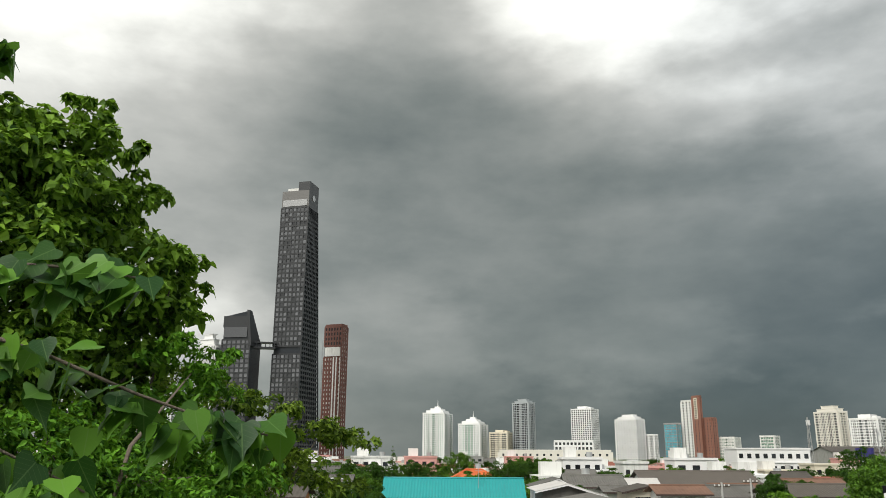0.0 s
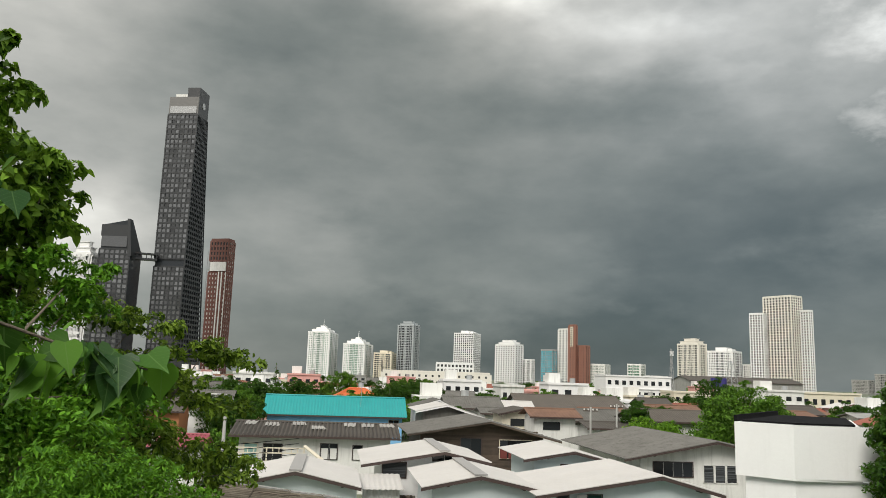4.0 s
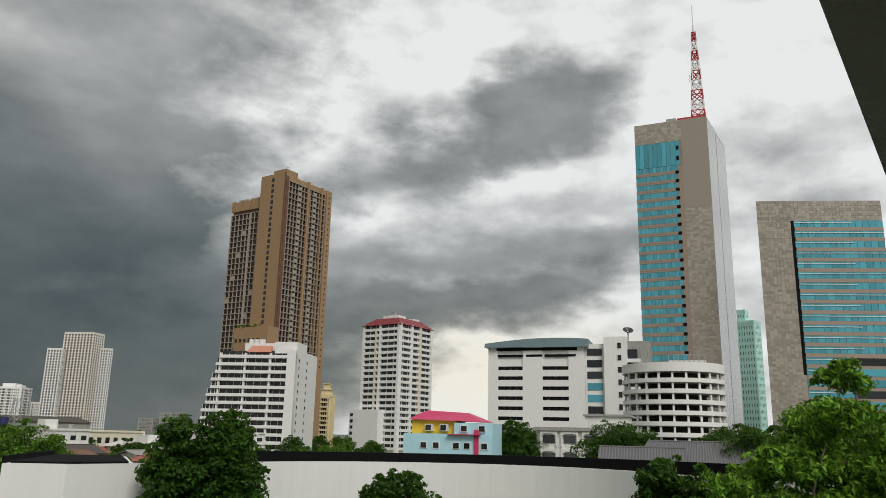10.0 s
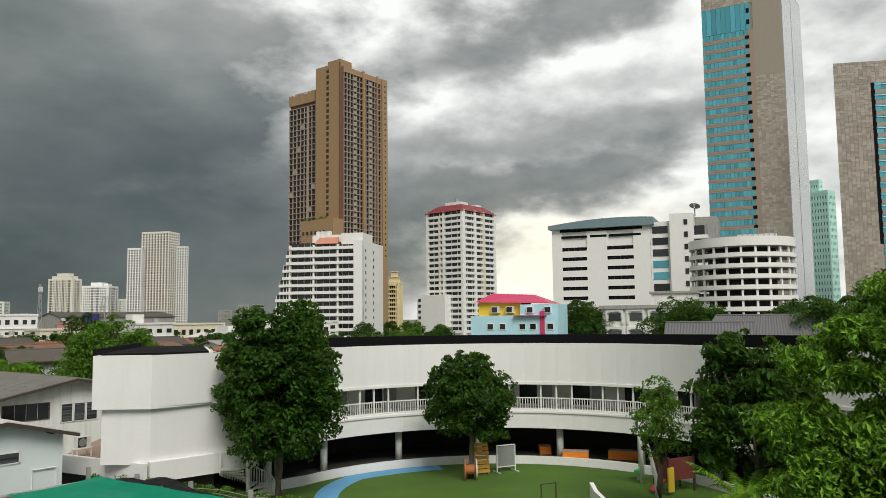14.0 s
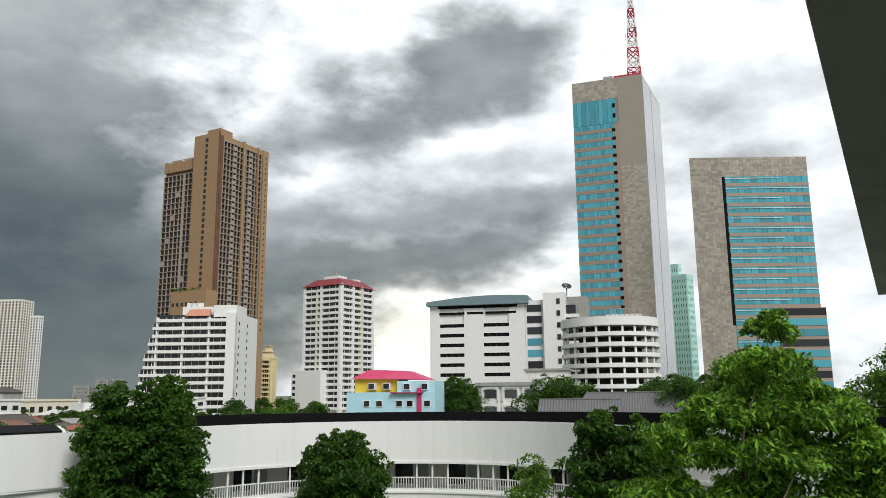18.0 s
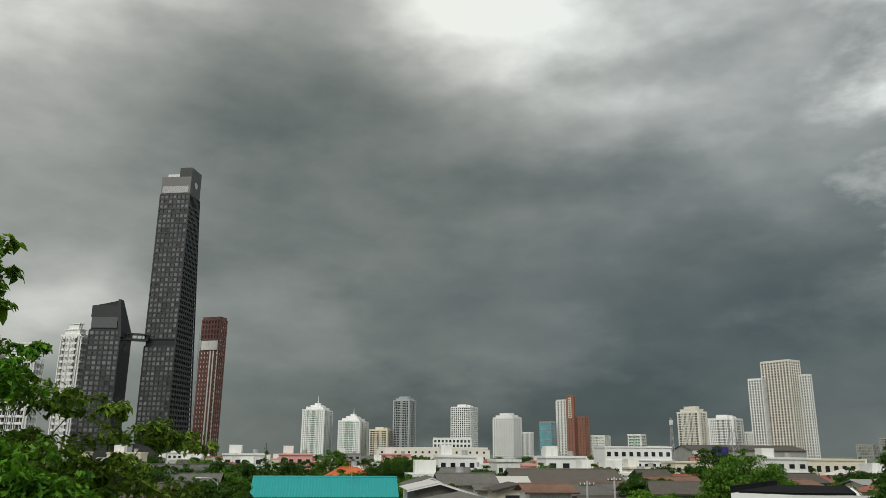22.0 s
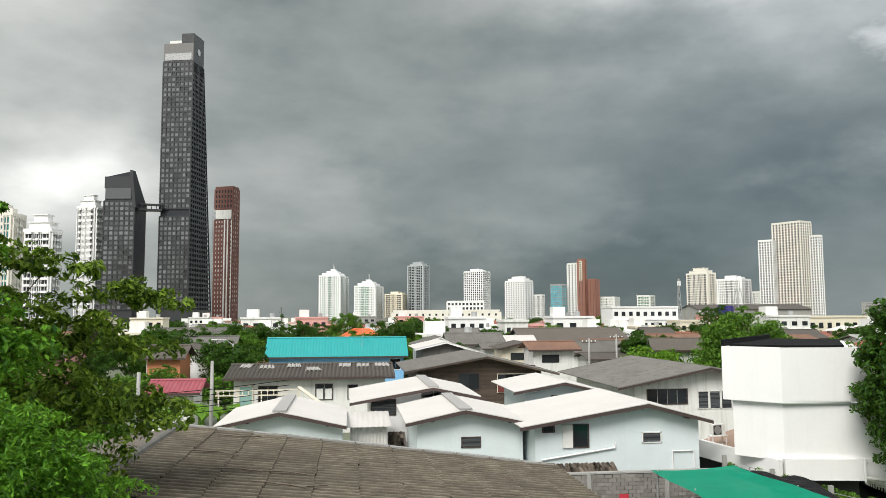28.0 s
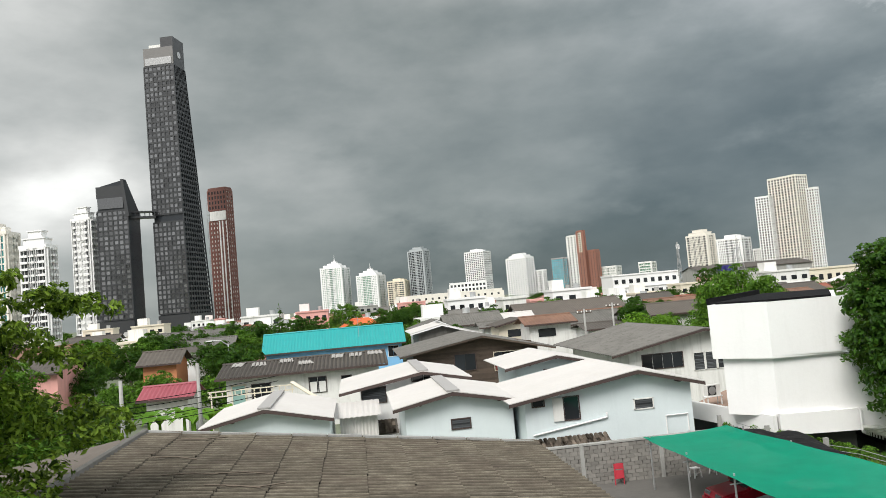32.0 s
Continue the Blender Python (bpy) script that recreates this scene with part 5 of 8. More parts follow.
def near_leaf_mat():
    """Glossy heart leaf, tone by leaf, pale midrib."""
    m = bpy.data.materials.new("glossy_heart_leaf")
    m.use_nodes = True
    s = Nodes(m.node_tree)
    p = s.node("ShaderNodeTexCoord").outputs["Object"]
    xyz = s.node("ShaderNodeSeparateXYZ")
    s.link(p, xyz.inputs[0])
    x = s.math("ABSOLUTE", xyz.outputs[0])
    rib = s.math("LESS_THAN", x, 0.018)
    wave = s.math("FRACT", s.math("MULTIPLY", s.math("SUBTRACT", xyz.outputs[1], s.math("MULTIPLY", x, 0.7)), 6.0))
    vein = s.math("MAXIMUM", rib, s.math("MULTIPLY", s.math("LESS_THAN", wave, 0.07), 0.6))
    r = s.node("ShaderNodeObjectInfo").outputs["Random"]
    c = s.mix(s.math("POWER", r, 1.6), (0.016, 0.065, 0.012), (0.16, 0.36, 0.04))
    c = s.mix(s.math("MULTIPLY", vein, 0.3), c, (0.2, 0.34, 0.1))
    b = s.node("ShaderNodeBsdfPrincipled")
    s.link(c, b.inputs["Base Color"])
    b.inputs["Roughness"].default_value = 0.45
    b.inputs["Specular IOR Level"].default_value = 0.3
    t = s.node("ShaderNodeBsdfTranslucent")
    s.link(s.mix(0.4, c, (0.14, 0.3, 0.02)), t.inputs[0])
    mx = s.node("ShaderNodeMixShader")
    mx.inputs[0].default_value = 0.3
    s.tree.links.new(b.outputs[0], mx.inputs[1])
    s.tree.links.new(t.outputs[0], mx.inputs[2])
    s.tree.links.new(mx.outputs[0], s.node("ShaderNodeOutputMaterial").inputs[0])
    return m


def leaf_cloud(name, rng, blobs, count, size, material, droop=0.3, heart=False, slim=0.28, rim=0.36):
    """Leaves in tufts over the lobes, with a thinner filling inside. blobs: x, y, z, radius, flattening."""
    c = np.array([b[:3] for b in blobs], float)
    r = np.array([b[3] for b in blobs], float)
    f = np.array([b[4] if len(b) > 4 else 0.85 for b in blobs], float)
    per = 34
    k = max(4, int(count * 0.8) // per)
    pick = rng.choice(len(blobs), k, p=r**2 / (r**2).sum())
    d = rng.normal(size=(k, 3))
    d /= np.linalg.norm(d, axis=1)[:, None]
    d[:, 2] = np.where(d[:, 2] < -0.45, -d[:, 2], d[:, 2])
    rad = r[pick] * (0.72 + rim * rng.random(k))
    centre = c[pick] + d * rad[:, None] * np.stack([np.ones(k), np.ones(k), f[pick]], -1)
    tuft = (np.minimum(r[pick] * 0.34, size * 3.4) + size * 0.6) * (0.7 + 0.6 * rng.random(k))
    # each tuft is a small dome, fuller on top
    q = rng.normal(size=(k, per, 3)) + d[:, None, :] * 0.7 + [0, 0, 0.5]
    q /= np.linalg.norm(q, axis=2)[:, :, None]
    pos = (centre[:, None, :] + q * (tuft[:, None] * (0.55 + 0.5 * rng.random((k, per))))[:, :, None] * [1, 1, 0.62]).reshape(-1, 3)
    out = q.reshape(-1, 3)
    g = max(1, count - k * per)
    pick = rng.choice(len(blobs), g, p=r**2 / (r**2).sum())
    e = rng.normal(size=(g, 3))
    e /= np.linalg.norm(e, axis=1)[:, None]
    pos = np.concatenate([pos, c[pick] + e * (r[pick] * rng.random(g) ** 0.5 * 0.95)[:, None] * np.stack([np.ones(g), np.ones(g), f[pick]], -1)])
    out = np.concatenate([out, e])
    n = len(pos)
    up = out * 0.6 + rng.normal(size=(n, 3)) * 0.4 + [0, 0, 0.55]
    up /= np.linalg.norm(up, axis=1)[:, None]
    ax = np.cross(up, rng.normal(size=(n, 3)) + out)
    ax /= np.linalg.norm(ax, axis=1)[:, None] + 1e-9
    side = np.cross(up, ax)
    s = size * (0.65 + 0.7 * rng.random(n))[:, None]
    ax[:, 2] -= droop
    if heart:
        shape = [(0.0, 0.0, 0.0), (0.52, 0.12, 0.10), (0.42, 0.55, 0.04), (0.0, 1.15, -0.16), (-0.42, 0.55, 0.04), (-0.52, 0.12, 0.10)]
        faces = [(0, 1, 2, 3), (0, 3, 4, 5)]
    else:
        shape = [(0.0, -0.5, 0.0), (slim, 0.0, 0.07), (0.0, 0.55, -0.05), (-slim, 0.0, 0.07)]
        faces = [(0, 1, 2), (0, 2, 3)]
    v = np.stack([pos + s * (side * a + ax * b + up * h) for a, b, h in shape], 1).reshape(-1, 3)
    m = len(shape)
    me = bpy.data.meshes.new(name)
    me.from_pydata(v.tolist(), [], [tuple(i * m + j for j in face) for i in range(n) for face in faces])
    me.materials.append(material)
    return me


def trunk_mesh(rng, height, radius, limbs, lean=0.05):
    """Tapered trunk with limbs reaching to the given points."""
    bm = bmesh.new()
    pts = [(0, 0, -0.1)]
    for k in range(1, 6):
        pts.append((lean * k * rng.normal() * height / 5, lean * k * rng.normal() * height / 5, height * k / 5))
    tube(bm, pts, [radius * (1.15 - 0.16 * k) for k in range(6)], 9)
    for tip in limbs:
        s = Vector(pts[rng.integers(2, 5)])
        e = Vector(tip)
        mid = s.lerp(e, 0.5) + Vector(rng.normal(size=3) * 0.15 * (e - s).length) + Vector((0, 0, 0.1 * (e - s).length))
        tube(bm, [s, mid, e], [radius * 0.32, radius * 0.17, radius * 0.05], 6)
    return as_mesh("trunk", bm, BARK, True)


def tree(name, label, x, y, height, width, material, seed, count=3500, size=0.32, bare=0.25, lobes=9, slim=1.0, group="", heart=False):
    """A broadleaf tree: trunk, limbs, and a lobed crown with gaps."""
    rng = np.random.default_rng(seed)
    t = thing(name, label, "tree", x, y, 0, rng.random() * 360, group)
    z0 = height * bare
    blobs = []
    for k in range(lobes):
        a, q = rng.random() * 2 * math.pi, (k + 0.5) / lobes
        zz = z0 + (height - z0) * (0.12 + 0.76 * q)
        wide = width / 2 * math.sin(math.pi * (0.2 + 0.68 * q)) ** slim
        rr = wide * ((0.42 if lobes < 12 else 0.30 if lobes < 30 else 0.22) + 0.2 * rng.random())
        blobs.append((math.cos(a) * (wide - rr) * 0.95, math.sin(a) * (wide - rr) * 0.95, zz, rr, 0.8 + 0.3 * rng.random()))
    blobs.append((0, 0, z0 + (height - z0) * 0.5, width * (0.3 if lobes < 30 else 0.24), (height - z0) / width))
    part("trunk", trunk_mesh(rng, height * 0.8, max(0.1, height * 0.022), [b[:3] for b in blobs]), BARK, t)
    part("crown", leaf_cloud("crown", rng, blobs, count, size, material, heart=heart), material, t)
    return t


def crown_tree(name, label, x, y, blobs, material, seed, count, size, droop=0.3, heart=False, radius=0.2, sub=4, share=0.5, slim=0.28, rim=0.5, grow=0.85):
    """A tree whose lobes stand at given places; each lobe breaks up into smaller ones, so that the outline is uneven."""
    rng = np.random.default_rng(seed)
    t = thing(name, label, "tree", x, y)
    local = []
    for b in blobs:
        px, py, pz, r, f = b[0] - x, b[1] - y, b[2], b[3] * grow, b[4] if len(b) > 4 else 0.8
        local.append((px, py, pz, r * 0.8, f))
        for k in range(sub):
            d = rng.normal(size=3) + [0, 0, 0.25]
            d /= np.linalg.norm(d)
            q = r * (0.75 + 0.35 * rng.random())
            local.append((px + d[0] * q, py + d[1] * q, pz + d[2] * q * f, r * share * (0.7 + 0.6 * rng.random()), f))
    top = max(b[2] for b in local)
    part("trunk", trunk_mesh(rng, top * 0.85, radius, [b[:3] for b in local[::2 * sub]], 0.02), BARK, t)
    part("crown", leaf_cloud("crown", rng, local, count, size, material, droop, heart=heart, slim=slim, rim=rim), material, t)
    return t


BASE = [
    tree("tree", "broad dark green street tree", -60, 150, 7, 9, LEAF_A, 11, 6000, 0.36, 0.05, 12, group="trees among the houses"),
    tree("tree", "rounded mid green tree", -75, 160, 7.5, 8, LEAF_B, 12, 6000, 0.36, 0.05, 12, group="trees among the houses"),
    tree("tree", "light green spreading tree", -64, 170, 6, 9, LEAF_B, 13, 6000, 0.38, 0.05, 12, group="trees among the houses"),
]


def plant(kind, x, y, scale=1.0, turn=0.0):
    return copy_thing(BASE[kind], pose(x, y, 0, 0, 0, turn) @ Matrix.Scale(scale, 4))


# trees of the school garden
tree("garden_tree", "dense dark green egg-shaped tree in the school garden", 31.6, 33.8, 11.5, 6.9, LEAF_A, 31, 46000, 0.24, 0.12, 52, 0.55)
tree("garden_tree", "small dark green tree beside a cable drum on the lawn", 42.5, 28.8, 7.9, 5.9, LEAF_A, 32, 22000, 0.24, 0.26, 34, 0.8)
tree("garden_tree", "dark green leafy tree behind the play ramp", 39.3, 10.7, 10.0, 5.8, LEAF_A, 33, 26000, 0.25, 0.12, 36, 0.7)
crown_tree("whorled_tree", "bright green tree with whorled leaves near the terrace", 27.8, 3.8, [(27.9, 2.8, 11.6, 0.58, 0.6), (27.9, 3.0, 10.4, 0.94, 0.6), (27.6, 4.0, 9.2, 1.01, 0.6), (27.9, 1.6, 9.2, 0.94, 0.6), (27.2, 5.4, 8.2, 1.01, 0.6), (27.6, 2.6, 8.0, 1.15, 0.6), (27.9, 0.2, 8.2, 0.86, 0.6), (27.4, 6.2, 6.6, 1.08, 0.6), (27.8, 3.6, 6.4, 1.30, 0.6), (28.0, 1.0, 6.4, 1.30, 0.6), (28.2, -1.0, 7.0, 0.86, 0.6), (27.0, 5.0, 4.6, 1.37, 0.6), (27.6, 1.6, 4.2, 1.44, 0.6), (28.0, -1.2, 4.6, 1.08, 0.6), (27.8, 0.4, 5.6, 1.3, 0.7), (27.9, -0.6, 6.2, 1.1, 0.7), (27.6, 0.9, 4.6, 1.4, 0.7), (27.9, -1.4, 5.6, 1.2, 0.7), (27.2, 2.6, 5.2, 1.4, 0.7), (27.0, 4.4, 6.2, 1.2, 0.7), (28.0, -1.6, 7.4, 0.9, 0.7), (27.9, 0.6, 7.4, 1.0, 0.7)], LEAF_FRESH, 34, 110000, 0.18, 0.45, sub=7, share=0.42, slim=0.23, rim=0.5, grow=1.12)
tree("yellowish_tree", "thin olive green tree beside the tensile canopy", 41.5, 16.2, 7.2, 3.4, LEAF_B, 47, 3500, 0.18, 0.3, 9)
tree("street_tree", "broad green tree beyond the school roof", 78, 9, 14.0, 13.0, LEAF_B, 36, 26000, 0.36, 0.1, 16)
tree("street_tree", "tall green tree beyond the school roof", 76, -2.5, 15.5, 12.0, LEAF_B, 37, 26000, 0.36, 0.1, 16)
tree("street_tree", "dark tree between the flats and the car park", 128, 47, 13.0, 16.0, LEAF_A, 38, 20000, 0.42, 0.05, 14)
tree("street_tree", "dark tree behind the bright house", 148, 77, 14.0, 13.0, LEAF_A, 39, 20000, 0.42, 0.05, 14)
tree("street_tree", "dark tree near the curved car park", 140, 30, 13.0, 18.0, LEAF_A, 40, 20000, 0.42, 0.05, 14)
tree("street_tree", "dark green tree in front of the granite block", 110, 20, 12.5, 16.0, LEAF_A, 44, 20000, 0.42, 0.05, 14)

# trees beside the terrace
crown_tree("bodhi_tree", "tall dense tree with drooping heart-shaped leaves", -5.2, 13.6, [(-6.2, 12.8, 15.4, 1.2), (-5.2, 13.3, 15.2, 1.0), (-4.3, 13.9, 14.6, 0.9), (-4.9, 13.6, 14.2, 1.2), (-3.7, 14.2, 13.6, 1.0), (-5.2, 13.5, 13.0, 1.3), (-3.2, 14.5, 12.7, 0.8), (-4.1, 14.0, 12.4, 1.2), (-3.4, 14.4, 11.6, 0.8), (-4.8, 13.6, 11.6, 1.3), (-4.0, 14.1, 10.6, 1.1), (-5.7, 13.1, 11.0, 1.4), (-4.4, 14.4, 9.2, 1.2), (-5.5, 13.4, 8.6, 1.6), (-6.4, 12.6, 13.2, 1.6), (-6.2, 12.3, 17.0, 0.45), (-4.5, 13.3, 16.2, 0.5), (-4.0, 13.5, 15.6, 0.5), (-3.0, 14.6, 13.4, 0.4)], LEAF_HEART, 43, 46000, 0.13, 0.35, True, sub=5, share=0.45, rim=0.55, grow=0.97)
crown_tree("spreading_tree", "spreading tree with loose green sprays over a grey roof", -2.6, 17.2, [(-3.3, 16.9, 11.3, 0.7, 0.5), (-2.5, 17.3, 10.9, 0.8, 0.5), (-1.5, 17.8, 10.8, 0.7, 0.4), (-0.6, 18.1, 10.3, 0.7, 0.4), (0.3, 18.4, 10.1, 0.6, 0.35), (-2.2, 17.5, 9.7, 1.0, 0.6), (-1.0, 18.0, 9.4, 0.9, 0.5), (0.0, 18.3, 9.0, 0.7, 0.5), (-1.7, 17.7, 8.5, 1.1, 0.7), (-0.6, 18.1, 8.0, 0.9, 0.6), (0.3, 18.3, 7.6, 0.8, 0.5), (-1.1, 17.9, 7.0, 1.1), (-2.8, 17.2, 9.0, 1.2), (-2.6, 17.2, 7.2, 1.4), (-1.6, 17.4, 5.6, 1.5), (-3.4, 16.6, 6.0, 1.6)], LEAF_OLIVE, 42, 22000, 0.15, 0.3, sub=5, share=0.4, slim=0.26, rim=0.7, grow=0.95)
crown_tree("neem_tree", "light green feathery tree below the terrace", -0.6, 11.7, [(-0.3, 11.7, 8.1, 0.9), (0.3, 12.0, 7.7, 0.8), (-0.0, 11.9, 7.1, 1.0), (0.6, 12.2, 7.0, 0.8), (-0.8, 11.5, 7.7, 0.9), (-0.6, 11.5, 6.9, 1.0), (0.5, 12.1, 6.5, 1.0), (-0.3, 11.7, 5.6, 1.4), (-1.4, 11.2, 7.0, 1.1), (-2.2, 10.8, 7.4, 1.0), (-2.0, 11.0, 6.0, 1.5)], LEAF_NEEM, 41, 60000, 0.085, 0.4, sub=5, share=0.45, slim=0.2, rim=0.6, grow=0.95)
crown_tree("understorey_tree", "shadowed green tree under the bodhi tree", -3.6, 12.2, [(-3.9, 11.9, 9.2, 1.3), (-2.8, 12.4, 9.0, 1.1), (-1.8, 12.8, 8.7, 0.9), (-4.6, 11.6, 7.6, 1.8), (-3.0, 12.2, 7.4, 1.5), (-3.4, 12.0, 5.6, 2.0), (-5.4, 11.4, 9.6, 1.3), (-2.6, 14.0, 11.6, 0.6, 0.5), (-2.1, 14.3, 11.0, 0.7, 0.5), (-1.7, 14.4, 11.6, 0.4, 0.4), (-2.8, 14.0, 10.3, 0.9), (-2.0, 14.2, 9.6, 0.9), (-1.2, 14.4, 9.0, 0.8), (-2.4, 14.0, 8.6, 1.1)], LEAF_NEEM, 45, 40000, 0.13, 0.35, sub=4, share=0.45, slim=0.26, rim=0.5, grow=1.0)


def near_branch():
    """Leafy branch with large heart-shaped leaves hanging close to the terrace."""
    t = thing("bodhi_branch", "near branch with large heart-shaped leaves", "branch", -0.6, 4.1, 0)
    rng = np.random.default_rng(46)
    runs = [[(-2.6, 3.6, 10.6), (-0.4, 4.1, 10.62), (0.2, 4.3, 10.42), (0.7, 4.5, 10.2), (1.2, 4.7, 10.02), (1.5, 4.8, 9.95)], [(-2.6, 3.6, 10.7), (-0.9, 4.0, 10.95), (-0.2, 4.25, 11.0), (0.3, 4.5, 11.02), (0.62, 4.65, 10.98)],
            [(-2.6, 3.6, 10.5), (-1.0, 4.0, 10.3), (-0.3, 4.2, 10.0), (0.5, 4.4, 9.6)], [(-2.6, 3.6, 10.9), (-2.0, 4.4, 12.3), (-1.3, 5.2, 13.2), (-1.05, 5.4, 13.15)]]
    bm = bmesh.new()
    tube(bm, [(-4.2, 3.2, -0.1), (-3.6, 3.4, 4.0), (-3.2, 3.5, 8.0), (-2.6, 3.6, 10.6), (-2.5, 3.6, 11.2)], [0.16, 0.14, 0.11, 0.07, 0.03], 8)
    for r in runs:
        tube(bm, r, [0.02 - 0.016 * k / len(r) for k in range(len(r))], 6)
    bm.transform(Matrix.Translation((0.6, -4.1, 0)))
    part("stem", bm, BARK, t, smooth=True)
    bm = bmesh.new()
    shape = [(0.0, 0.0, 0.0), (0.30, -0.07, 0.05), (0.50, 0.10, 0.07), (0.50, 0.34, 0.03), (0.30, 0.66, -0.02), (0.10, 0.90, -0.05), (0.0, 1.22, -0.10)]
    leaf = bmesh.new()
    mid = [leaf.verts.new((0, y, z)) for y, z in ((0.0, -0.02), (0.3, -0.04), (0.65, -0.06), (0.9, -0.08), (1.22, -0.11))]
    for s in (1, -1):
        e = [leaf.verts.new((s * x, y, z)) for x, y, z in shape[1:6]]
        for f in ((mid[0], e[0], e[1]), (mid[0], e[1], e[2], mid[1]), (mid[1], e[2], e[3], mid[2]), (mid[2], e[3], e[4], mid[3]), (mid[3], e[4], mid[4])):
            leaf.faces.new(f if s > 0 else f[::-1])
    me = as_mesh("leaf", leaf, LEAF_NEAR, True)
    n = 0
    for k, r in enumerate(runs):
        total = (74, 62, 50, 26)[k]
        for i in range(total):
            q = (i + rng.random()) / total
            if k == 3:
                q = 0.72 + 0.28 * q
            else:
                q = 0.3 + 0.7 * q
            u = q * (len(r) - 1)
            a = min(int(u), len(r) - 2)
            p = Vector(r[a]).lerp(Vector(r[a + 1]), u - a) + Vector(rng.normal(size=3)) * (0.09 if k != 3 else 0.05)
            p.z -= 0.05
            s = 0.12 + 0.12 * rng.random()
            m = Matrix.Translation(p - Vector((-0.6, 4.1, 0))) @ Euler((radians(rng.normal(-55, 26)), radians(rng.normal(0, 22)), radians(rng.normal(175, 60)))).to_matrix().to_4x4() @ Matrix.Scale(s, 4)
            part("leaf", me, LEAF_NEAR, t, m=m)
            n += 1


LEAF_NEAR = near_leaf_mat()
near_branch()

brown_tower()

# ---- houses near the terrace ----


def window_unit(parent, x0, x1, y, z0, z1, frame_mat=DARK_TRIM, glass=GLASS_DARK, bars=2, name="window"):
    """Framed window standing 4 cm proud of a wall that faces -y."""
    t = 0.06
    w = part(name, boxes((x0, x1, y - 0.05, y + 0.02, z0, z0 + t), (x0, x1, y - 0.05, y + 0.02, z1 - t, z1), (x0, x0 + t, y - 0.05, y + 0.02, z0 + t, z1 - t), (x1 - t, x1, y - 0.05, y + 0.02, z0 + t, z1 - t)), frame_mat, parent)
    n = max(1, bars)
    for k in range(n):
        a, b = x0 + t + (x1 - x0 - 2 * t) * k / n, x0 + t + (x1 - x0 - 2 * t) * (k + 1) / n
        part("pane", boxes((a + 0.015, b - 0.015, y - 0.02, y + 0.01, z0 + t, z1 - t)), glass, w)
    return w


def louvre_unit(parent, x0, x1, y, z0, z1, frame_mat=WHITE_OLD, slat_mat=None):
    w = part("louvre_window", boxes((x0, x1, y - 0.05, y + 0.02, z0, z0 + 0.06), (x0, x1, y - 0.05, y + 0.02, z1 - 0.06, z1), (x0, x0 + 0.06, y - 0.05, y + 0.02, z0, z1), (x1 - 0.06, x1, y - 0.05, y + 0.02, z0, z1)), frame_mat, parent)
    part("backing", boxes((x0 + 0.06, x1 - 0.06, y - 0.01, y + 0.01, z0 + 0.06, z1 - 0.06)), SHADE_VOID, w)
    n = max(3, int((z1 - z0) / 0.11))
    me = bmesh.new()
    hexa(me, [(x0 + 0.06, y - 0.045, -0.02), (x1 - 0.06, y - 0.045, -0.02), (x1 - 0.06, y - 0.035, -0.02), (x0 + 0.06, y - 0.035, -0.02)], [(x0 + 0.06, y - 0.02, 0.05), (x1 - 0.06, y - 0.02, 0.05), (x1 - 0.06, y - 0.01, 0.05), (x0 + 0.06, y - 0.01, 0.05)])
    me = as_mesh("slat", me, slat_mat or GLASS_GREY)
    for k in range(n):
        part("slat", me, slat_mat or GLASS_GREY, w, m=pose(0, 0, z0 + 0.1 + (z1 - z0 - 0.16) * k / n))
    return w


def sheet_slope(a, b, c, d, pitch=0.18, amp=0.03, thick=0.03, along=None):
    """Corrugated slope: a-b is the lower edge, d-c the upper; the ribs run from the lower edge to the upper."""
    a, b, c, d = (Vector(p) for p in (a, b, c, d))
    n = max(2, int((b - a).length / (pitch / 2)))
    nrm = (b - a).cross(d - a).normalized()
    if nrm.z < 0:
        nrm = -nrm
    bm = bmesh.new()
    top, low = [], []
    for k in range(n + 1):
        h = nrm * (amp if k % 2 else -amp)
        p, q = a.lerp(b, k / n) + h, d.lerp(c, k / n) + h
        top.append((bm.verts.new(p), bm.verts.new(q)))
        low.append((bm.verts.new(p - nrm * thick), bm.verts.new(q - nrm * thick)))
    for k in range(n):
        bm.faces.new((top[k][0], top[k + 1][0], top[k + 1][1], top[k][1]))
        bm.faces.new((low[k][1], low[k + 1][1], low[k + 1][0], low[k][0]))
        bm.faces.new((top[k][0], low[k][0], low[k + 1][0], top[k + 1][0]))
        bm.faces.new((top[k][1], top[k + 1][1], low[k + 1][1], low[k][1]))
    bm.faces.new((top[0][0], top[0][1], low[0][1], low[0][0]))
    bm.faces.new((top[n][0], low[n][0], low[n][1], top[n][1]))
    bmesh.ops.recalc_face_normals(bm, faces=bm.faces)
    return bm


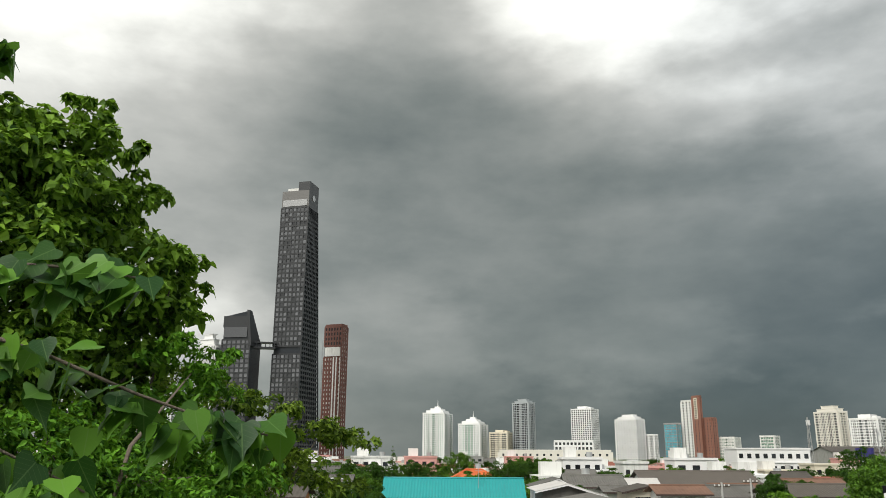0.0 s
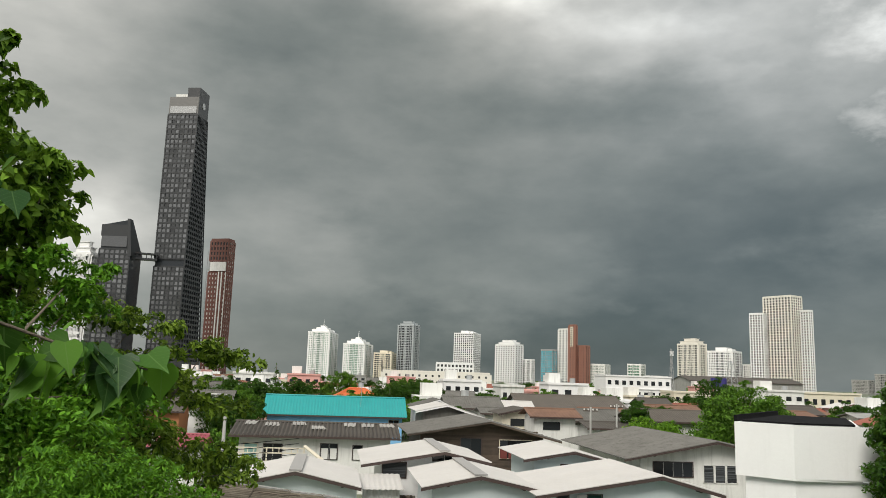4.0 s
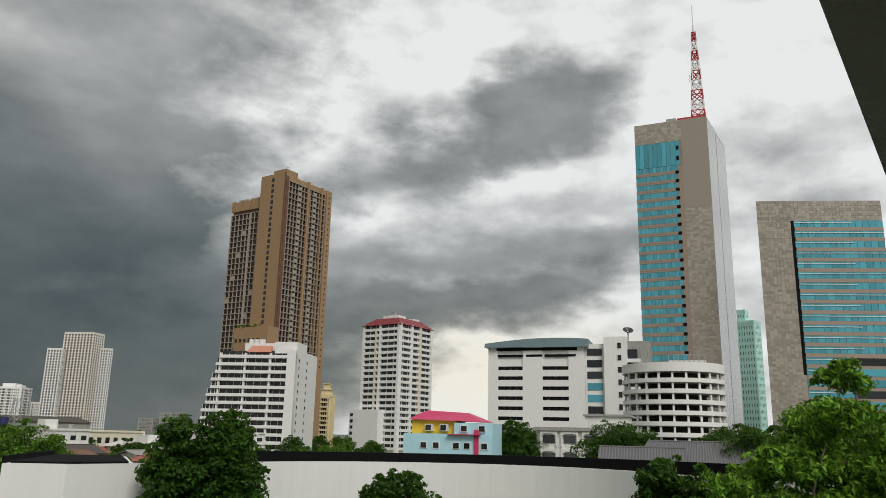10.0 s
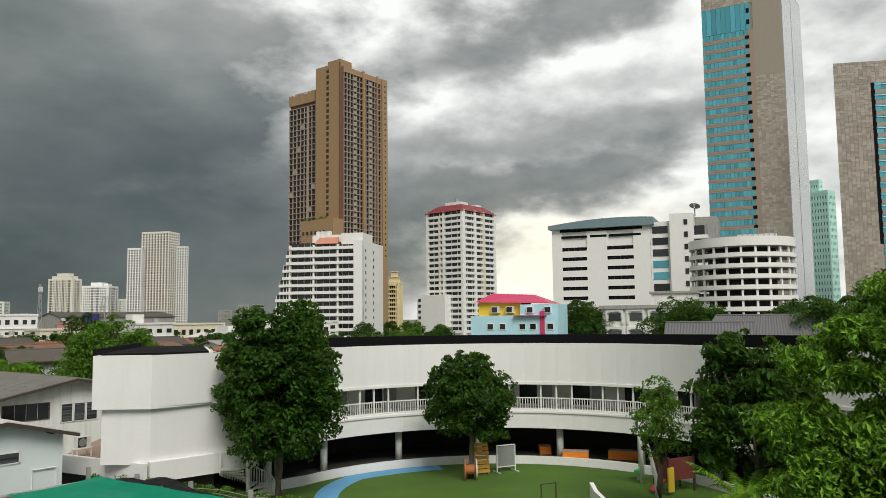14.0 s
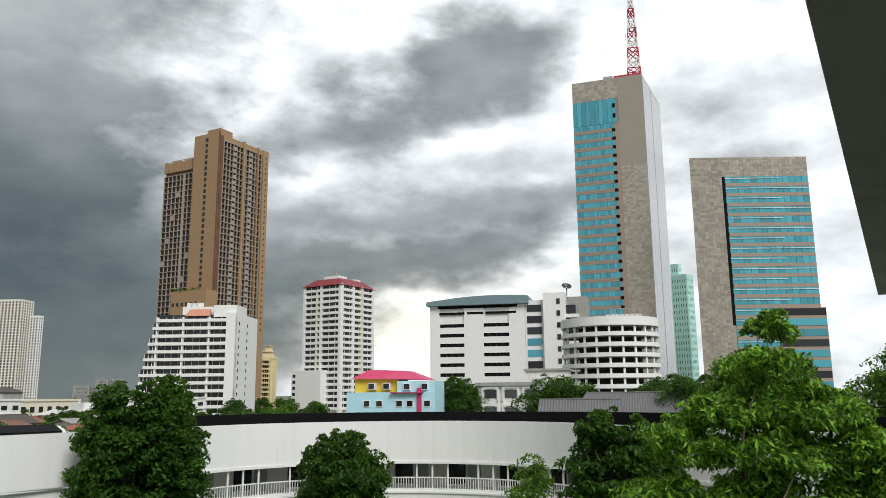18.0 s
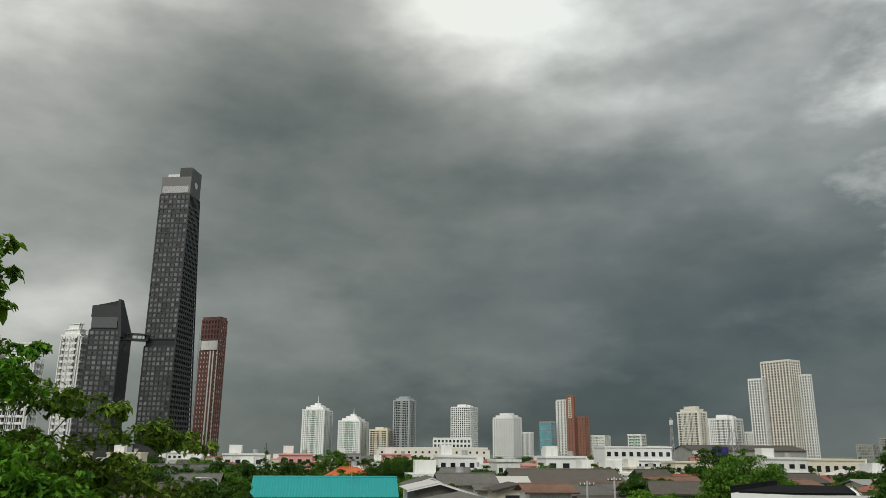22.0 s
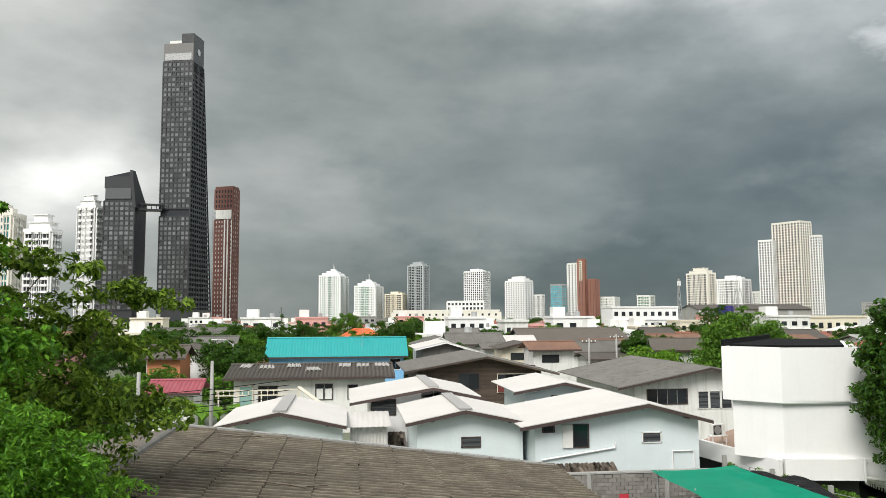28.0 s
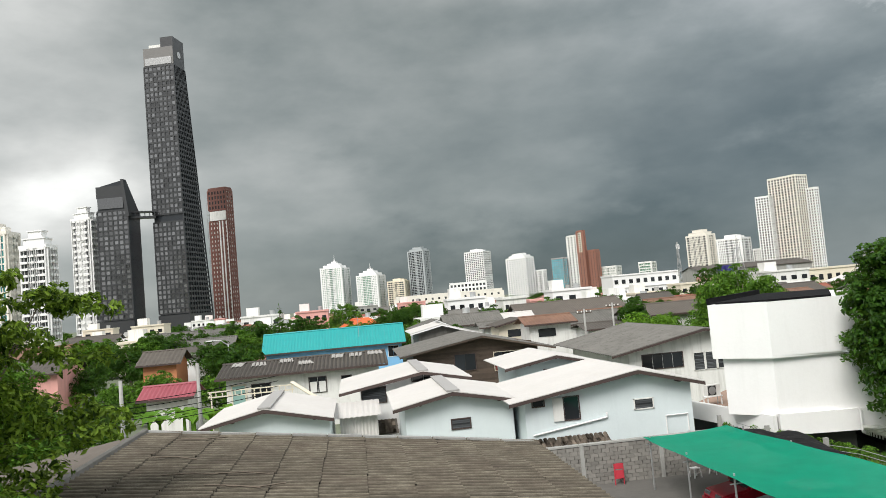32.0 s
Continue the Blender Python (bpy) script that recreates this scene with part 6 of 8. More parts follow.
def gable_house(name, label, xl, xr, yf, depth, el, er, xa, za, wall, roof, over=0.7, fascia=DARK_TRIM, z_base=0.0, ribs=0.30, amp=0.012, cap=None, turn=0.0):
    """House with its gable to the -y side. el, er: (x, z) of the eave tips; apex at xa, za."""
    h = thing(name, label, "house", 0, 0, 0)
    bm = bmesh.new()
    def zr(x):
        return za + (el[1] - za) * (xa - x) / (xa - el[0]) if x < xa else za + (er[1] - za) * (x - xa) / (er[0] - xa)
    outline = [(xl, z_base), (xr, z_base), (xr, zr(xr) - 0.16), (xa, za - 0.16), (xl, zr(xl) - 0.16)]
    extrude(bm, outline, 1, yf, yf + depth)
    part("wall", bm, wall, h)
    y0, y1 = yf - over, yf + depth + over
    part("roof_slope", sheet_slope((el[0], y0, el[1]), (el[0], y1, el[1]), (xa, y1, za), (xa, y0, za), ribs, amp, 0.05), roof, h)
    part("roof_slope", sheet_slope((er[0], y0, er[1]), (er[0], y1, er[1]), (xa, y1, za), (xa, y0, za), ribs, amp, 0.05), roof, h)
    for tip in (el, er):
        bm = bmesh.new()
        extrude(bm, [(tip[0], tip[1] - 0.24), (xa, za - 0.26), (xa, za - 0.03), (tip[0], tip[1] - 0.02)], 1, y0 + 0.02, y0 + 0.07)
        part("barge_board", bm, fascia, h)
    if cap:
        part("ridge_cap", boxes((xa - 0.35, xa + 0.35, y0 - 0.02, y1, za - 0.02, za + 0.05)), cap, h)
    for x in (xl + 0.8, xa, xr - 0.8) if yf < 82 else ():
        part("purlin_end", boxes((x - 0.06, x + 0.06, y0 + 0.08, yf, zr(x) - 0.3, zr(x) - 0.14)), fascia, h)
    return h


CAP = mat("grey_ridge_cap", (0.36, 0.35, 0.34), 0.6, var=0.15)
h = gable_house("row_house", "pale blue single-storey house with a low white metal roof", 14.28, 23.34, 41, 7, (13.34, 4.04), (23.9, 4.2), 20.3, 5.15, PALE_BLUE, METAL_WHITE)
w = window_unit(h, 16.31, 17.21, 41, 2.77, 4.03, bars=1)
part("shutter", boxes((15.75, 16.3, 40.9, 40.96, 2.8, 4.0)), WHITE_OLD, w, "open white shutter")
louvre_unit(h, 20.13, 21.22, 41, 2.94, 3.53)
window_unit(h, 14.65, 15.35, 41, 3.6, 4.0, bars=1)
bm = bmesh.new()
tube(bm, [(14.6, 40.92, 2.2), (18.6, 40.92, 2.75), (18.6, 40.92, 3.0)], [0.05, 0.05, 0.05], 6)
part("drain_pipe", bm, WHITE, h)
bm = bmesh.new()
tube(bm, [(21.8, 40.92, 1.5), (21.8, 40.92, 2.5), (23.0, 40.92, 2.5), (23.0, 40.92, 1.6)], [0.04, 0.04, 0.04, 0.04], 6)
part("drain_pipe", bm, WHITE, h)
h = gable_house("row_house", "pale blue house with a white metal roof and one window", 8.16, 13.96, 42.5, 7, (7.49, 4.17), (14.46, 4.05), 10.72, 4.82, PALE_BLUE, METAL_WHITE, cap=CAP)
louvre_unit(h, 10.55, 11.63, 42.5, 2.67, 3.26, DARK_TRIM)
h = gable_house("row_house", "pale blue house with a white metal roof behind the grey roof", -1.68, 4.17, 44, 7, (-2.64, 4.0), (4.4, 3.9), 0.79, 4.72, PALE_BLUE, METAL_WHITE, cap=CAP)
h = gable_house("row_house", "white house with a white metal roof and louvred window", 5.9, 12.3, 51, 8, (4.56, 4.35), (13.02, 4.6), 9.93, 5.25, WHITE, METAL_WHITE, cap=CAP)
louvre_unit(h, 5.95, 7.55, 51, 3.4, 4.45, DARK_TRIM)
window_unit(h, 9.2, 10.8, 51, 4.5, 4.95)
h = gable_house("row_house", "pale blue cottage with a white metal roof", 16.3, 21.5, 52, 7, (15.38, 4.75), (22.06, 4.6), 18.91, 5.35, PALE_BLUE, METAL_WHITE)
window_unit(h, 18.1, 20.6, 52, 3.8, 4.4, bars=3)
h = gable_house("timber_house", "old dark timber house with a grey fibre-cement roof", 11.37, 24.0, 78, 12, (9.95, 4.35), (25.6, 3.96), 18.28, 5.76, WOOD, FIBRE_GREY, ribs=0.5, amp=0.04, over=1.2, fascia=WOOD)
for k in range(20):
    z = 0.2 + 0.24 * k
    half = min(6.2, max(1.0, (5.5 - z) * 5.4 if z > 4.2 else 6.2))
    part("plank", boxes((max(11.4, 18.1 - half), min(23.9, 18.1 + half), 77.95 - 0.01 * (k % 2), 78.02, z, z + 0.225)), WOOD, h)
window_unit(h, 15.4, 17.6, 77.9, 2.3, 4.0, bars=2)
w = window_unit(h, 19.4, 22.8, 77.9, 2.0, 3.9, CREAM, bars=4)
for k in range(3):
    part("shutter", boxes((19.5 + 0.85 * k, 20.2 + 0.85 * k, 77.8, 77.85, 2.05, 3.2)), MAROON, w, "faded red shutter")
h = gable_house("old_house", "old white house with a weathered grey roof and air conditioner", 26.2, 37.5, 58, 15, (24.6, 4.35), (39.5, 4.4), 32.0, 5.8, WHITE_OLD, FIBRE_GREY, ribs=0.5, amp=0.04, over=1.0)
window_unit(h, 27.2, 30.5, 58, 2.9, 4.1, DARK_TRIM, bars=4)
for k in range(3):
    louvre_unit(h, 31.3 + k * 0.95, 32.2 + k * 0.95, 58, 2.5, 3.9, WHITE_OLD)


def side_house(name, label, x0, x1, yf, depth, ze, zr, wall, roof, over=0.7, ribs=0.36, amp=0.04, hip=0.0, category="house"):
    """House whose ridge runs along x, with a long eave toward -y."""
    h = thing(name, label, category)
    ym = yf + depth / 2
    bm = bmesh.new()
    extrude(bm, [(yf, 0), (yf + depth, 0), (yf + depth, ze - 0.12), (ym, (zr - 0.15) if not hip else ze), (yf, ze - 0.12)], 0, x0, x1)
    part("wall", bm, wall, h)
    a, b = x0 - over, x1 + over
    part("roof_slope", sheet_slope((a, yf - over, ze), (b, yf - over, ze), (b - hip, ym, zr), (a + hip, ym, zr), ribs, amp, 0.05), roof, h)
    part("roof_slope", sheet_slope((a, yf + depth + over, ze), (b, yf + depth + over, ze), (b - hip, ym, zr), (a + hip, ym, zr), ribs, amp, 0.05), roof, h)
    if hip:
        for x, s in ((a, 1), (b, -1)):
            part("roof_hip", sheet_slope((x, yf - over, ze), (x, yf + depth + over, ze), (x + s * hip, ym + 0.05, zr), (x + s * hip, ym - 0.05, zr), ribs, amp, 0.05), roof, h)
    bm = bmesh.new()
    tube(bm, [(a + hip, ym, zr), (b - hip, ym, zr)], [0.14, 0.14], 6)
    part("ridge", bm, roof, h)
    part("fascia", boxes((a, b, yf - over - 0.03, yf - over, ze - 0.2, ze - 0.02)), DARK_TRIM, h)
    return h


FIBRE_DK = mat("dark_mossy_fibre_cement", (0.085, 0.075, 0.065), 0.9, var=0.4, scale=0.8, bump=0.5, stain=0.4, stain_col=(0.04, 0.036, 0.032))
h = side_house("long_house", "long white house with a dark corrugated roof and patched pale sheets", -5.0, 7.6, 67, 7.5, 4.72, 5.55, WHITE_OLD, FIBRE_DK, over=0.8, ribs=0.34, amp=0.085)
window_unit(h, 1.7, 3.2, 67, 2.75, 4.1, bars=2)
window_unit(h, 4.4, 5.3, 67, 2.75, 4.0, bars=1)
for x in (1.82, 2.55, 4.5):
    part("shutter", boxes((x, x + 0.55 if x < 4 else x + 0.7, 66.9, 66.94, 2.82, 3.7)), WHITE_OLD, h, "faded white shutter")
window_unit(h, -3.0, -1.4, 67, 2.6, 4.0, bars=2)
h = side_house("teal_house", "sky blue house with a bright teal tiled roof", -6.0, 11.9, 105.6, 7, 4.38, 6.79, SKY_BLUE, TEAL, over=0.6, ribs=0.4, amp=0.03)
window_unit(h, 10.0, 11.5, 105.6, 2.5, 4.0, WHITE)
side_house("orange_house", "house with a hipped orange tiled roof", 2, 12, 150, 9, 4.9, 7.2, WHITE_OLD, ORANGE, hip=4.0)


def flat_block(name, label, x0, x1, y, depth, top, wall, cols, rows, glass=GLASS_DARK, category="building"):
    """Flat-roofed block with framed windows and a parapet."""
    b = thing(name, label, category)
    part("wall", boxes((x0, x1, y, y + depth, 0, top - 0.5)), wall, b)
    part("parapet", boxes((x0 - 0.2, x1 + 0.2, y - 0.25, y + depth + 0.2, top - 0.5, top)), wall, b)
    w, h = (x1 - x0) / cols, (top - 1.0) / rows
    for r in range(rows):
        part("ledge", boxes((x0 - 0.1, x1 + 0.1, y - 0.35, y + 0.02, r * h + 0.15, r * h + 0.35)), wall, b)
        for c in range(cols):
            u = x0 + (c + 0.5) * w
            part("window", boxes((u - w * 0.25, u + w * 0.25, y - 0.06, y + 0.02, r * h + h * 0.4, r * h + h * 0.78)), glass, b)
    return b


side_house("pink_house", "pink house with a grey tiled roof", -23.3, -13.7, 125, 8, 4.75, 6.6, PINK, FIBRE_GREY)
side_house("grey_roof_cottage", "cottage with a weathered dark roof and orange walls", -19.2, -15.4, 96, 6, 4.9, 6.3, mat("faded_orange_paint", (0.5, 0.2, 0.09), 0.7, var=0.2), FIBRE, ribs=0.5)
side_house("red_roof_cottage", "small cottage with a red sheet roof", -12.2, -8.8, 70, 4, 3.3, 4.2, WHITE_OLD, mat("faded_crimson_sheet", (0.30, 0.07, 0.09), 0.6, var=0.25))
gable_house("white_edged_house", "grey house with a white-edged low roof", 13.2, 19.6, 92, 9, (12.2, 5.9), (20.6, 5.3), 16.0, 6.75, FIBRE_GREY, METAL_WHITE, fascia=WHITE)
side_house("grey_roof_cottage", "cottage with a long grey roof", 19.7, 27.4, 115, 8, 5.5, 7.05, WHITE_OLD, FIBRE_GREY)
flat_block("tower_house", "narrow white flat-roofed house", 35.0, 39.6, 150, 8, 8.9, WHITE_OLD, 3, 3)
flat_block("pink_block", "long pink and cream flat-roofed building", 49.7, 74.0, 190, 10, 7.5, PINK, 9, 2, CREAM)
side_house("white_hall", "white hall with a broad dark grey roof", 32.0, 48.7, 120, 11, 5.6, 7.6, WHITE, FIBRE)
side_house("grey_roof_cottage", "small cottage with a grey roof", 35.0, 42.3, 104, 7, 4.65, 6.1, WHITE_OLD, FIBRE_GREY)
flat_block("white_modern_building", "white modern building with dark window rows", 95.7, 119.5, 260, 12, 12.6, WHITE, 9, 3)
flat_block("cream_block", "cream flat-roofed shop block", 106, 118, 228, 10, 8.0, CREAM, 5, 2)
flat_block("cream_block", "long cream flat-roofed block with stains", 125.5, 148.2, 200, 10, 9.2, CREAM, 9, 2)
side_house("red_tile_house", "house with a red-brown tiled roof", 95.0, 108.0, 150, 9, 3.75, 5.9, WHITE_OLD, RED_TILE, hip=3.0)
side_house("dark_roof_house", "white house with a dark sheet roof", 41.5, 50.8, 95, 8, 5.3, 6.6, WHITE_OLD, FIBRE)
side_house("station_roof", "long dark grey station roof", 203, 272, 420, 25, 12.5, 15.3, CONCRETE, FIBRE_DK, ribs=2.0, category="building")
SLATE = mat("slate_grey_tile", (0.13, 0.13, 0.135), 0.6, var=0.15)
h = side_house("grey_tile_house", "house with a broad dark grey tiled roof", -8.5, 8.5, -5, 10, 7.0, 9.8, WHITE, SLATE, hip=1.6)
h.matrix_world = pose(*at(75.5, 108), 0, 0, 0, -73)
h = side_house("grey_tile_house", "lower wing with a dark grey tiled roof", -4.5, 4.5, -3, 6, 7.0, 9.0, WHITE, SLATE)
h.matrix_world = pose(*at(71.0, 103), 0, 0, 0, -73)

# the rest of the quarter: roofs and tree crowns filling the ground up to the skyline
rngh = random.Random(77)
taken = [(-18, 125), (-17, 92), (-10, 70), (16, 92), (23, 118), (37, 152), (60, 192), (40, 122), (38, 106), (107, 262), (112, 230), (137, 202), (101, 152), (46, 98), (3, 107), (7, 152), (18, 80), (33, 62), (1, 68), (4, 122), (4, 134), (-6, 128), (60, 108), (66, 118), (72, 130), (80, 143), (52, 92), (56, 100)]
RUST_SHEET = mat("rusty_sheet", (0.19, 0.105, 0.07), 0.85, var=0.5, scale=0.5, stain=0.5, stain_col=(0.09, 0.05, 0.035))
PALE_SHEET = mat("pale_grey_sheet", (0.30, 0.30, 0.285), 0.7, var=0.3, scale=0.4, stain=0.5, stain_col=(0.14, 0.13, 0.115))
MOSS_SHEET = mat("mossy_green_sheet", (0.12, 0.15, 0.11), 0.8, var=0.35, scale=0.5, stain=0.5, stain_col=(0.06, 0.065, 0.05))
AWNINGS = (mat("blue_awning", (0.06, 0.2, 0.42), 0.6, var=0.2), RED_STEEL, MOSS_SHEET, METAL_WHITE, RUST_SHEET)
ROOFS = (FIBRE_GREY, PALE_SHEET, METAL_WHITE, RUST_SHEET, RED_TILE, FIBRE_DK, MOSS_SHEET, FIBRE_DK)
WALLS = (WHITE, WHITE_OLD, CREAM, WHITE_OLD, PALE_BLUE, PINK, WOOD, WHITE)
for k in range(700):
    az = rngh.uniform(-30, 52)
    d = 105 * (1 + 3.3 * rngh.random() ** 1.3)
    x, y = at(az, d)
    gap = 13.5 + d * 0.016
    if az > 44 or y < 80 or any(abs(x - a) < gap * 1.05 and abs(y - b) < gap * 0.8 for a, b in taken):
        continue
    taken.append((x, y))
    w, dep = rngh.uniform(8, 13), rngh.uniform(7, 10)
    wall, roof = rngh.choice(WALLS), rngh.choice(ROOFS)
    kind = rngh.random()
    if kind < 0.32:
        e = rngh.uniform(4.2, 6.0)
        h = side_house("town_house", "town house with a %s roof" % ("white metal" if roof == METAL_WHITE else "red-brown tiled" if roof == RED_TILE else "weathered grey"), x - w / 2, x + w / 2, y, dep, e, e + rngh.uniform(1.2, 2.2), wall, roof, ribs=0.6, amp=0.03)
        for c in range(rngh.randint(2, 4)):
            part("window", boxes((x - w / 2 + 1 + c * 2.1, x - w / 2 + 2.2 + c * 2.1, y - 0.06, y + 0.02, e - 2.0, e - 0.9)), GLASS_DARK, h)
    elif kind < 0.55:
        e = rngh.uniform(4.0, 5.8)
        z = e + rngh.uniform(1.0, 1.9)
        h = gable_house("town_house", "gabled town house with a %s roof" % ("white metal" if roof == METAL_WHITE else "red-brown tiled" if roof == RED_TILE else "weathered grey"), x - w / 2, x + w / 2, y, dep, (x - w / 2 - 0.7, e), (x + w / 2 + 0.7, e), x, z, wall, roof, ribs=0.6, amp=0.03, fascia=rngh.choice((DARK_TRIM, WHITE_OLD)))
        part("window", boxes((x - 1.2, x + 1.2, y - 0.06, y + 0.02, e - 1.6, e - 0.4)), GLASS_DARK, h)
    else:
        n = rngh.choice((2, 2, 3))
        h = flat_block("town_block", "flat-roofed pale town block with dark windows", x - w / 2, x + w / 2, y, dep, n * 2.9 + 0.8, rngh.choice((WHITE, CREAM, WHITE_OLD, WHITE) if d < 230 else (WHITE_OLD, CREAM, CONCRETE, PINK)), rngh.randint(3, 4), n)
        top = n * 2.9 + 0.8
        part("stair_house", boxes((x - w * 0.4, x - w * 0.1, y + dep * 0.4, y + dep * 0.8, top - 0.5, top + 2.2)), WHITE_OLD, h)
        bm = bmesh.new()
        tube(bm, [(x + w * 0.25, y + dep * 0.5, top - 0.5), (x + w * 0.25, y + dep * 0.5, top + 1.1)], [0.7, 0.7], 12)
        part("roof_tank", bm, STEEL, h)
    if d < 260 and rngh.random() < 0.5:
        u, z = x + rngh.uniform(-3, 2), rngh.uniform(2.6, 3.6)
        part("awning", sheet_slope((u - 2, y - 1.6, z), (u + 2.2, y - 1.6, z), (u + 2.2, y + 0.05, z + 0.6), (u - 2, y + 0.05, z + 0.6), 0.4, 0.03, 0.03), rngh.choice(AWNINGS), h)
# tight rows of small roofs nearer by
LOW = (METAL_WHITE, FIBRE_GREY, FIBRE_DK, RUST_SHEET, PALE_SHEET, FIBRE_DK)
small = 0
for k in range(260):
    az, d = rngh.uniform(6, 41), rngh.uniform(84, 190)
    x, y = at(az, d)
    w, dep = rngh.uniform(4.5, 8), rngh.uniform(4, 6.5)
    if small >= 46 or y < 86 or any(abs(x - a) < 7.5 and abs(y - b) < 7 for a, b in taken) or (x > 29 and y < 78):
        continue
    taken.append((x, y))
    small += 1
    e = rngh.uniform(3.6, 5.4) + d * 0.006
    wall, roof = rngh.choice((WHITE, WHITE_OLD, WHITE_OLD, PALE_BLUE, CREAM, PINK)), rngh.choice(LOW)
    if rngh.random() < 0.5:
        h = side_house("town_house", "small town house with a low sheet roof", x - w / 2, x + w / 2, y, dep, e, e + rngh.uniform(0.6, 1.4), wall, roof, ribs=0.4, amp=0.025)
    else:
        h = gable_house("town_house", "small gabled town house with a low sheet roof", x - w / 2, x + w / 2, y, dep, (x - w / 2 - 0.6, e), (x + w / 2 + 0.6, e - rngh.uniform(0, 0.3)), x + rngh.uniform(-1, 1), e + rngh.uniform(0.7, 1.4), wall, roof, ribs=0.4, amp=0.025, fascia=rngh.choice((DARK_TRIM, WHITE, MAROON)))
    part("window", boxes((x - 1.4, x + 0.6, y - 0.06, y + 0.02, e - 1.5, e - 0.6)), GLASS_DARK, h)
for k in range(420):
    az = rngh.uniform(-32, 52)
    d = 100 * (1 + 5.0 * rngh.random() ** 1.5)
    x, y = at(az, d)
    if any(abs(x - a) < 6 and -1 < y - b < 8 for a, b in taken) or (y < 112 and -8 < x < 14):
        continue
    plant(rngh.choice((0, 0, 0, 1, 1, 2)), x, y, rngh.uniform(0.75, 1.12) * (1.0 if d < 300 else 1.15), rngh.uniform(0, 360))
for x, y, kind, s in ((50, 84, 2, 1.45), (47.5, 86, 1, 1.0), (45.6, 103, 0, 1.1), (20.7, 168, 0, 1.35), (13.5, 171, 0, 1.1), (27, 169, 0, 1.1), (-9, 100, 0, 1.0), (-12, 106, 0, 1.0), (-15, 150, 0, 1.3), (-22, 155, 1, 1.2), (-28, 140, 0, 1.2), (-34, 120, 1, 1.1), (-30, 85, 1, 1.0), (28.5, 100, 2, 0.8), (-20, 62, 2, 0.9), (-13, 56, 2, 0.8), (-8, 82, 2, 0.7), (-26, 66, 1, 1.0), (-17, 48, 1, 0.9), (-24, 52, 0, 1.0), (-12, 42, 1, 0.8), (-15.6, 88, 1, 0.62), (-18.6, 87, 2, 0.66), (-13.4, 78, 2, 0.55)):
    plant(kind, x, y, s, 40 * s)

tree("street_tree", "broad mid green tree behind the old white house", 45.0, 76.0, 10.6, 9.6, LEAF_B, 61, 16000, 0.3, 0.08, 22)
tree("street_tree", "dark round tree among low roofs", 40.3, 94.0, 8.6, 4.6, LEAF_A, 62, 8000, 0.26, 0.1, 16)
tree("street_tree", "light green low tree before a white hall", 36.0, 79.0, 6.7, 7.4, LEAF_C, 63, 9000, 0.26, 0.08, 16)
tree("street_tree", "dark tree behind flat-roofed blocks", 71.0, 134.0, 12.4, 9.0, LEAF_A, 64, 9000, 0.34, 0.08, 16)
tree("street_tree", "dark spreading tree behind the teal roof", 12.5, 140.0, 9.6, 9.5, LEAF_A, 65, 9000, 0.34, 0.06, 16)
tree("street_tree", "olive green tree behind the teal roof", 4.0, 172.0, 11.4, 9.0, LEAF_B, 66, 8000, 0.36, 0.06, 16)
for x, y, kind, k in ((-24, 128, 0, 1.25), (-19, 139, 0, 1.15), (-13, 131, 1, 1.0), (-10, 146, 0, 1.25), (-16, 118, 0, 0.95), (-4, 160, 0, 1.3), (20, 150, 0, 1.2), (16, 128, 1, 0.9), (26, 146, 2, 1.0), (31, 128, 0, 0.9), (29.5, 112, 1, 0.8), (58, 118, 0, 1.0), (62, 106, 1, 1.1), (54, 146, 0, 1.2), (66, 168, 2, 1.1), (80, 150, 0, 1.1), (48, 165, 1, 1.1), (88, 120, 0, 1.2), (75, 90, 0, 1.2), (84, 98, 1, 1.0), (100, 130, 0, 1.1)):
    plant(kind, x, y, k, 50 * k)

# ---- grey roof below the terrace ----


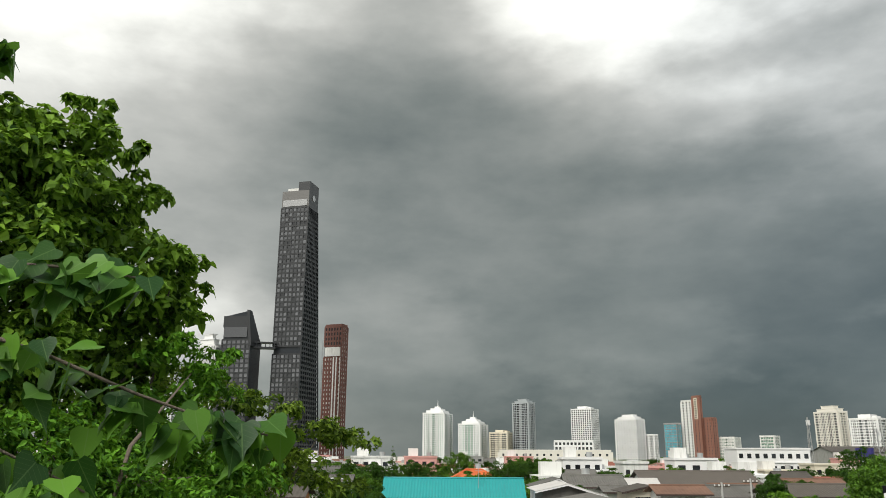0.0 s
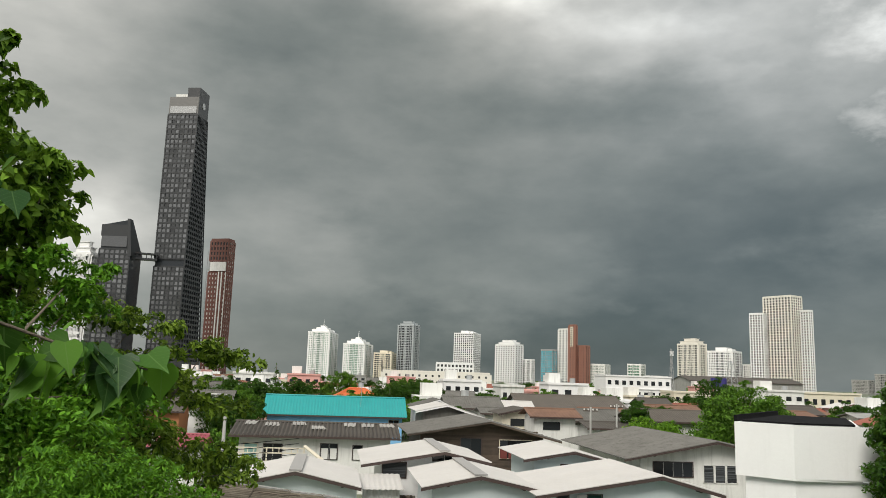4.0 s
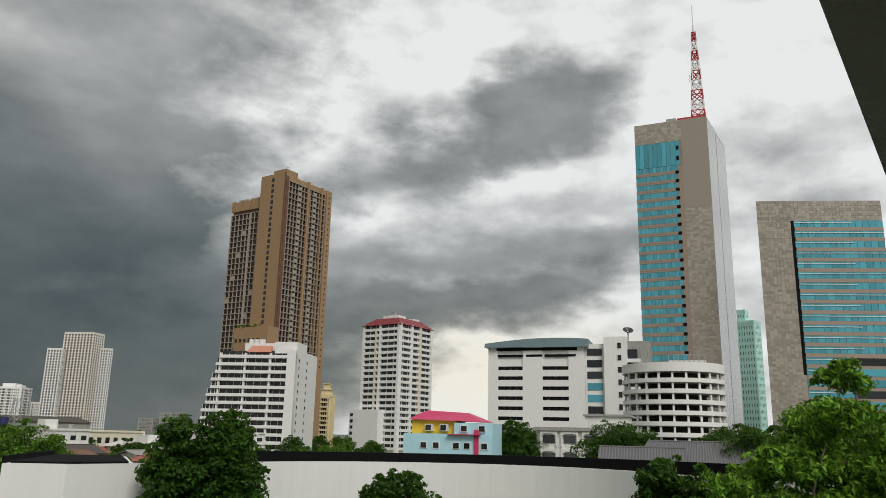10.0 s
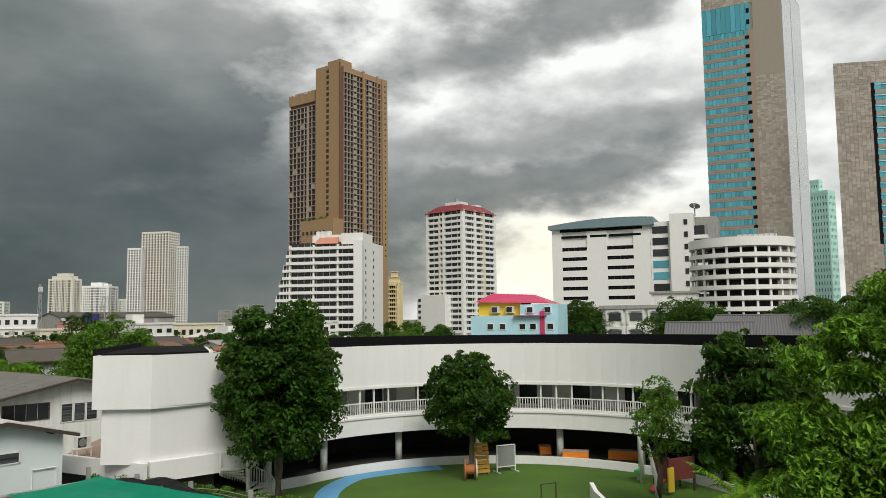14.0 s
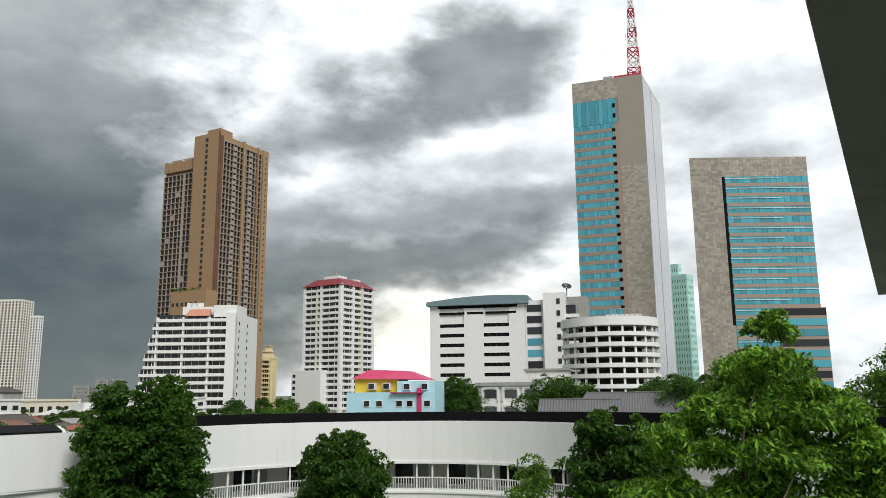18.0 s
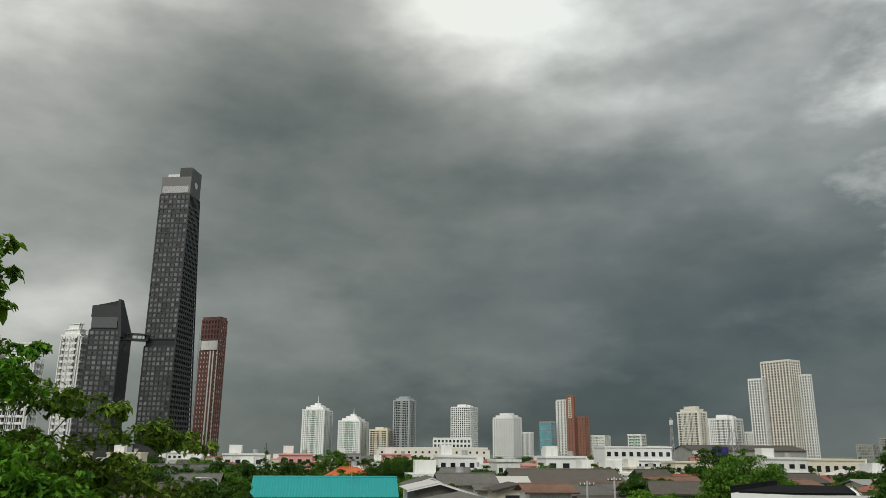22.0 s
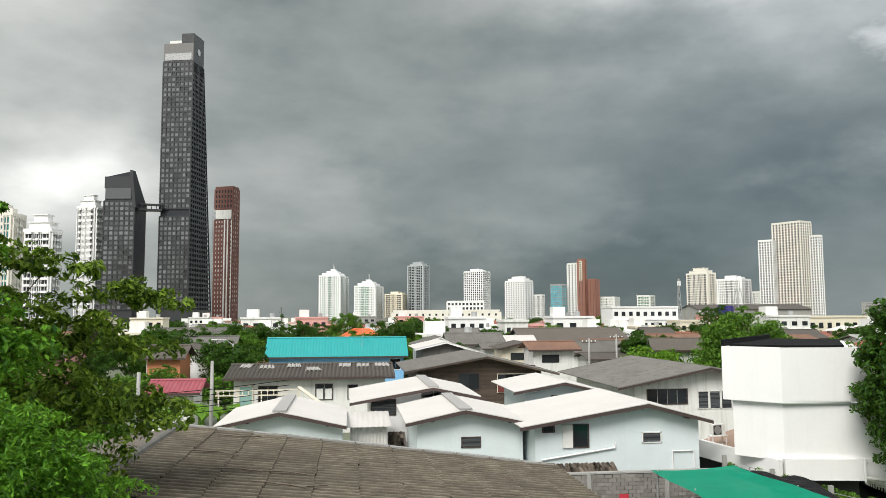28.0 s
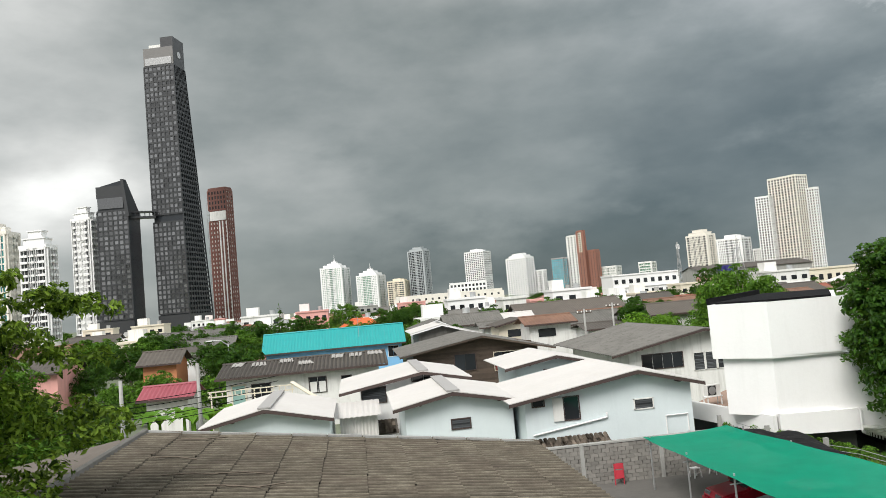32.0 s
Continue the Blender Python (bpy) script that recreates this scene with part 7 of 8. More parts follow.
def streaked_sheet():
    """Old fibre cement: pale worn ridges of the sheets, grooves darkened in broken lines by growth and painted shade.
    """
    m = bpy.data.materials.new("streaked_fibre_cement")
    m.use_nodes = True
    s = Nodes(m.node_tree)
    p = s.node("ShaderNodeNewGeometry").outputs["Position"]
    line = s.noise(s.scaled(p, (0.9, 3.0, 0.9)), 2.4, 6.0, 0.7)
    fine = s.noise(p, 22.0, 5.0, 0.7)
    patch = s.noise(p, 0.9, 4.0)
    c = s.ramp(s.math("MULTIPLY_ADD", s.math("SUBTRACT", fine, 0.5), 0.35, line), [(0.25, (0.06, 0.05, 0.038)), (0.45, (0.11, 0.094, 0.068)), (0.6, (0.165, 0.144, 0.108)), (0.8, (0.30, 0.27, 0.215))])
    c = s.mix(s.math("MULTIPLY", s.math("SUBTRACT", patch, 0.48, clamp=True), 2.6, clamp=True), c, (0.075, 0.055, 0.042))
    # grooves between the corrugations: algae, and the shade of the troughs painted in
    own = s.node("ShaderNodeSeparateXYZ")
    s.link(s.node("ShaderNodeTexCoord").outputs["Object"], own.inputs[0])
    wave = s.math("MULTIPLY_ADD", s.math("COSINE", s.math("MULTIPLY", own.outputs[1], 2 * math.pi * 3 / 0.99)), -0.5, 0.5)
    groove_dark = s.math("MULTIPLY", s.math("POWER", wave, 0.9), s.math("MULTIPLY_ADD", line, 0.5, 0.8), clamp=True)
    c = s.mix(groove_dark, c, (0.02, 0.017, 0.012))
    hsv = s.node("ShaderNodeHueSaturation")
    s.link(c, hsv.inputs["Color"])
    s.link(s.math("MULTIPLY_ADD", s.node("ShaderNodeObjectInfo").outputs["Random"], 0.22, 0.89), hsv.inputs["Value"])
    b = s.node("ShaderNodeBsdfPrincipled")
    s.link(hsv.outputs[0], b.inputs["Base Color"])
    b.inputs["Roughness"].default_value = 0.92
    n = s.node("ShaderNodeBump")
    n.inputs["Strength"].default_value, n.inputs["Distance"].default_value = 0.5, 0.02
    s.link(fine, n.inputs["Height"])
    s.link(n.outputs[0], b.inputs["Normal"])
    s.tree.links.new(b.outputs[0], s.node("ShaderNodeOutputMaterial").inputs[0])
    return m


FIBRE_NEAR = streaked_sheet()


def near_roof():
    h = thing("grey_roof_house", "house with a weathered grey-brown corrugated roof and maroon fascia", "house")
    x0, x1, y0, y1, zt, zb = -1.0, 11.6, 17.4, 27.3, 6.2, 4.55
    sl = (zt - zb) / (x1 - x0)
    bm = bmesh.new()
    extrude(bm, [(-9, 0), (x1 - 0.7, 0), (x1 - 0.7, zb - 0.1), (x0, zt - 0.2), (-9, 4.8)], 1, y0 + 0.8, y1 - 0.6)
    part("wall", bm, WHITE_OLD, h)
    n, m = 11, 10
    dx, dy = (x1 - x0) / n, (y1 - y0) / m
    bm = bmesh.new()
    seg, amp, t = 24, 0.05, 0.03
    rows = []
    for k in range(seg + 1):
        y, z = dy * k / seg, amp * math.cos(2 * math.pi * k / 8)
        rows.append([bm.verts.new(p) for p in ((0, y, z + 0.02), (dx * 1.05, y, z - dx * 1.05 * sl + 0.06), (dx * 1.05, y, z - t - dx * 1.05 * sl + 0.06), (0, y, z - t + 0.02))])
    for a, b in zip(rows, rows[1:]):
        for i in range(4):
            bm.faces.new((a[i], b[i], b[(i + 1) % 4], a[(i + 1) % 4]))
    bmesh.ops.recalc_face_normals(bm, faces=bm.faces)
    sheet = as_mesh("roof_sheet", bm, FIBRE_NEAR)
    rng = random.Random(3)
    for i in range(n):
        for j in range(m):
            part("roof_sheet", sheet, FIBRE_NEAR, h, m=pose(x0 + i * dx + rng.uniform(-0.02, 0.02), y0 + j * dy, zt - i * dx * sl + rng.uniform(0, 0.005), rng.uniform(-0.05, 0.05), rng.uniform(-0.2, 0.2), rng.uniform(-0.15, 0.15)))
    part("left_slope", sheet_slope((-9.6, y0, 4.85), (-9.6, y1, 4.85), (x0, y1, zt), (x0, y0, zt), 0.36, 0.028, 0.03), FIBRE, h)
    bm = bmesh.new()
    tube(bm, [(x0, y0 - 0.02, zt + 0.03), (x0, y1, zt + 0.03)], [0.13, 0.13], 8)
    part("ridge", bm, FIBRE_GREY, h)
    cap = as_mesh("verge_cap", boxes((0.01, dx - 0.02, -0.12, 0.12, 0.02, 0.08)), PALE_SHEET)
    for k in range(n):
        part("verge_cap", cap, PALE_SHEET, h, "chalky pale verge cap", pose(x0 + k * dx, y1 + 0.02, zt - k * dx * sl + rng.uniform(0, 0.04), 0, math.degrees(math.atan(sl)), rng.uniform(-1, 1)))
    bm = bmesh.new()
    extrude(bm, [(x0, zt - 0.32), (x1, zb - 0.32), (x1, zb - 0.05), (x0, zt - 0.05)], 1, y0 - 0.06, y0)
    part("barge_board", bm, MAROON, h)
    bm = bmesh.new()
    extrude(bm, [(x0, zt - 0.32), (-9.6, 4.5), (-9.6, 4.78), (x0, zt - 0.05)], 1, y0 - 0.06, y0)
    part("barge_board", bm, MAROON, h)


near_roof()

# ---- yard, block wall, car port ----


def block_wall():
    w = thing("block_wall", "unpainted cinder block yard wall with posts", "wall", kind="structure")
    me = as_mesh("cinder_block", boxes((0.01, 0.39, -0.09, 0.09, 0.005, 0.185)), BLOCK)
    part("mortar_core", boxes((12.0, 24.2, 38.32, 38.48, 0, 1.95)), CONCRETE, w)
    for r in range(10):
        for c in range(30):
            x = 12.1 + c * 0.4 + (0.2 if r % 2 else 0)
            if x < 23.8:
                part("cinder_block", me, BLOCK, w, m=pose(x, 38.33, r * 0.19 + 0.02))
    for x in (12.0, 16.2, 20.2, 23.9):
        part("post", boxes((x, x + 0.2, 38.2, 38.45, 0, 2.05)), CONCRETE, w)
    part("coping", boxes((12.0, 24.2, 38.22, 38.55, 1.95, 2.03)), CONCRETE, w)


block_wall()


def car_port():
    c = thing("car_port", "green shade net stretched over parked cars on steel posts", "car port")
    bm = bmesh.new()
    nx, ny = 12, 26
    v = []
    for j in range(ny + 1):
        row = []
        for i in range(nx + 1):
            u, t = i / nx, j / ny
            xl, xr = 18.75 + 0.1 * t, 22.9 + 1.3 * min(1, t * 2.2)
            y = 36.4 + (8.0 - 36.4) * t
            sag = -0.16 * math.sin(math.pi * ((t * 7) % 1.0)) * (0.4 + 0.6 * math.sin(math.pi * u)) - 0.1 * math.sin(math.pi * u)
            row.append(bm.verts.new((xl + (xr - xl) * u, y, 2.45 + 0.12 * u + sag)))
        v.append(row)
    for j in range(ny):
        for i in range(nx):
            bm.faces.new((v[j][i], v[j][i + 1], v[j + 1][i + 1], v[j + 1][i]))
    part("shade_net", bm, NET, c, smooth=True)
    for j in range(8):
        y = 36.2 - j * 4.0
        for x in (19.0, 23.6):
            bm = bmesh.new()
            tube(bm, [(x, y, 0), (x, y, 2.5)], [0.04, 0.04], 6)
            part("post", bm, STEEL, c)
        bm = bmesh.new()
        tube(bm, [(18.8, y, 2.12), (24.0, y, 2.2)], [0.025, 0.025], 5)
        part("cross_wire", bm, STEEL, c)


car_port()


def garden_wall():
    """Low wall with a hedge between the car park and the school lawn."""
    w = thing("garden_wall", "low mossy concrete wall between yard and lawn", "wall", kind="structure")
    a, b = Vector((25.0, 41.5)), Vector((29.2, 10.0))
    n = 16
    turn = math.degrees(math.atan2((b - a).y, (b - a).x))
    step = (b - a).length / n
    me = as_mesh("wall_panel", boxes((0.02, step - 0.02, -0.08, 0.08, 0, 1.45)), CONCRETE)
    post = as_mesh("post", boxes((-0.07, 0.07, -0.1, 0.1, 0, 2.1)), CONCRETE)
    for k in range(n):
        p = a.lerp(b, k / n)
        part("wall_panel", me, CONCRETE, w, m=pose(p.x, p.y, 0, 0, 0, turn))
        if k % 2 == 0:
            part("post", post, CONCRETE, w, m=pose(p.x, p.y, 0, 0, 0, turn))
    rng = np.random.default_rng(8)
    blobs = []
    for k in range(90):
        p = a.lerp(b, rng.random())
        blobs.append((p.x + 0.55, p.y + 0.05, 1.35 + 0.15 * rng.random(), 0.5, 0.75))
    single("hedge", leaf_cloud("hedge", rng, blobs, 16000, 0.11, LEAF_B), LEAF_B, "clipped green hedge along the garden wall", "hedge", kind="stuff")


garden_wall()

# ---- lawn ----
bm = bmesh.new()
ring = [(COURT.x + 13.3 * math.cos(2 * math.pi * k / 64), COURT.y + 13.3 * math.sin(2 * math.pi * k / 64)) for k in range(64)]
extrude(bm, ring, 2, 0.004, 0.06)
single("lawn", bm, GRASS, "mown green lawn with worn pale patches", "lawn", kind="structure")
bm = bmesh.new()
path = []
for k in range(25):
    a = radians(128 - 75 * k / 24)
    path.append((a, 7.6 + 4.9 * min(1.0, k / 15) ** 0.8))
lo = [bm.verts.new((COURT.x + (r - 0.75) * math.cos(a), COURT.y + (r - 0.75) * math.sin(a), 0.066)) for a, r in path]
hi = [bm.verts.new((COURT.x + (r + 0.75) * math.cos(a), COURT.y + (r + 0.75) * math.sin(a), 0.066)) for a, r in path]
for k in range(24):
    bm.faces.new((lo[k], lo[k + 1], hi[k + 1], hi[k]))
single("play_path", bm, BLUE_PATH, "blue rubber play path with white dashes", "path", kind="structure")

# ---- terrace of the viewpoint ----
t = thing("terrace_eave", "aged concrete eave of the viewpoint building", "eave", kind="structure")
EAVE, TOP_EAVE, END = 10.72, 11.02, 10.9   # underside, top, and where the eave stops


def eave_y(x):
    """Front line of the eave in plan."""
    return 0.31 - (x - 3.4) * 0.0227


def strip(o0, o1, z0, z1, x0=-20.0, x1=END, lean=0.0):
    """A straight run under the eave, between two setbacks from its front line."""
    bm = bmesh.new()
    foot = [(x0, eave_y(x0) - o1), (x1, eave_y(x1) - o1), (x1, eave_y(x1) - o0), (x0, eave_y(x0) - o0)]
    hexa(bm, [(*p, z0) for p in foot], [(p[0], p[1] + (lean if k > 1 else 0.0), z1) for k, p in enumerate(foot)])
    return bm


# front beam in a paler concrete, daylight on its face painted in
part("edge_beam", strip(0.0, 0.17, EAVE, TOP_EAVE, lean=0.035), mat("lit_eave_concrete", (0.36, 0.355, 0.33), 0.85, var=0.3, stain=0.35, bump=0.4), t)
part("drip_groove", strip(0.17, 0.2, EAVE + 0.03, TOP_EAVE), BLACK, t)
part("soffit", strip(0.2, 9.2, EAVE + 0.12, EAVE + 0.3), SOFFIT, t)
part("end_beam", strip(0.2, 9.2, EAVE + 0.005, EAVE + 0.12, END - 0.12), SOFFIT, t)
part("dark_panel", strip(0.21, 9.0, EAVE + 0.1, EAVE + 0.119, END - 2.2, END - 0.13), mat("dark_soffit_board", (0.06, 0.07, 0.06), 0.8, var=0.3), t)
part("roof_sheet", strip(0.02, 9.2, TOP_EAVE, TOP_EAVE + 0.05), CONCRETE, t)
t = thing("terrace_building", "plain white walls of the viewpoint building", "building", kind="structure")
part("rear_wall", boxes((-30, 10.8, -9.3, -9, 0, 11)), WHITE_OLD, t)
part("floor", boxes((-30, 12.6, -9, -1.6, 8.2, 8.4)), CONCRETE, t)
part("parapet_end", boxes((12.5, 16.0, -0.6, 0.2, 0, 9.0)), WHITE, t)

# ---- things in the yard ----


def tube_part(name, pts, r, material, parent, sides=6, label="", taper=1.0):
    bm = bmesh.new()
    n = len(pts)
    tube(bm, pts, [r * (1 + (taper - 1) * k / max(1, n - 1)) for k in range(n)], sides)
    return part(name, bm, material, parent, label, smooth=sides > 7)


def car(label, x, y, paint, turn=180.0):
    """Saloon car, nose along +x of its own frame."""
    c = thing("car", label, "car", x, y, 0.05, turn, "cars under the shade net")
    side = [(-2.1, 0.35), (2.05, 0.32), (2.15, 0.6), (2.0, 0.82), (1.0, 0.98), (0.35, 1.38), (-1.05, 1.42), (-1.75, 1.02), (-2.12, 0.92)]
    bm = bmesh.new()
    extrude(bm, side, 1, -0.84, 0.84)
    bmesh.ops.bevel(bm, geom=[e for e in bm.edges if abs(e.verts[0].co.y - e.verts[1].co.y) < 0.01], offset=0.09, segments=2, affect="EDGES")
    part("body", bm, paint, c, smooth=False)
    bm = bmesh.new()
    hexa(bm, [(0.98, -0.7, 1.0), (0.98, 0.7, 1.0), (0.94, 0.7, 1.0), (0.94, -0.7, 1.0)], [(0.40, -0.6, 1.40), (0.40, 0.6, 1.40), (0.36, 0.6, 1.40), (0.36, -0.6, 1.40)])
    part("windscreen", bm, GLASS_DARK, c)
    for s in (-1, 1):
        bm = bmesh.new()
        extrude(bm, [(0.8, 1.0), (0.3, 1.33), (-1.0, 1.36), (-1.5, 1.04)], 1, s * 0.845, s * 0.86)
        part("side_window", bm, GLASS_DARK, c)
        part("door_mirror", boxes((0.72, 0.9, s * 0.84, s * 1.02, 0.98, 1.12)), paint, c)
        part("headlight", boxes((2.0, 2.12, s * 0.45 - 0.2, s * 0.45 + 0.2, 0.64, 0.78)), GLASS_GREY, c)
        for wx in (-1.3, 1.32):
            bm = bmesh.new()
            tube(bm, [(wx, s * 0.66, 0.3), (wx, s * 0.87, 0.3)], [0.31, 0.31], 18)
            w = part("wheel", bm, BLACK, c)
            bm = bmesh.new()
            tube(bm, [(wx, s * 0.86, 0.3), (wx, s * 0.885, 0.3)], [0.19, 0.17], 14)
            part("rim", bm, STEEL, w)
    part("bonnet_line", boxes((0.98, 1.0, -0.72, 0.72, 0.975, 0.99)), BLACK, c)
    part("bumper", boxes((2.06, 2.2, -0.8, 0.8, 0.34, 0.52)), paint, c)
    part("number_plate", boxes((2.19, 2.215, -0.22, 0.22, 0.42, 0.52)), WHITE, c, "blank white plate")
    return c


RED_CAR = mat("dark_red_car_paint", (0.25, 0.01, 0.02), 0.2, var=0.04, bump=0.0)
SILVER_CAR = mat("silver_car_paint", (0.5, 0.52, 0.52), 0.22, metal=0.4, var=0.04, bump=0.0)
car("dark red saloon parked under the green net", 21.9, 31.9, RED_CAR)
car("silver saloon parked under the green net", 22.2, 29.4, SILVER_CAR)
car("dark grey saloon parked under the green net", 22.3, 26.8, mat("grey_car_paint", (0.06, 0.065, 0.07), 0.2, var=0.04, bump=0.0))


def stool(x, y, turn):
    s = thing("stool", "white square plastic stool on the yard", "stool", x, y, 0.05, turn, "stools by the wall")
    part("seat", boxes((-0.18, 0.18, -0.18, 0.18, 0.42, 0.46)), WHITE, s)
    for a in (-1, 1):
        for b in (-1, 1):
            bm = bmesh.new()
            hexa(bm, [(a * 0.2 - 0.025, b * 0.2 - 0.025, 0), (a * 0.2 + 0.025, b * 0.2 - 0.025, 0), (a * 0.2 + 0.025, b * 0.2 + 0.025, 0), (a * 0.2 - 0.025, b * 0.2 + 0.025, 0)], [(a * 0.15 - 0.025, b * 0.15 - 0.025, 0.42), (a * 0.15 + 0.025, b * 0.15 - 0.025, 0.42), (a * 0.15 + 0.025, b * 0.15 + 0.025, 0.42), (a * 0.15 - 0.025, b * 0.15 + 0.025, 0.42)])
            part("leg", bm, WHITE, s)


stool(21.6, 37.5, 12)
stool(22.7, 37.7, 30)
c = thing("folding_chair", "red folding chair leaning on the block wall", "chair", 17.9, 37.85, 0.05, 0)
for x in (-0.24, 0.2):
    part("leg", boxes((x, x + 0.04, -0.1, -0.06, 0, 1.0)), RED_STEEL, c)
part("seat", boxes((-0.2, 0.2, -0.14, -0.1, 0.3, 0.7)), RED_STEEL, c)
part("backrest", boxes((-0.2, 0.2, -0.13, -0.09, 0.76, 1.02)), RED_STEEL, c)


def tile_awning(label, x0, x1, y0, y1, z0, z1, material, seed):
    a = thing("tile_awning", label, "roof", 0, 0, 0)
    bm = bmesh.new()
    n = 8
    for k in range(n):
        t0, t1 = math.pi * k / n, math.pi * (k + 1) / n
        v = [bm.verts.new((0.11 * math.cos(t), w, 0.08 * math.sin(t))) for t, w in ((t0, 0), (t1, 0), (t1, 0.5), (t0, 0.5))]
        bm.faces.new(v)
    bmesh.ops.solidify(bm, geom=bm.faces[:], thickness=0.015)
    me = as_mesh("roof_tile", bm, material, True)
    rng = random.Random(seed)
    rows, cols = max(2, int((y1 - y0) / 0.42)), int((x1 - x0) / 0.22)
    pitch = math.degrees(math.atan2(z1 - z0, y1 - y0))
    part("tile_bed", boxes((x0, x1, y0, y1, -0.04, -0.01)), FIBRE, a, m=pose(0, y0, z0, pitch) @ pose(0, -y0, 0))
    for r in range(rows):
        for c in range(cols):
            part("roof_tile", me, material, a, m=pose(x0 + 0.11 + c * 0.22 + rng.uniform(-0.02, 0.02), y0 + r * 0.42, z0 + r * 0.42 * math.tan(radians(pitch)) + rng.uniform(0, 0.03), pitch, 0, rng.uniform(-4, 4)))
    for x in (x0 + 0.1, x1 - 0.2):
        part("post", boxes((x, x + 0.1, y0 + 0.1, y0 + 0.2, 0, z0 - 0.04)), WHITE_OLD, a)
    return a


MOSSY = mat("mossy_old_tile", (0.16, 0.13, 0.10), 0.9, var=0.5, scale=2.0, rand=0.9, bump=0.4)
tile_awning("row of mossy old roof tiles above the block wall", 14.2, 18.2, 38.7, 40.0, 1.65, 2.1, MOSSY, 4)
tile_awning("patch of old dark roof tiles behind the grey roof", 5.0, 8.0, 47.6, 49.6, 2.0, 2.6, MOSSY, 5)
bm = bmesh.new()
nets = [[bm.verts.new((22.75 + (25.3 - 22.75) * i / 5, 37.0 - 0.75 * j - 0.35 * i, 2.25 - 0.12 * math.sin(1.9 * i + j) - 0.03 * j)) for i in range(6)] for j in range(7)]
for j in range(6):
    for i in range(5):
        bm.faces.new((nets[j][i], nets[j][i + 1], nets[j + 1][i + 1], nets[j + 1][i]))
bmesh.ops.solidify(bm, geom=bm.faces[:], thickness=0.01)
single("black_net", bm, NET_BLACK, "black shade net sagging beside the green net", "net")
bm = bmesh.new()
rg = random.Random(9)
tv = [[bm.verts.new((26.6 + 0.28 * i, 23.4 - 0.42 * j, 1.55 + rg.uniform(-0.1, 0.14))) for i in range(6)] for j in range(9)]
for j in range(8):
    for i in range(5):
        bm.faces.new((tv[j][i], tv[j][i + 1], tv[j + 1][i + 1], tv[j + 1][i]))
bmesh.ops.solidify(bm, geom=bm.faces[:], thickness=0.012)
single("crumpled_sheet", bm, mat("grey_plastic_sheet", (0.33, 0.33, 0.35), 0.35, var=0.4), "crumpled grey plastic sheet over the garden wall", "sheet")
pole = thing("fence_wire", "slack wires along the garden wall posts", "wire")
for z in (1.7, 1.9):
    tube_part("wire", [(25.2 + 4.0 * k / 14, 40.0 - 29.0 * k / 14, z - 0.12 * (k % 2)) for k in range(15)], 0.015, STEEL, pole, 4)

# terrace beside the school's end block, with an air-conditioning unit
t = thing("terrace", "low white terrace beside the school end block", "terrace", kind="structure")
bm = bmesh.new()
extrude(bm, [(26.2, 37.75), (25.95, 37.7), (24.6, 45.6), (24.9, 45.7)], 2, 1.55, 2.5)
part("terrace_parapet", bm, WHITE, t)
bm = bmesh.new()
extrude(bm, [(26.2, 37.95), (24.9, 45.6), (31.5, 52), (31.5, 48.2)], 2, 1.7, 2.0)
part("terrace_floor", bm, mat("terracotta_floor", (0.35, 0.24, 0.18), 0.8, var=0.3), t)
# base below the terrace, coloured near-black as if in shade
bm = bmesh.new()
extrude(bm, [(26.5, 38.3), (25.3, 45.4), (31.0, 51.5), (31.0, 48.4)], 2, 0.0, 1.7)
part("terrace_base", bm, SHADE_VOID, t)
a = thing("air_conditioner", "white outdoor air-conditioning unit on a steel frame", "air conditioner", 26.6, 45.4, 2.0, 10)
part("casing", boxes((-0.45, 0.45, -0.16, 0.16, 0.55, 1.2)), WHITE_OLD, a)
part("grille", boxes((-0.4, 0.15, -0.175, -0.16, 0.6, 1.15)), SHADE_VOID, a)
bm = bmesh.new()
tube(bm, [(-0.12, -0.18, 0.87), (-0.12, -0.2, 0.87)], [0.24, 0.24], 16)
part("fan_guard", bm, STEEL, a)
for x in (-0.5, 0.45):
    for y in (-0.2, 0.2):
        part("frame_leg", boxes((x, x + 0.05, y, y + 0.05, 0, 0.55)), WHITE, a)
part("frame_top", boxes((-0.55, 0.55, -0.25, 0.25, 0.5, 0.55)), WHITE, a)

PATCH = mat("chalky_patch_sheet", (0.34, 0.33, 0.31), 0.8, var=0.3)
# winding outside stair by the garden tree
s = thing("garden_stair", "white winding outside stair with upright bars", "stair", 31.0, 35.6, 0)
for k in range(10):
    a = radians(150 - 17 * k)
    bm = bmesh.new()
    extrude(bm, [(0.25 * math.cos(a), 0.25 * math.sin(a)), (1.5 * math.cos(a), 1.5 * math.sin(a)), (1.5 * math.cos(a - 0.3), 1.5 * math.sin(a - 0.3)), (0.25 * math.cos(a - 0.3), 0.25 * math.sin(a - 0.3))], 2, 1.72 - 0.18 * k, 1.8 - 0.18 * k)
    part("step", bm, WHITE_OLD, s)
rail = []
for k in range(31):
    a = radians(158 - 5.9 * k)
    x, y, z = 1.52 * math.cos(a), 1.52 * math.sin(a), 1.75 - 0.06 * k
    rail.append((x, y, z + 1.0))
    part("baluster", boxes((x - 0.022, x + 0.022, y - 0.022, y + 0.022, max(0.0, z - 0.1), z + 1.0)), WHITE, s)
tube_part("handrail", rail, 0.035, WHITE, s, 6)
tube_part("centre_post", [(0, 0, 0), (0, 0, 2.7)], 0.12, WHITE, s, 8)

# ---- lawn things ----


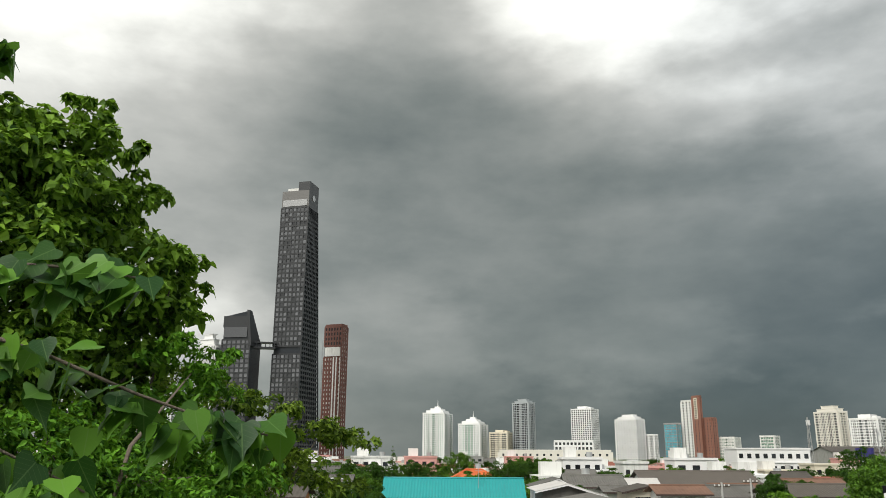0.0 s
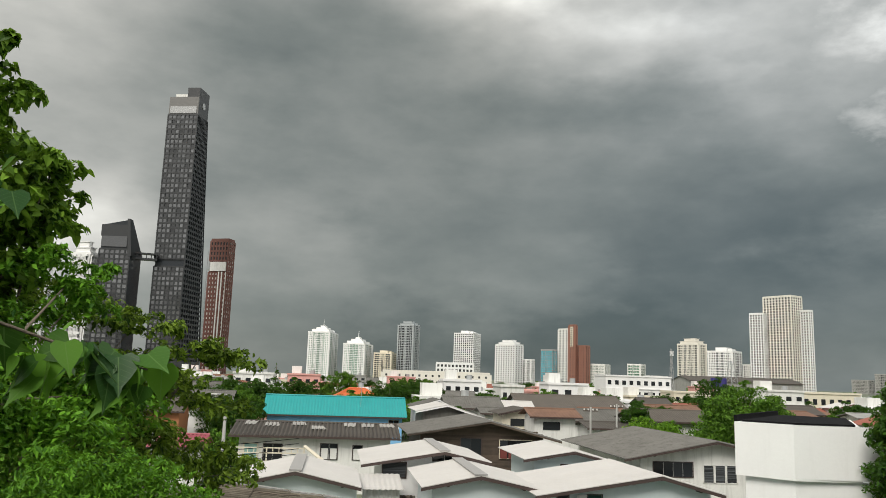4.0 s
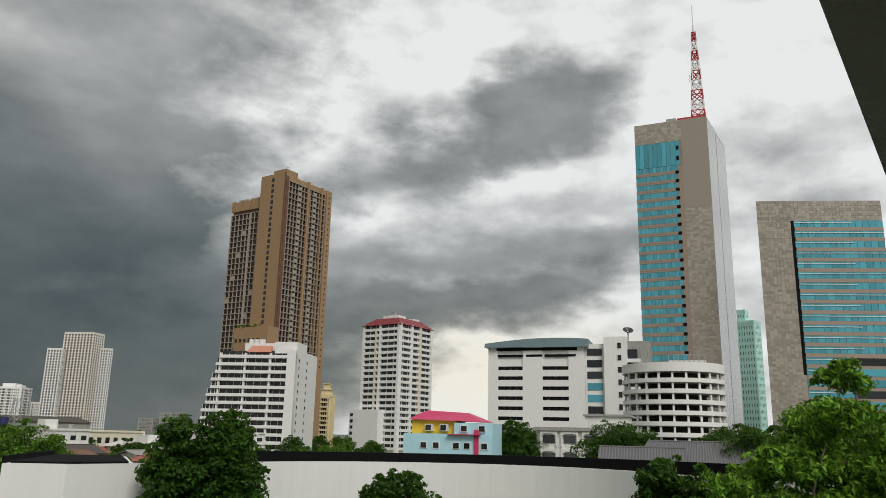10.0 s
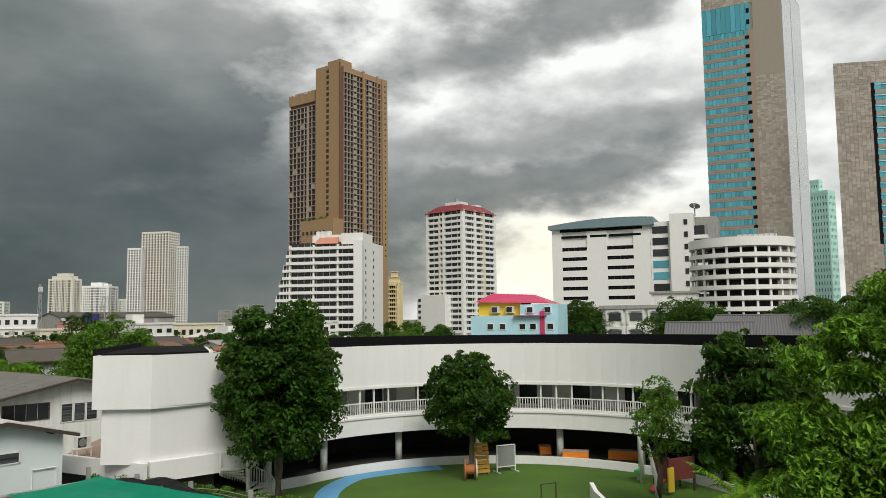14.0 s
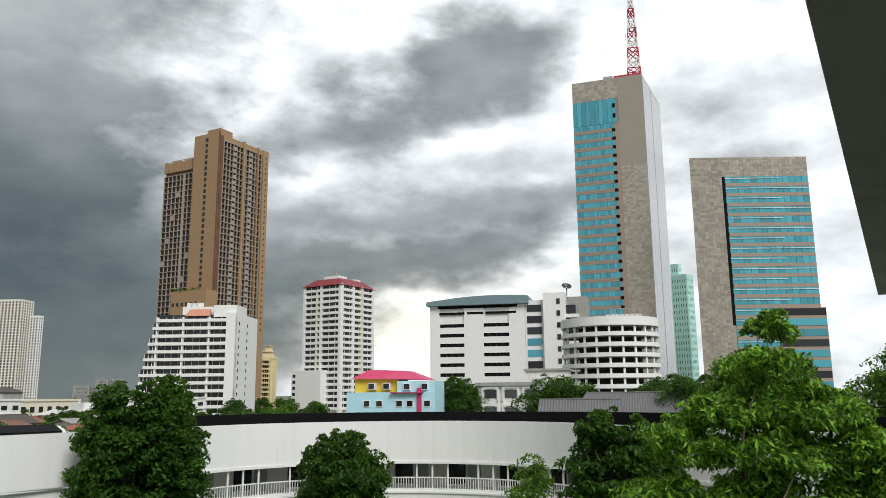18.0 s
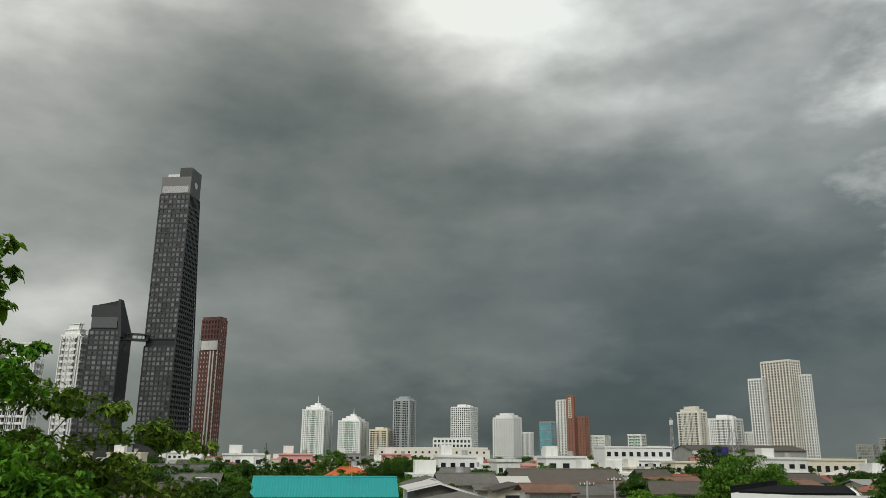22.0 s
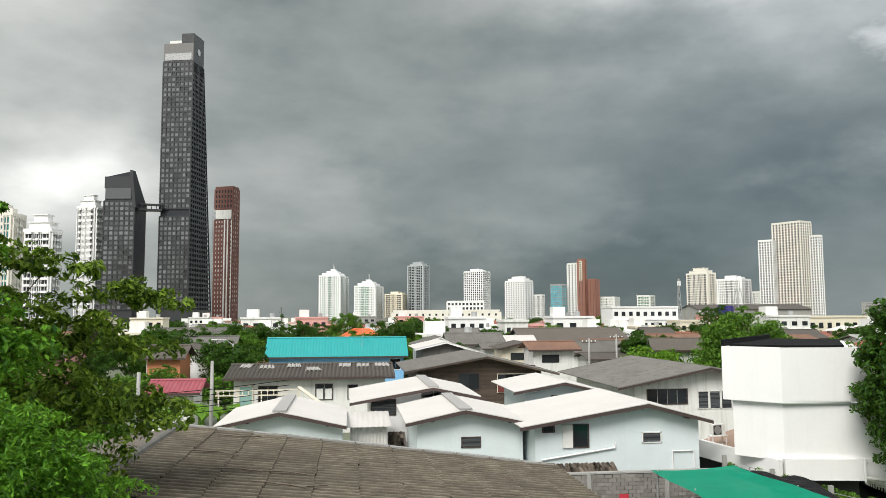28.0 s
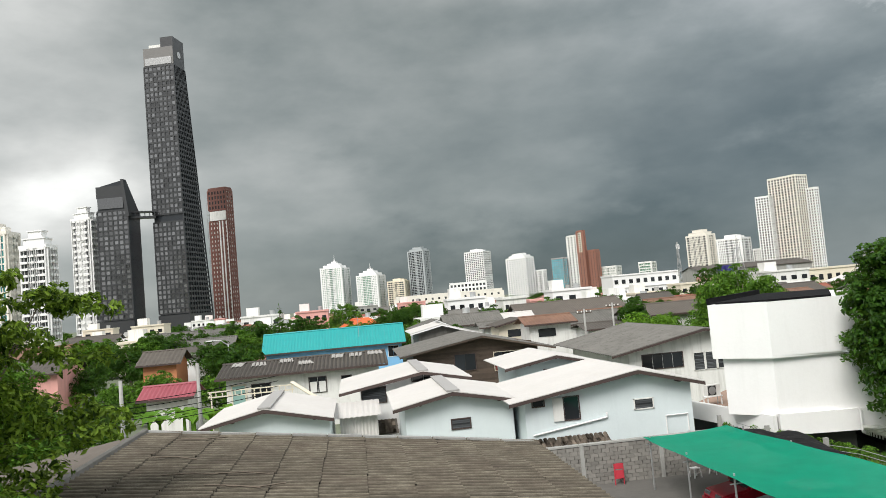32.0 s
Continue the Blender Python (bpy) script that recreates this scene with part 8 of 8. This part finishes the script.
def cable_drum():
    d = thing("cable_drum", "wooden cable drum with orange and cream sides", "drum", 42.2, 28.6, 0.06, 40)
    for y, m in ((-0.35, CREAM), (0.35, mat("orange_wood", (0.45, 0.16, 0.05), 0.7))):
        bm = bmesh.new()
        tube(bm, [(0, y - 0.04, 0.62), (0, y + 0.04, 0.62)], [0.62, 0.62], 24)
        part("flange", bm, m, d)
    bm = bmesh.new()
    tube(bm, [(0, -0.32, 0.62), (0, 0.32, 0.62)], [0.3, 0.3], 16)
    part("barrel", bm, MATS["orange_wood"], d)


cable_drum()
b = thing("climbing_board", "yellow slatted climbing board leaning on a tree", "board", 43.9, 28.9, 0.06, -30)
for k in range(7):
    part("slat", boxes((-0.5, 0.5, -0.03, 0.03, 0, 0.22)), mat("yellow_wood", (0.62, 0.32, 0.05), 0.7, rand=0.2), b, m=pose(0, 0.1 * k * 0.4, 0.1 + 0.27 * k, -12))
for x in (-0.45, 0.4):
    part("rail", boxes((x, x + 0.06, 0.03, 0.09, 0, 2.0)), MATS["yellow_wood"], b, m=pose(0, 0, 0, -10))
g = thing("easel_board", "white-framed grey board on feet", "board", 45.5, 28.2, 0.06, -28)
part("panel", boxes((-0.62, 0.62, -0.02, 0.02, 0.35, 1.6)), mat("grey_mesh", (0.24, 0.26, 0.25), 0.6), g)
for x in (-0.68, 0.62):
    part("post", boxes((x, x + 0.06, -0.03, 0.03, 0, 1.7)), WHITE, g)
    part("foot", boxes((x, x + 0.06, -0.5, 0.5, 0, 0.06)), WHITE, g)
part("top_rail", boxes((-0.68, 0.68, -0.03, 0.03, 1.64, 1.7)), WHITE, g)
part("bottom_rail", boxes((-0.62, 0.62, -0.03, 0.03, 0.3, 0.36)), WHITE, g)
g = thing("play_hurdle", "small dark play hurdle on the lawn", "hurdle", 40.6, 22.2, 0.06, -25)
for x in (-0.5, 0.46):
    part("post", boxes((x, x + 0.05, -0.025, 0.025, 0, 0.85)), DARK_TRIM, g)
part("bar", boxes((-0.5, 0.5, -0.02, 0.02, 0.8, 0.85)), DARK_TRIM, g)
OR_PLAST = mat("orange_plastic", (0.75, 0.22, 0.02), 0.45, var=0.06)
for x, y, turn, w in ((50.3, 25.8, -65, 1.7), (52.2, 23.2, -75, 2.0), (51.0, 28.6, -50, 0.8)):
    p = thing("play_box", "orange plastic play box under the arcade", "toy box", x, y, 0.36, turn, "play boxes in the arcade")
    part("front", boxes((-w / 2, w / 2, -0.3, -0.24, 0, 0.55)), OR_PLAST, p)
    part("back", boxes((-w / 2, w / 2, 0.24, 0.3, 0, 0.62)), OR_PLAST, p)
    part("side", boxes((-w / 2, -w / 2 + 0.06, -0.24, 0.24, 0, 0.55)), OR_PLAST, p)
    part("side", boxes((w / 2 - 0.06, w / 2, -0.24, 0.24, 0, 0.55)), OR_PLAST, p)
    part("lid", boxes((-w / 2, w / 2, -0.3, 0.1, 0.56, 0.6)), mat("grey_blue_plastic", (0.25, 0.35, 0.42), 0.5), p)


def ramp():
    r = thing("play_ramp", "curved white ramp wall with slatted railing", "ramp", kind="structure")
    run = [Vector(p) for p in ((38.5, 18.5), (37.2, 17.6), (36.0, 16.5), (35.1, 15.3), (34.3, 13.9), (33.8, 12.4), (33.7, 10.8), (34.1, 8.8), (35.0, 7.0))]
    for k, (p, q) in enumerate(zip(run, run[1:])):
        n = Vector((-(q - p).y, (q - p).x)).normalized() * 0.1
        z0, z1 = (1.75 - 0.06 * k, 1.7 - 0.06 * k) if k < 5 else (1.42, 1.42)
        low0, low1 = max(0.0, 0.5 - 0.2 * k), max(0.0, 0.5 - 0.2 * (k + 1))
        bm = bmesh.new()
        hexa(bm, [(*(p - n), low0), (*(q - n), low1), (*(q + n), low1), (*(p + n), low0)], [(*(p - n), z0), (*(q - n), z1), (*(q + n), z1), (*(p + n), z0)])
        bmesh.ops.recalc_face_normals(bm, faces=bm.faces)
        part("wall_panel", bm, WHITE, r)
    rail = [Vector(p) for p in ((36.9, 16.6), (37.6, 16.2), (38.4, 15.4), (38.6, 14.0), (38.2, 12.3), (38.6, 10.6), (39.6, 9.0))]
    for p, q in zip(rail, rail[1:]):
        tube_part("rail", [(*p, 1.25), (*q, 1.25)], 0.04, WHITE, r)
        tube_part("rail", [(*p, 0.3), (*q, 0.3)], 0.04, WHITE, r)
        n = int((q - p).length / 0.14)
        for k in range(n):
            c = p.lerp(q, k / n)
            part("baluster", boxes((c.x - 0.02, c.x + 0.02, c.y - 0.02, c.y + 0.02, 0.3, 1.25)), WHITE, r)


ramp()
c = thing("tensile_canopy", "white tensile canopy on leaning steel masts", "canopy", 46, 17, 0)
for pts in ([(1.2, 2.7, 0), (0.6, 2.5, 2.0), (-0.4, 2.2, 4.15)], [(-2.3, 0.3, 0), (-2.35, 0.35, 1.2), (-3.0, 0.5, 3.05)], [(3.5, -4.0, 0), (3.4, -4.0, 2.0), (3.2, -4.0, 4.0)]):
    tube_part("mast", pts, 0.15, WHITE, c, 10, taper=0.6)
bm = bmesh.new()
A, B, C, D = Vector((-0.4, 2.2, 4.15)), Vector((1.4, 1.2, 3.0)), Vector((3.2, -4.0, 4.0)), Vector((0.4, -3.2, 2.7))
sheet = []
for i in range(9):
    row = []
    for j in range(9):
        u, v = i / 8, j / 8
        p = A * (1 - u) * (1 - v) + B * u * (1 - v) + C * u * v + D * (1 - u) * v
        p.z -= 0.5 * math.sin(math.pi * u) * math.sin(math.pi * v)
        row.append(bm.verts.new(p))
    sheet.append(row)
for i in range(8):
    for j in range(8):
        bm.faces.new((sheet[i][j], sheet[i + 1][j], sheet[i + 1][j + 1], sheet[i][j + 1]))
bmesh.ops.solidify(bm, geom=bm.faces[:], thickness=0.02)
part("membrane", bm, WHITE, c, smooth=True)
p = thing("play_house", "maroon play house with a sloping climbing wall", "play house", 46.3, 17.0, 0.06, -25)
part("wall", boxes((-1.0, 1.0, -0.05, 0.05, 0.7, 1.9)), MAROON, p)
part("wall", boxes((-1.0, -0.9, 0.05, 1.2, 0.7, 1.9)), MAROON, p)
for x in (-1.0, 0.9):
    for y in (-0.05, 1.1):
        part("post", boxes((x, x + 0.1, y, y + 0.1, 0, 2.0)), DARK_TRIM, p)
part("slide", boxes((-2.2, -1.0, 0.1, 0.7, 0, 0.06)), RED_STEEL, p, m=pose(0, 0, 1.5, 0, -38))
part("yellow_panel", boxes((-1.3, -0.9, -0.4, -0.3, 0.2, 1.5)), YELLOW, p)
g = thing("spring_rider", "green plastic rider beside the canopy mast", "toy", 48.0, 20.3, 0.06, 0)
part("seat", boxes((-0.35, 0.35, -0.15, 0.15, 0.45, 0.6)), mat("green_plastic", (0.05, 0.5, 0.12), 0.4), g)
part("spring", boxes((-0.08, 0.08, -0.08, 0.08, 0, 0.45)), STEEL, g)
part("head", boxes((0.2, 0.4, -0.1, 0.1, 0.6, 1.0)), MATS["green_plastic"], g)

# ---- palms and plants ----


def frond(bm, base, heading, length, rise, droop, leaflets=22, width=0.5):
    p0 = Vector(base)
    d = Vector((math.cos(heading), math.sin(heading), 0))
    side = Vector((-d.y, d.x, 0))
    prev = None
    for k in range(leaflets + 1):
        t = k / leaflets
        p = p0 + d * length * t * (1 - 0.15 * t) + Vector((0, 0, rise * t - droop * t * t))
        if prev is not None:
            w = width * math.sin(math.pi * (0.12 + 0.85 * t)) * length * 0.35
            for s in (-1, 1):
                tip = p + side * s * w + d * 0.25 * w + Vector((0, 0, -0.35 * w))
                a, b, c = bm.verts.new(prev), bm.verts.new(p), bm.verts.new(tip)
                bm.faces.new((a, b, c))
        prev = p


def palm(name, label, x, y, stem, fronds, length, seed, material=LEAF_C):
    rng = random.Random(seed)
    t = thing(name, label, "palm", x, y)
    tube_part("stem", [(0, 0, -0.05), (0.05, 0, stem * 0.5), (0, 0.05, stem)], 0.13, BARK, t, 9, taper=0.7)
    for k in range(fronds):
        bm = bmesh.new()
        frond(bm, (0, 0, stem), 2 * math.pi * k / fronds + rng.uniform(-0.3, 0.3), length * rng.uniform(0.8, 1.1), length * rng.uniform(0.5, 1.1), length * rng.uniform(0.5, 0.9))
        part("frond", bm, material, t)
    return t


palm("areca_palm", "bright green palm with arching fronds in the garden", 37.4, 10.9, 2.2, 13, 2.6, 1)
palm("areca_palm", "low green palm beside the ramp", 36.2, 8.8, 1.2, 11, 2.2, 2)
palm("areca_palm", "small palm under the garden tree", 38.6, 8.0, 1.8, 11, 2.3, 3)
palm("roadside_palm", "dark palm in front of the car park", 146, 38, 9.0, 12, 3.2, 4, LEAF_A)
palm("roadside_palm", "dark palm in front of the white hotel", 196, 222, 9.0, 12, 4.0, 5, LEAF_A)


def banana(x, y, seed):
    rng = random.Random(seed)
    t = thing("banana_plant", "banana plant with broad bright leaves", "plant", x, y, group="banana plants")
    tube_part("stem", [(0, 0, -0.05), (0, 0, 2.6)], 0.16, LEAF_C, t, 8, taper=0.6)
    for k in range(8):
        a = 2 * math.pi * k / 8 + rng.uniform(-0.3, 0.3)
        d, s = Vector((math.cos(a), math.sin(a), 0)), Vector((-math.sin(a), math.cos(a), 0))
        L, bm, prev = rng.uniform(1.8, 2.6), bmesh.new(), None
        for i in range(9):
            q = i / 8
            p = Vector((0, 0, 2.5)) + d * L * q * 0.75 + Vector((0, 0, L * (0.95 * q - 0.85 * q * q)))
            w = 0.32 * math.sin(math.pi * (0.05 + 0.93 * q))
            row = [bm.verts.new(p + s * w + Vector((0, 0, 0.05))), bm.verts.new(p), bm.verts.new(p - s * w + Vector((0, 0, 0.05)))]
            if prev:
                bm.faces.new((prev[0], row[0], row[1], prev[1]))
                bm.faces.new((prev[1], row[1], row[2], prev[2]))
            prev = row
        part("leaf", bm, LEAF_C, t)


for k, (x, y) in enumerate(((-8.2, 58.0), (-6.4, 60.0), (-4.8, 58.5), (-3.6, 60.5), (-7.4, 62.0), (-9.6, 60.5), (-5.6, 56.8))):
    banana(x, y, k)
con = thing("conifer", "dark pointed conifer among the houses", "tree", -9.8, 168)
tube_part("trunk", [(0, 0, -0.1), (0, 0, 11.5)], 0.22, BARK, con, 7, taper=0.2)
part("crown", leaf_cloud("crown", np.random.default_rng(3), [(0, 0, 3.0 + k * 0.95, 2.1 - 0.2 * k, 0.5) for k in range(10)], 2600, 0.32, LEAF_A, 0.6), LEAF_A, con)

# ---- poles, wires, masts ----


def utility_pole(x, y, h, arms=1, turn=0.0, label="grey concrete utility pole with a crossarm"):
    p = thing("utility_pole", label, "pole", x, y, 0, turn, "utility poles")
    tube_part("shaft", [(0, 0, -0.1), (0, 0, h)], 0.16, CONCRETE, p, 8, taper=0.65)
    for k in range(arms):
        part("crossarm", boxes((-0.9, 0.9, -0.05, 0.05, h - 0.5 - 0.7 * k, h - 0.38 - 0.7 * k)), WOOD, p)
        for x2 in (-0.8, -0.3, 0.3, 0.8):
            part("insulator", boxes((x2 - 0.05, x2 + 0.05, -0.05, 0.05, h - 0.38 - 0.7 * k, h - 0.2 - 0.7 * k)), WHITE_OLD, p)
    return p


utility_pole(-4.4, 53.0, 6.9, 0, label="plain concrete pole beside the pale blue house")
utility_pole(-7.6, 47.5, 6.6, 0, label="plain concrete pole among the banana plants")
utility_pole(63, 1.6, 9.4, 1, 80)
utility_pole(58, -1.2, 9.4, 1, 80)
utility_pole(31.0, 84.0, 7.2, 1, 10)
utility_pole(37.0, 92.0, 7.4, 1, 10)
w = thing("overhead_wires", "slack black overhead wires between poles", "wires")
for k in range(5):
    z = 4.0 + 0.35 * k
    tube_part("wire", [(-14 + 1.6 * i, 46.5 + 1.0 * i, z - 0.35 * math.sin(math.pi * i / 9)) for i in range(10)], 0.022, BLACK, w, 4)
for k in range(2):
    tube_part("wire", [(58 + 0.5 * i, -1.2 + 0.28 * i, 9.0 + 0.25 * k - 0.2 * math.sin(math.pi * i / 10)) for i in range(11)], 0.02, BLACK, w, 4)
lamp = thing("street_lamp", "grey street lamp with a curved arm", "lamp", -9.6, 98, 0)
tube_part("post", [(0, 0, 0), (0, 0, 6.4)], 0.1, STEEL, lamp, 8, taper=0.7)
tube_part("arm", [(0, 0, 6.3), (-0.8, 0, 6.9), (-2.0, 0, 7.0)], 0.06, STEEL, lamp)
part("lamp_head", boxes((-2.6, -1.9, -0.15, 0.15, 6.9, 7.05)), WHITE_OLD, lamp)


def lattice_mast(label, x, y, h, r):
    m = thing("lattice_tower", label, "mast", x, y)
    n = 7
    legs = [(math.cos(2 * math.pi * k / 3), math.sin(2 * math.pi * k / 3)) for k in range(3)]
    for k, (a, b) in enumerate(legs):
        tube_part("leg", [(a * r, b * r, 0), (a * r * 0.2, b * r * 0.2, h)], 0.16, STEEL, m, 4)
        c, d = legs[(k + 1) % 3]
        for i in range(n):
            f0, f1 = 1 - 0.8 * i / n, 1 - 0.8 * (i + 1) / n
            tube_part("brace", [(a * r * f0, b * r * f0, h * i / n), (c * r * f1, d * r * f1, h * (i + 1) / n)], 0.09, STEEL, m, 4)
    for k in range(4):
        part("antenna_panel", boxes((-0.9 + 0.5 * k, -0.6 + 0.5 * k, -0.5, -0.35, h - 3.5, h - 1.2)), WHITE, m)


lattice_mast("slim grey telecom lattice tower on a roof", *at(24.3, 390), 27, 1.6)
lattice_mast("grey tripod lattice tower behind the houses", *at(28.3, 300), 19, 4.5)
for az, d, z in ((27.2, 295, 9.5), (27.7, 295, 9.5)):
    x, y = at(az, d)
    bm = bmesh.new()
    tube(bm, [(x, y, 0), (x, y, z), (x, y, z + 0.1), (x, y, z + 3.2)], [0.3, 0.3, 1.5, 1.5], 16)
    single("water_tank", bm, mat("purple_plastic", (0.035, 0.03, 0.16), 0.4), "purple plastic water tank on a stand", "water tank", group="water tanks")

# ---- small parts of the near houses ----
lad = thing("pipe_rack", "horizontal wooden ladder rack before the long house", "rack", 0, 0, 0)
for z in (3.35, 3.75):
    part("rail", boxes((-6.2, 0.6, 65.3, 65.36, z, z + 0.09)), CREAM, lad)
for k in range(14):
    part("rung", boxes((-6.1 + 0.5 * k, -6.03 + 0.5 * k, 65.3, 65.36, 3.44, 3.75)), CREAM, lad)
for x in (-6.0, -2.6, 0.4):
    part("post", boxes((x, x + 0.1, 65.32, 65.42, 0, 3.8)), CREAM, lad)
bm = bmesh.new()
tube(bm, [(0.4, 65.2, 4.0), (2.9, 64.0, 2.3)], [0.09, 0.09], 6)
tube(bm, [(0.5, 65.5, 4.0), (3.0, 64.3, 2.3)], [0.09, 0.09], 6)
part("sloping_rail", bm, CREAM, lad)
d = thing("teal_door", "faded teal door of the long house", "door", 0, 0, 0)
part("leaf", boxes((-4.5, -3.5, 66.9, 66.97, 2.0, 3.95)), mat("faded_teal_paint", (0.25, 0.42, 0.38), 0.7, stain=0.2), d)
part("frame", boxes((-4.6, -4.5, 66.88, 66.98, 2.0, 4.05), (-3.5, -3.4, 66.88, 66.98, 2.0, 4.05), (-4.6, -3.4, 66.88, 66.98, 3.95, 4.05)), CREAM, d)
rg = random.Random(14)
for x, q in ((-4.9, 0.98), (-3.2, 0.9), (-0.9, 0.98), (0.8, 0.7), (3.6, 0.97), (5.2, 0.95), (6.8, 0.98)):
    # pale sheets let into the dark roof, lying on its front slope
    y0, y1 = 66.2 + (70.75 - 66.2) * (q - 0.25), 66.2 + (70.75 - 66.2) * q
    z0, z1 = 4.72 + (5.55 - 4.72) * (q - 0.25) + 0.07, 4.72 + (5.55 - 4.72) * q + 0.07
    single("patch_sheet", sheet_slope((x, y0, z0), (x + rg.uniform(0.9, 1.5), y0, z0), (x + 1.1, y1, z1), (x, y1, z1), 0.36, 0.04, 0.02), PATCH, "pale patch sheet on the dark corrugated roof", "roof sheet", group="patch sheets")
an = thing("tv_antenna", "thin television antenna on the teal roof", "antenna", 6.3, 107, 5.2)
tube_part("mast", [(0, 0, 0), (0, 0, 3.0)], 0.035, STEEL, an, 5)
for k in range(5):
    part("element", boxes((-0.5 + 0.06 * k, 0.5 - 0.06 * k, 0.2 * k, 0.2 * k + 0.03, 2.6, 2.63)), STEEL, an)
sh = thing("zinc_shed", "small shed of upright zinc sheets", "shed", 0, 0, 0)
part("wall", sheet_slope((4.6, 46.8, 0.0), (6.8, 46.8, 0.0), (6.8, 46.9, 3.4), (4.6, 46.9, 3.4), 0.2, 0.02, 0.02), METAL_WHITE, sh)
part("roof", sheet_slope((4.2, 46.4, 3.35), (7.0, 46.4, 3.35), (7.0, 50.0, 3.8), (4.2, 50.0, 3.8), 0.3, 0.015, 0.03), METAL_WHITE, sh)
part("side_wall", boxes((6.75, 6.8, 46.9, 49.8, 0, 3.4)), WHITE_OLD, sh)
tr = thing("roof_twigs", "pale twigs lying on the grey roof", "twigs", 0, 0, 0)
for k in range(6):
    x, y = rg.uniform(-0.4, 3.6), rg.uniform(19, 26)
    z = 6.2 - (x + 1.0) * 0.131 + 0.12
    tube_part("twig", [(x, y, z), (x + 0.7, y + rg.uniform(-0.2, 0.3), z - 0.08), (x + 1.3, y + rg.uniform(-0.3, 0.4), z - 0.15)], 0.018, BARK, tr, 4)
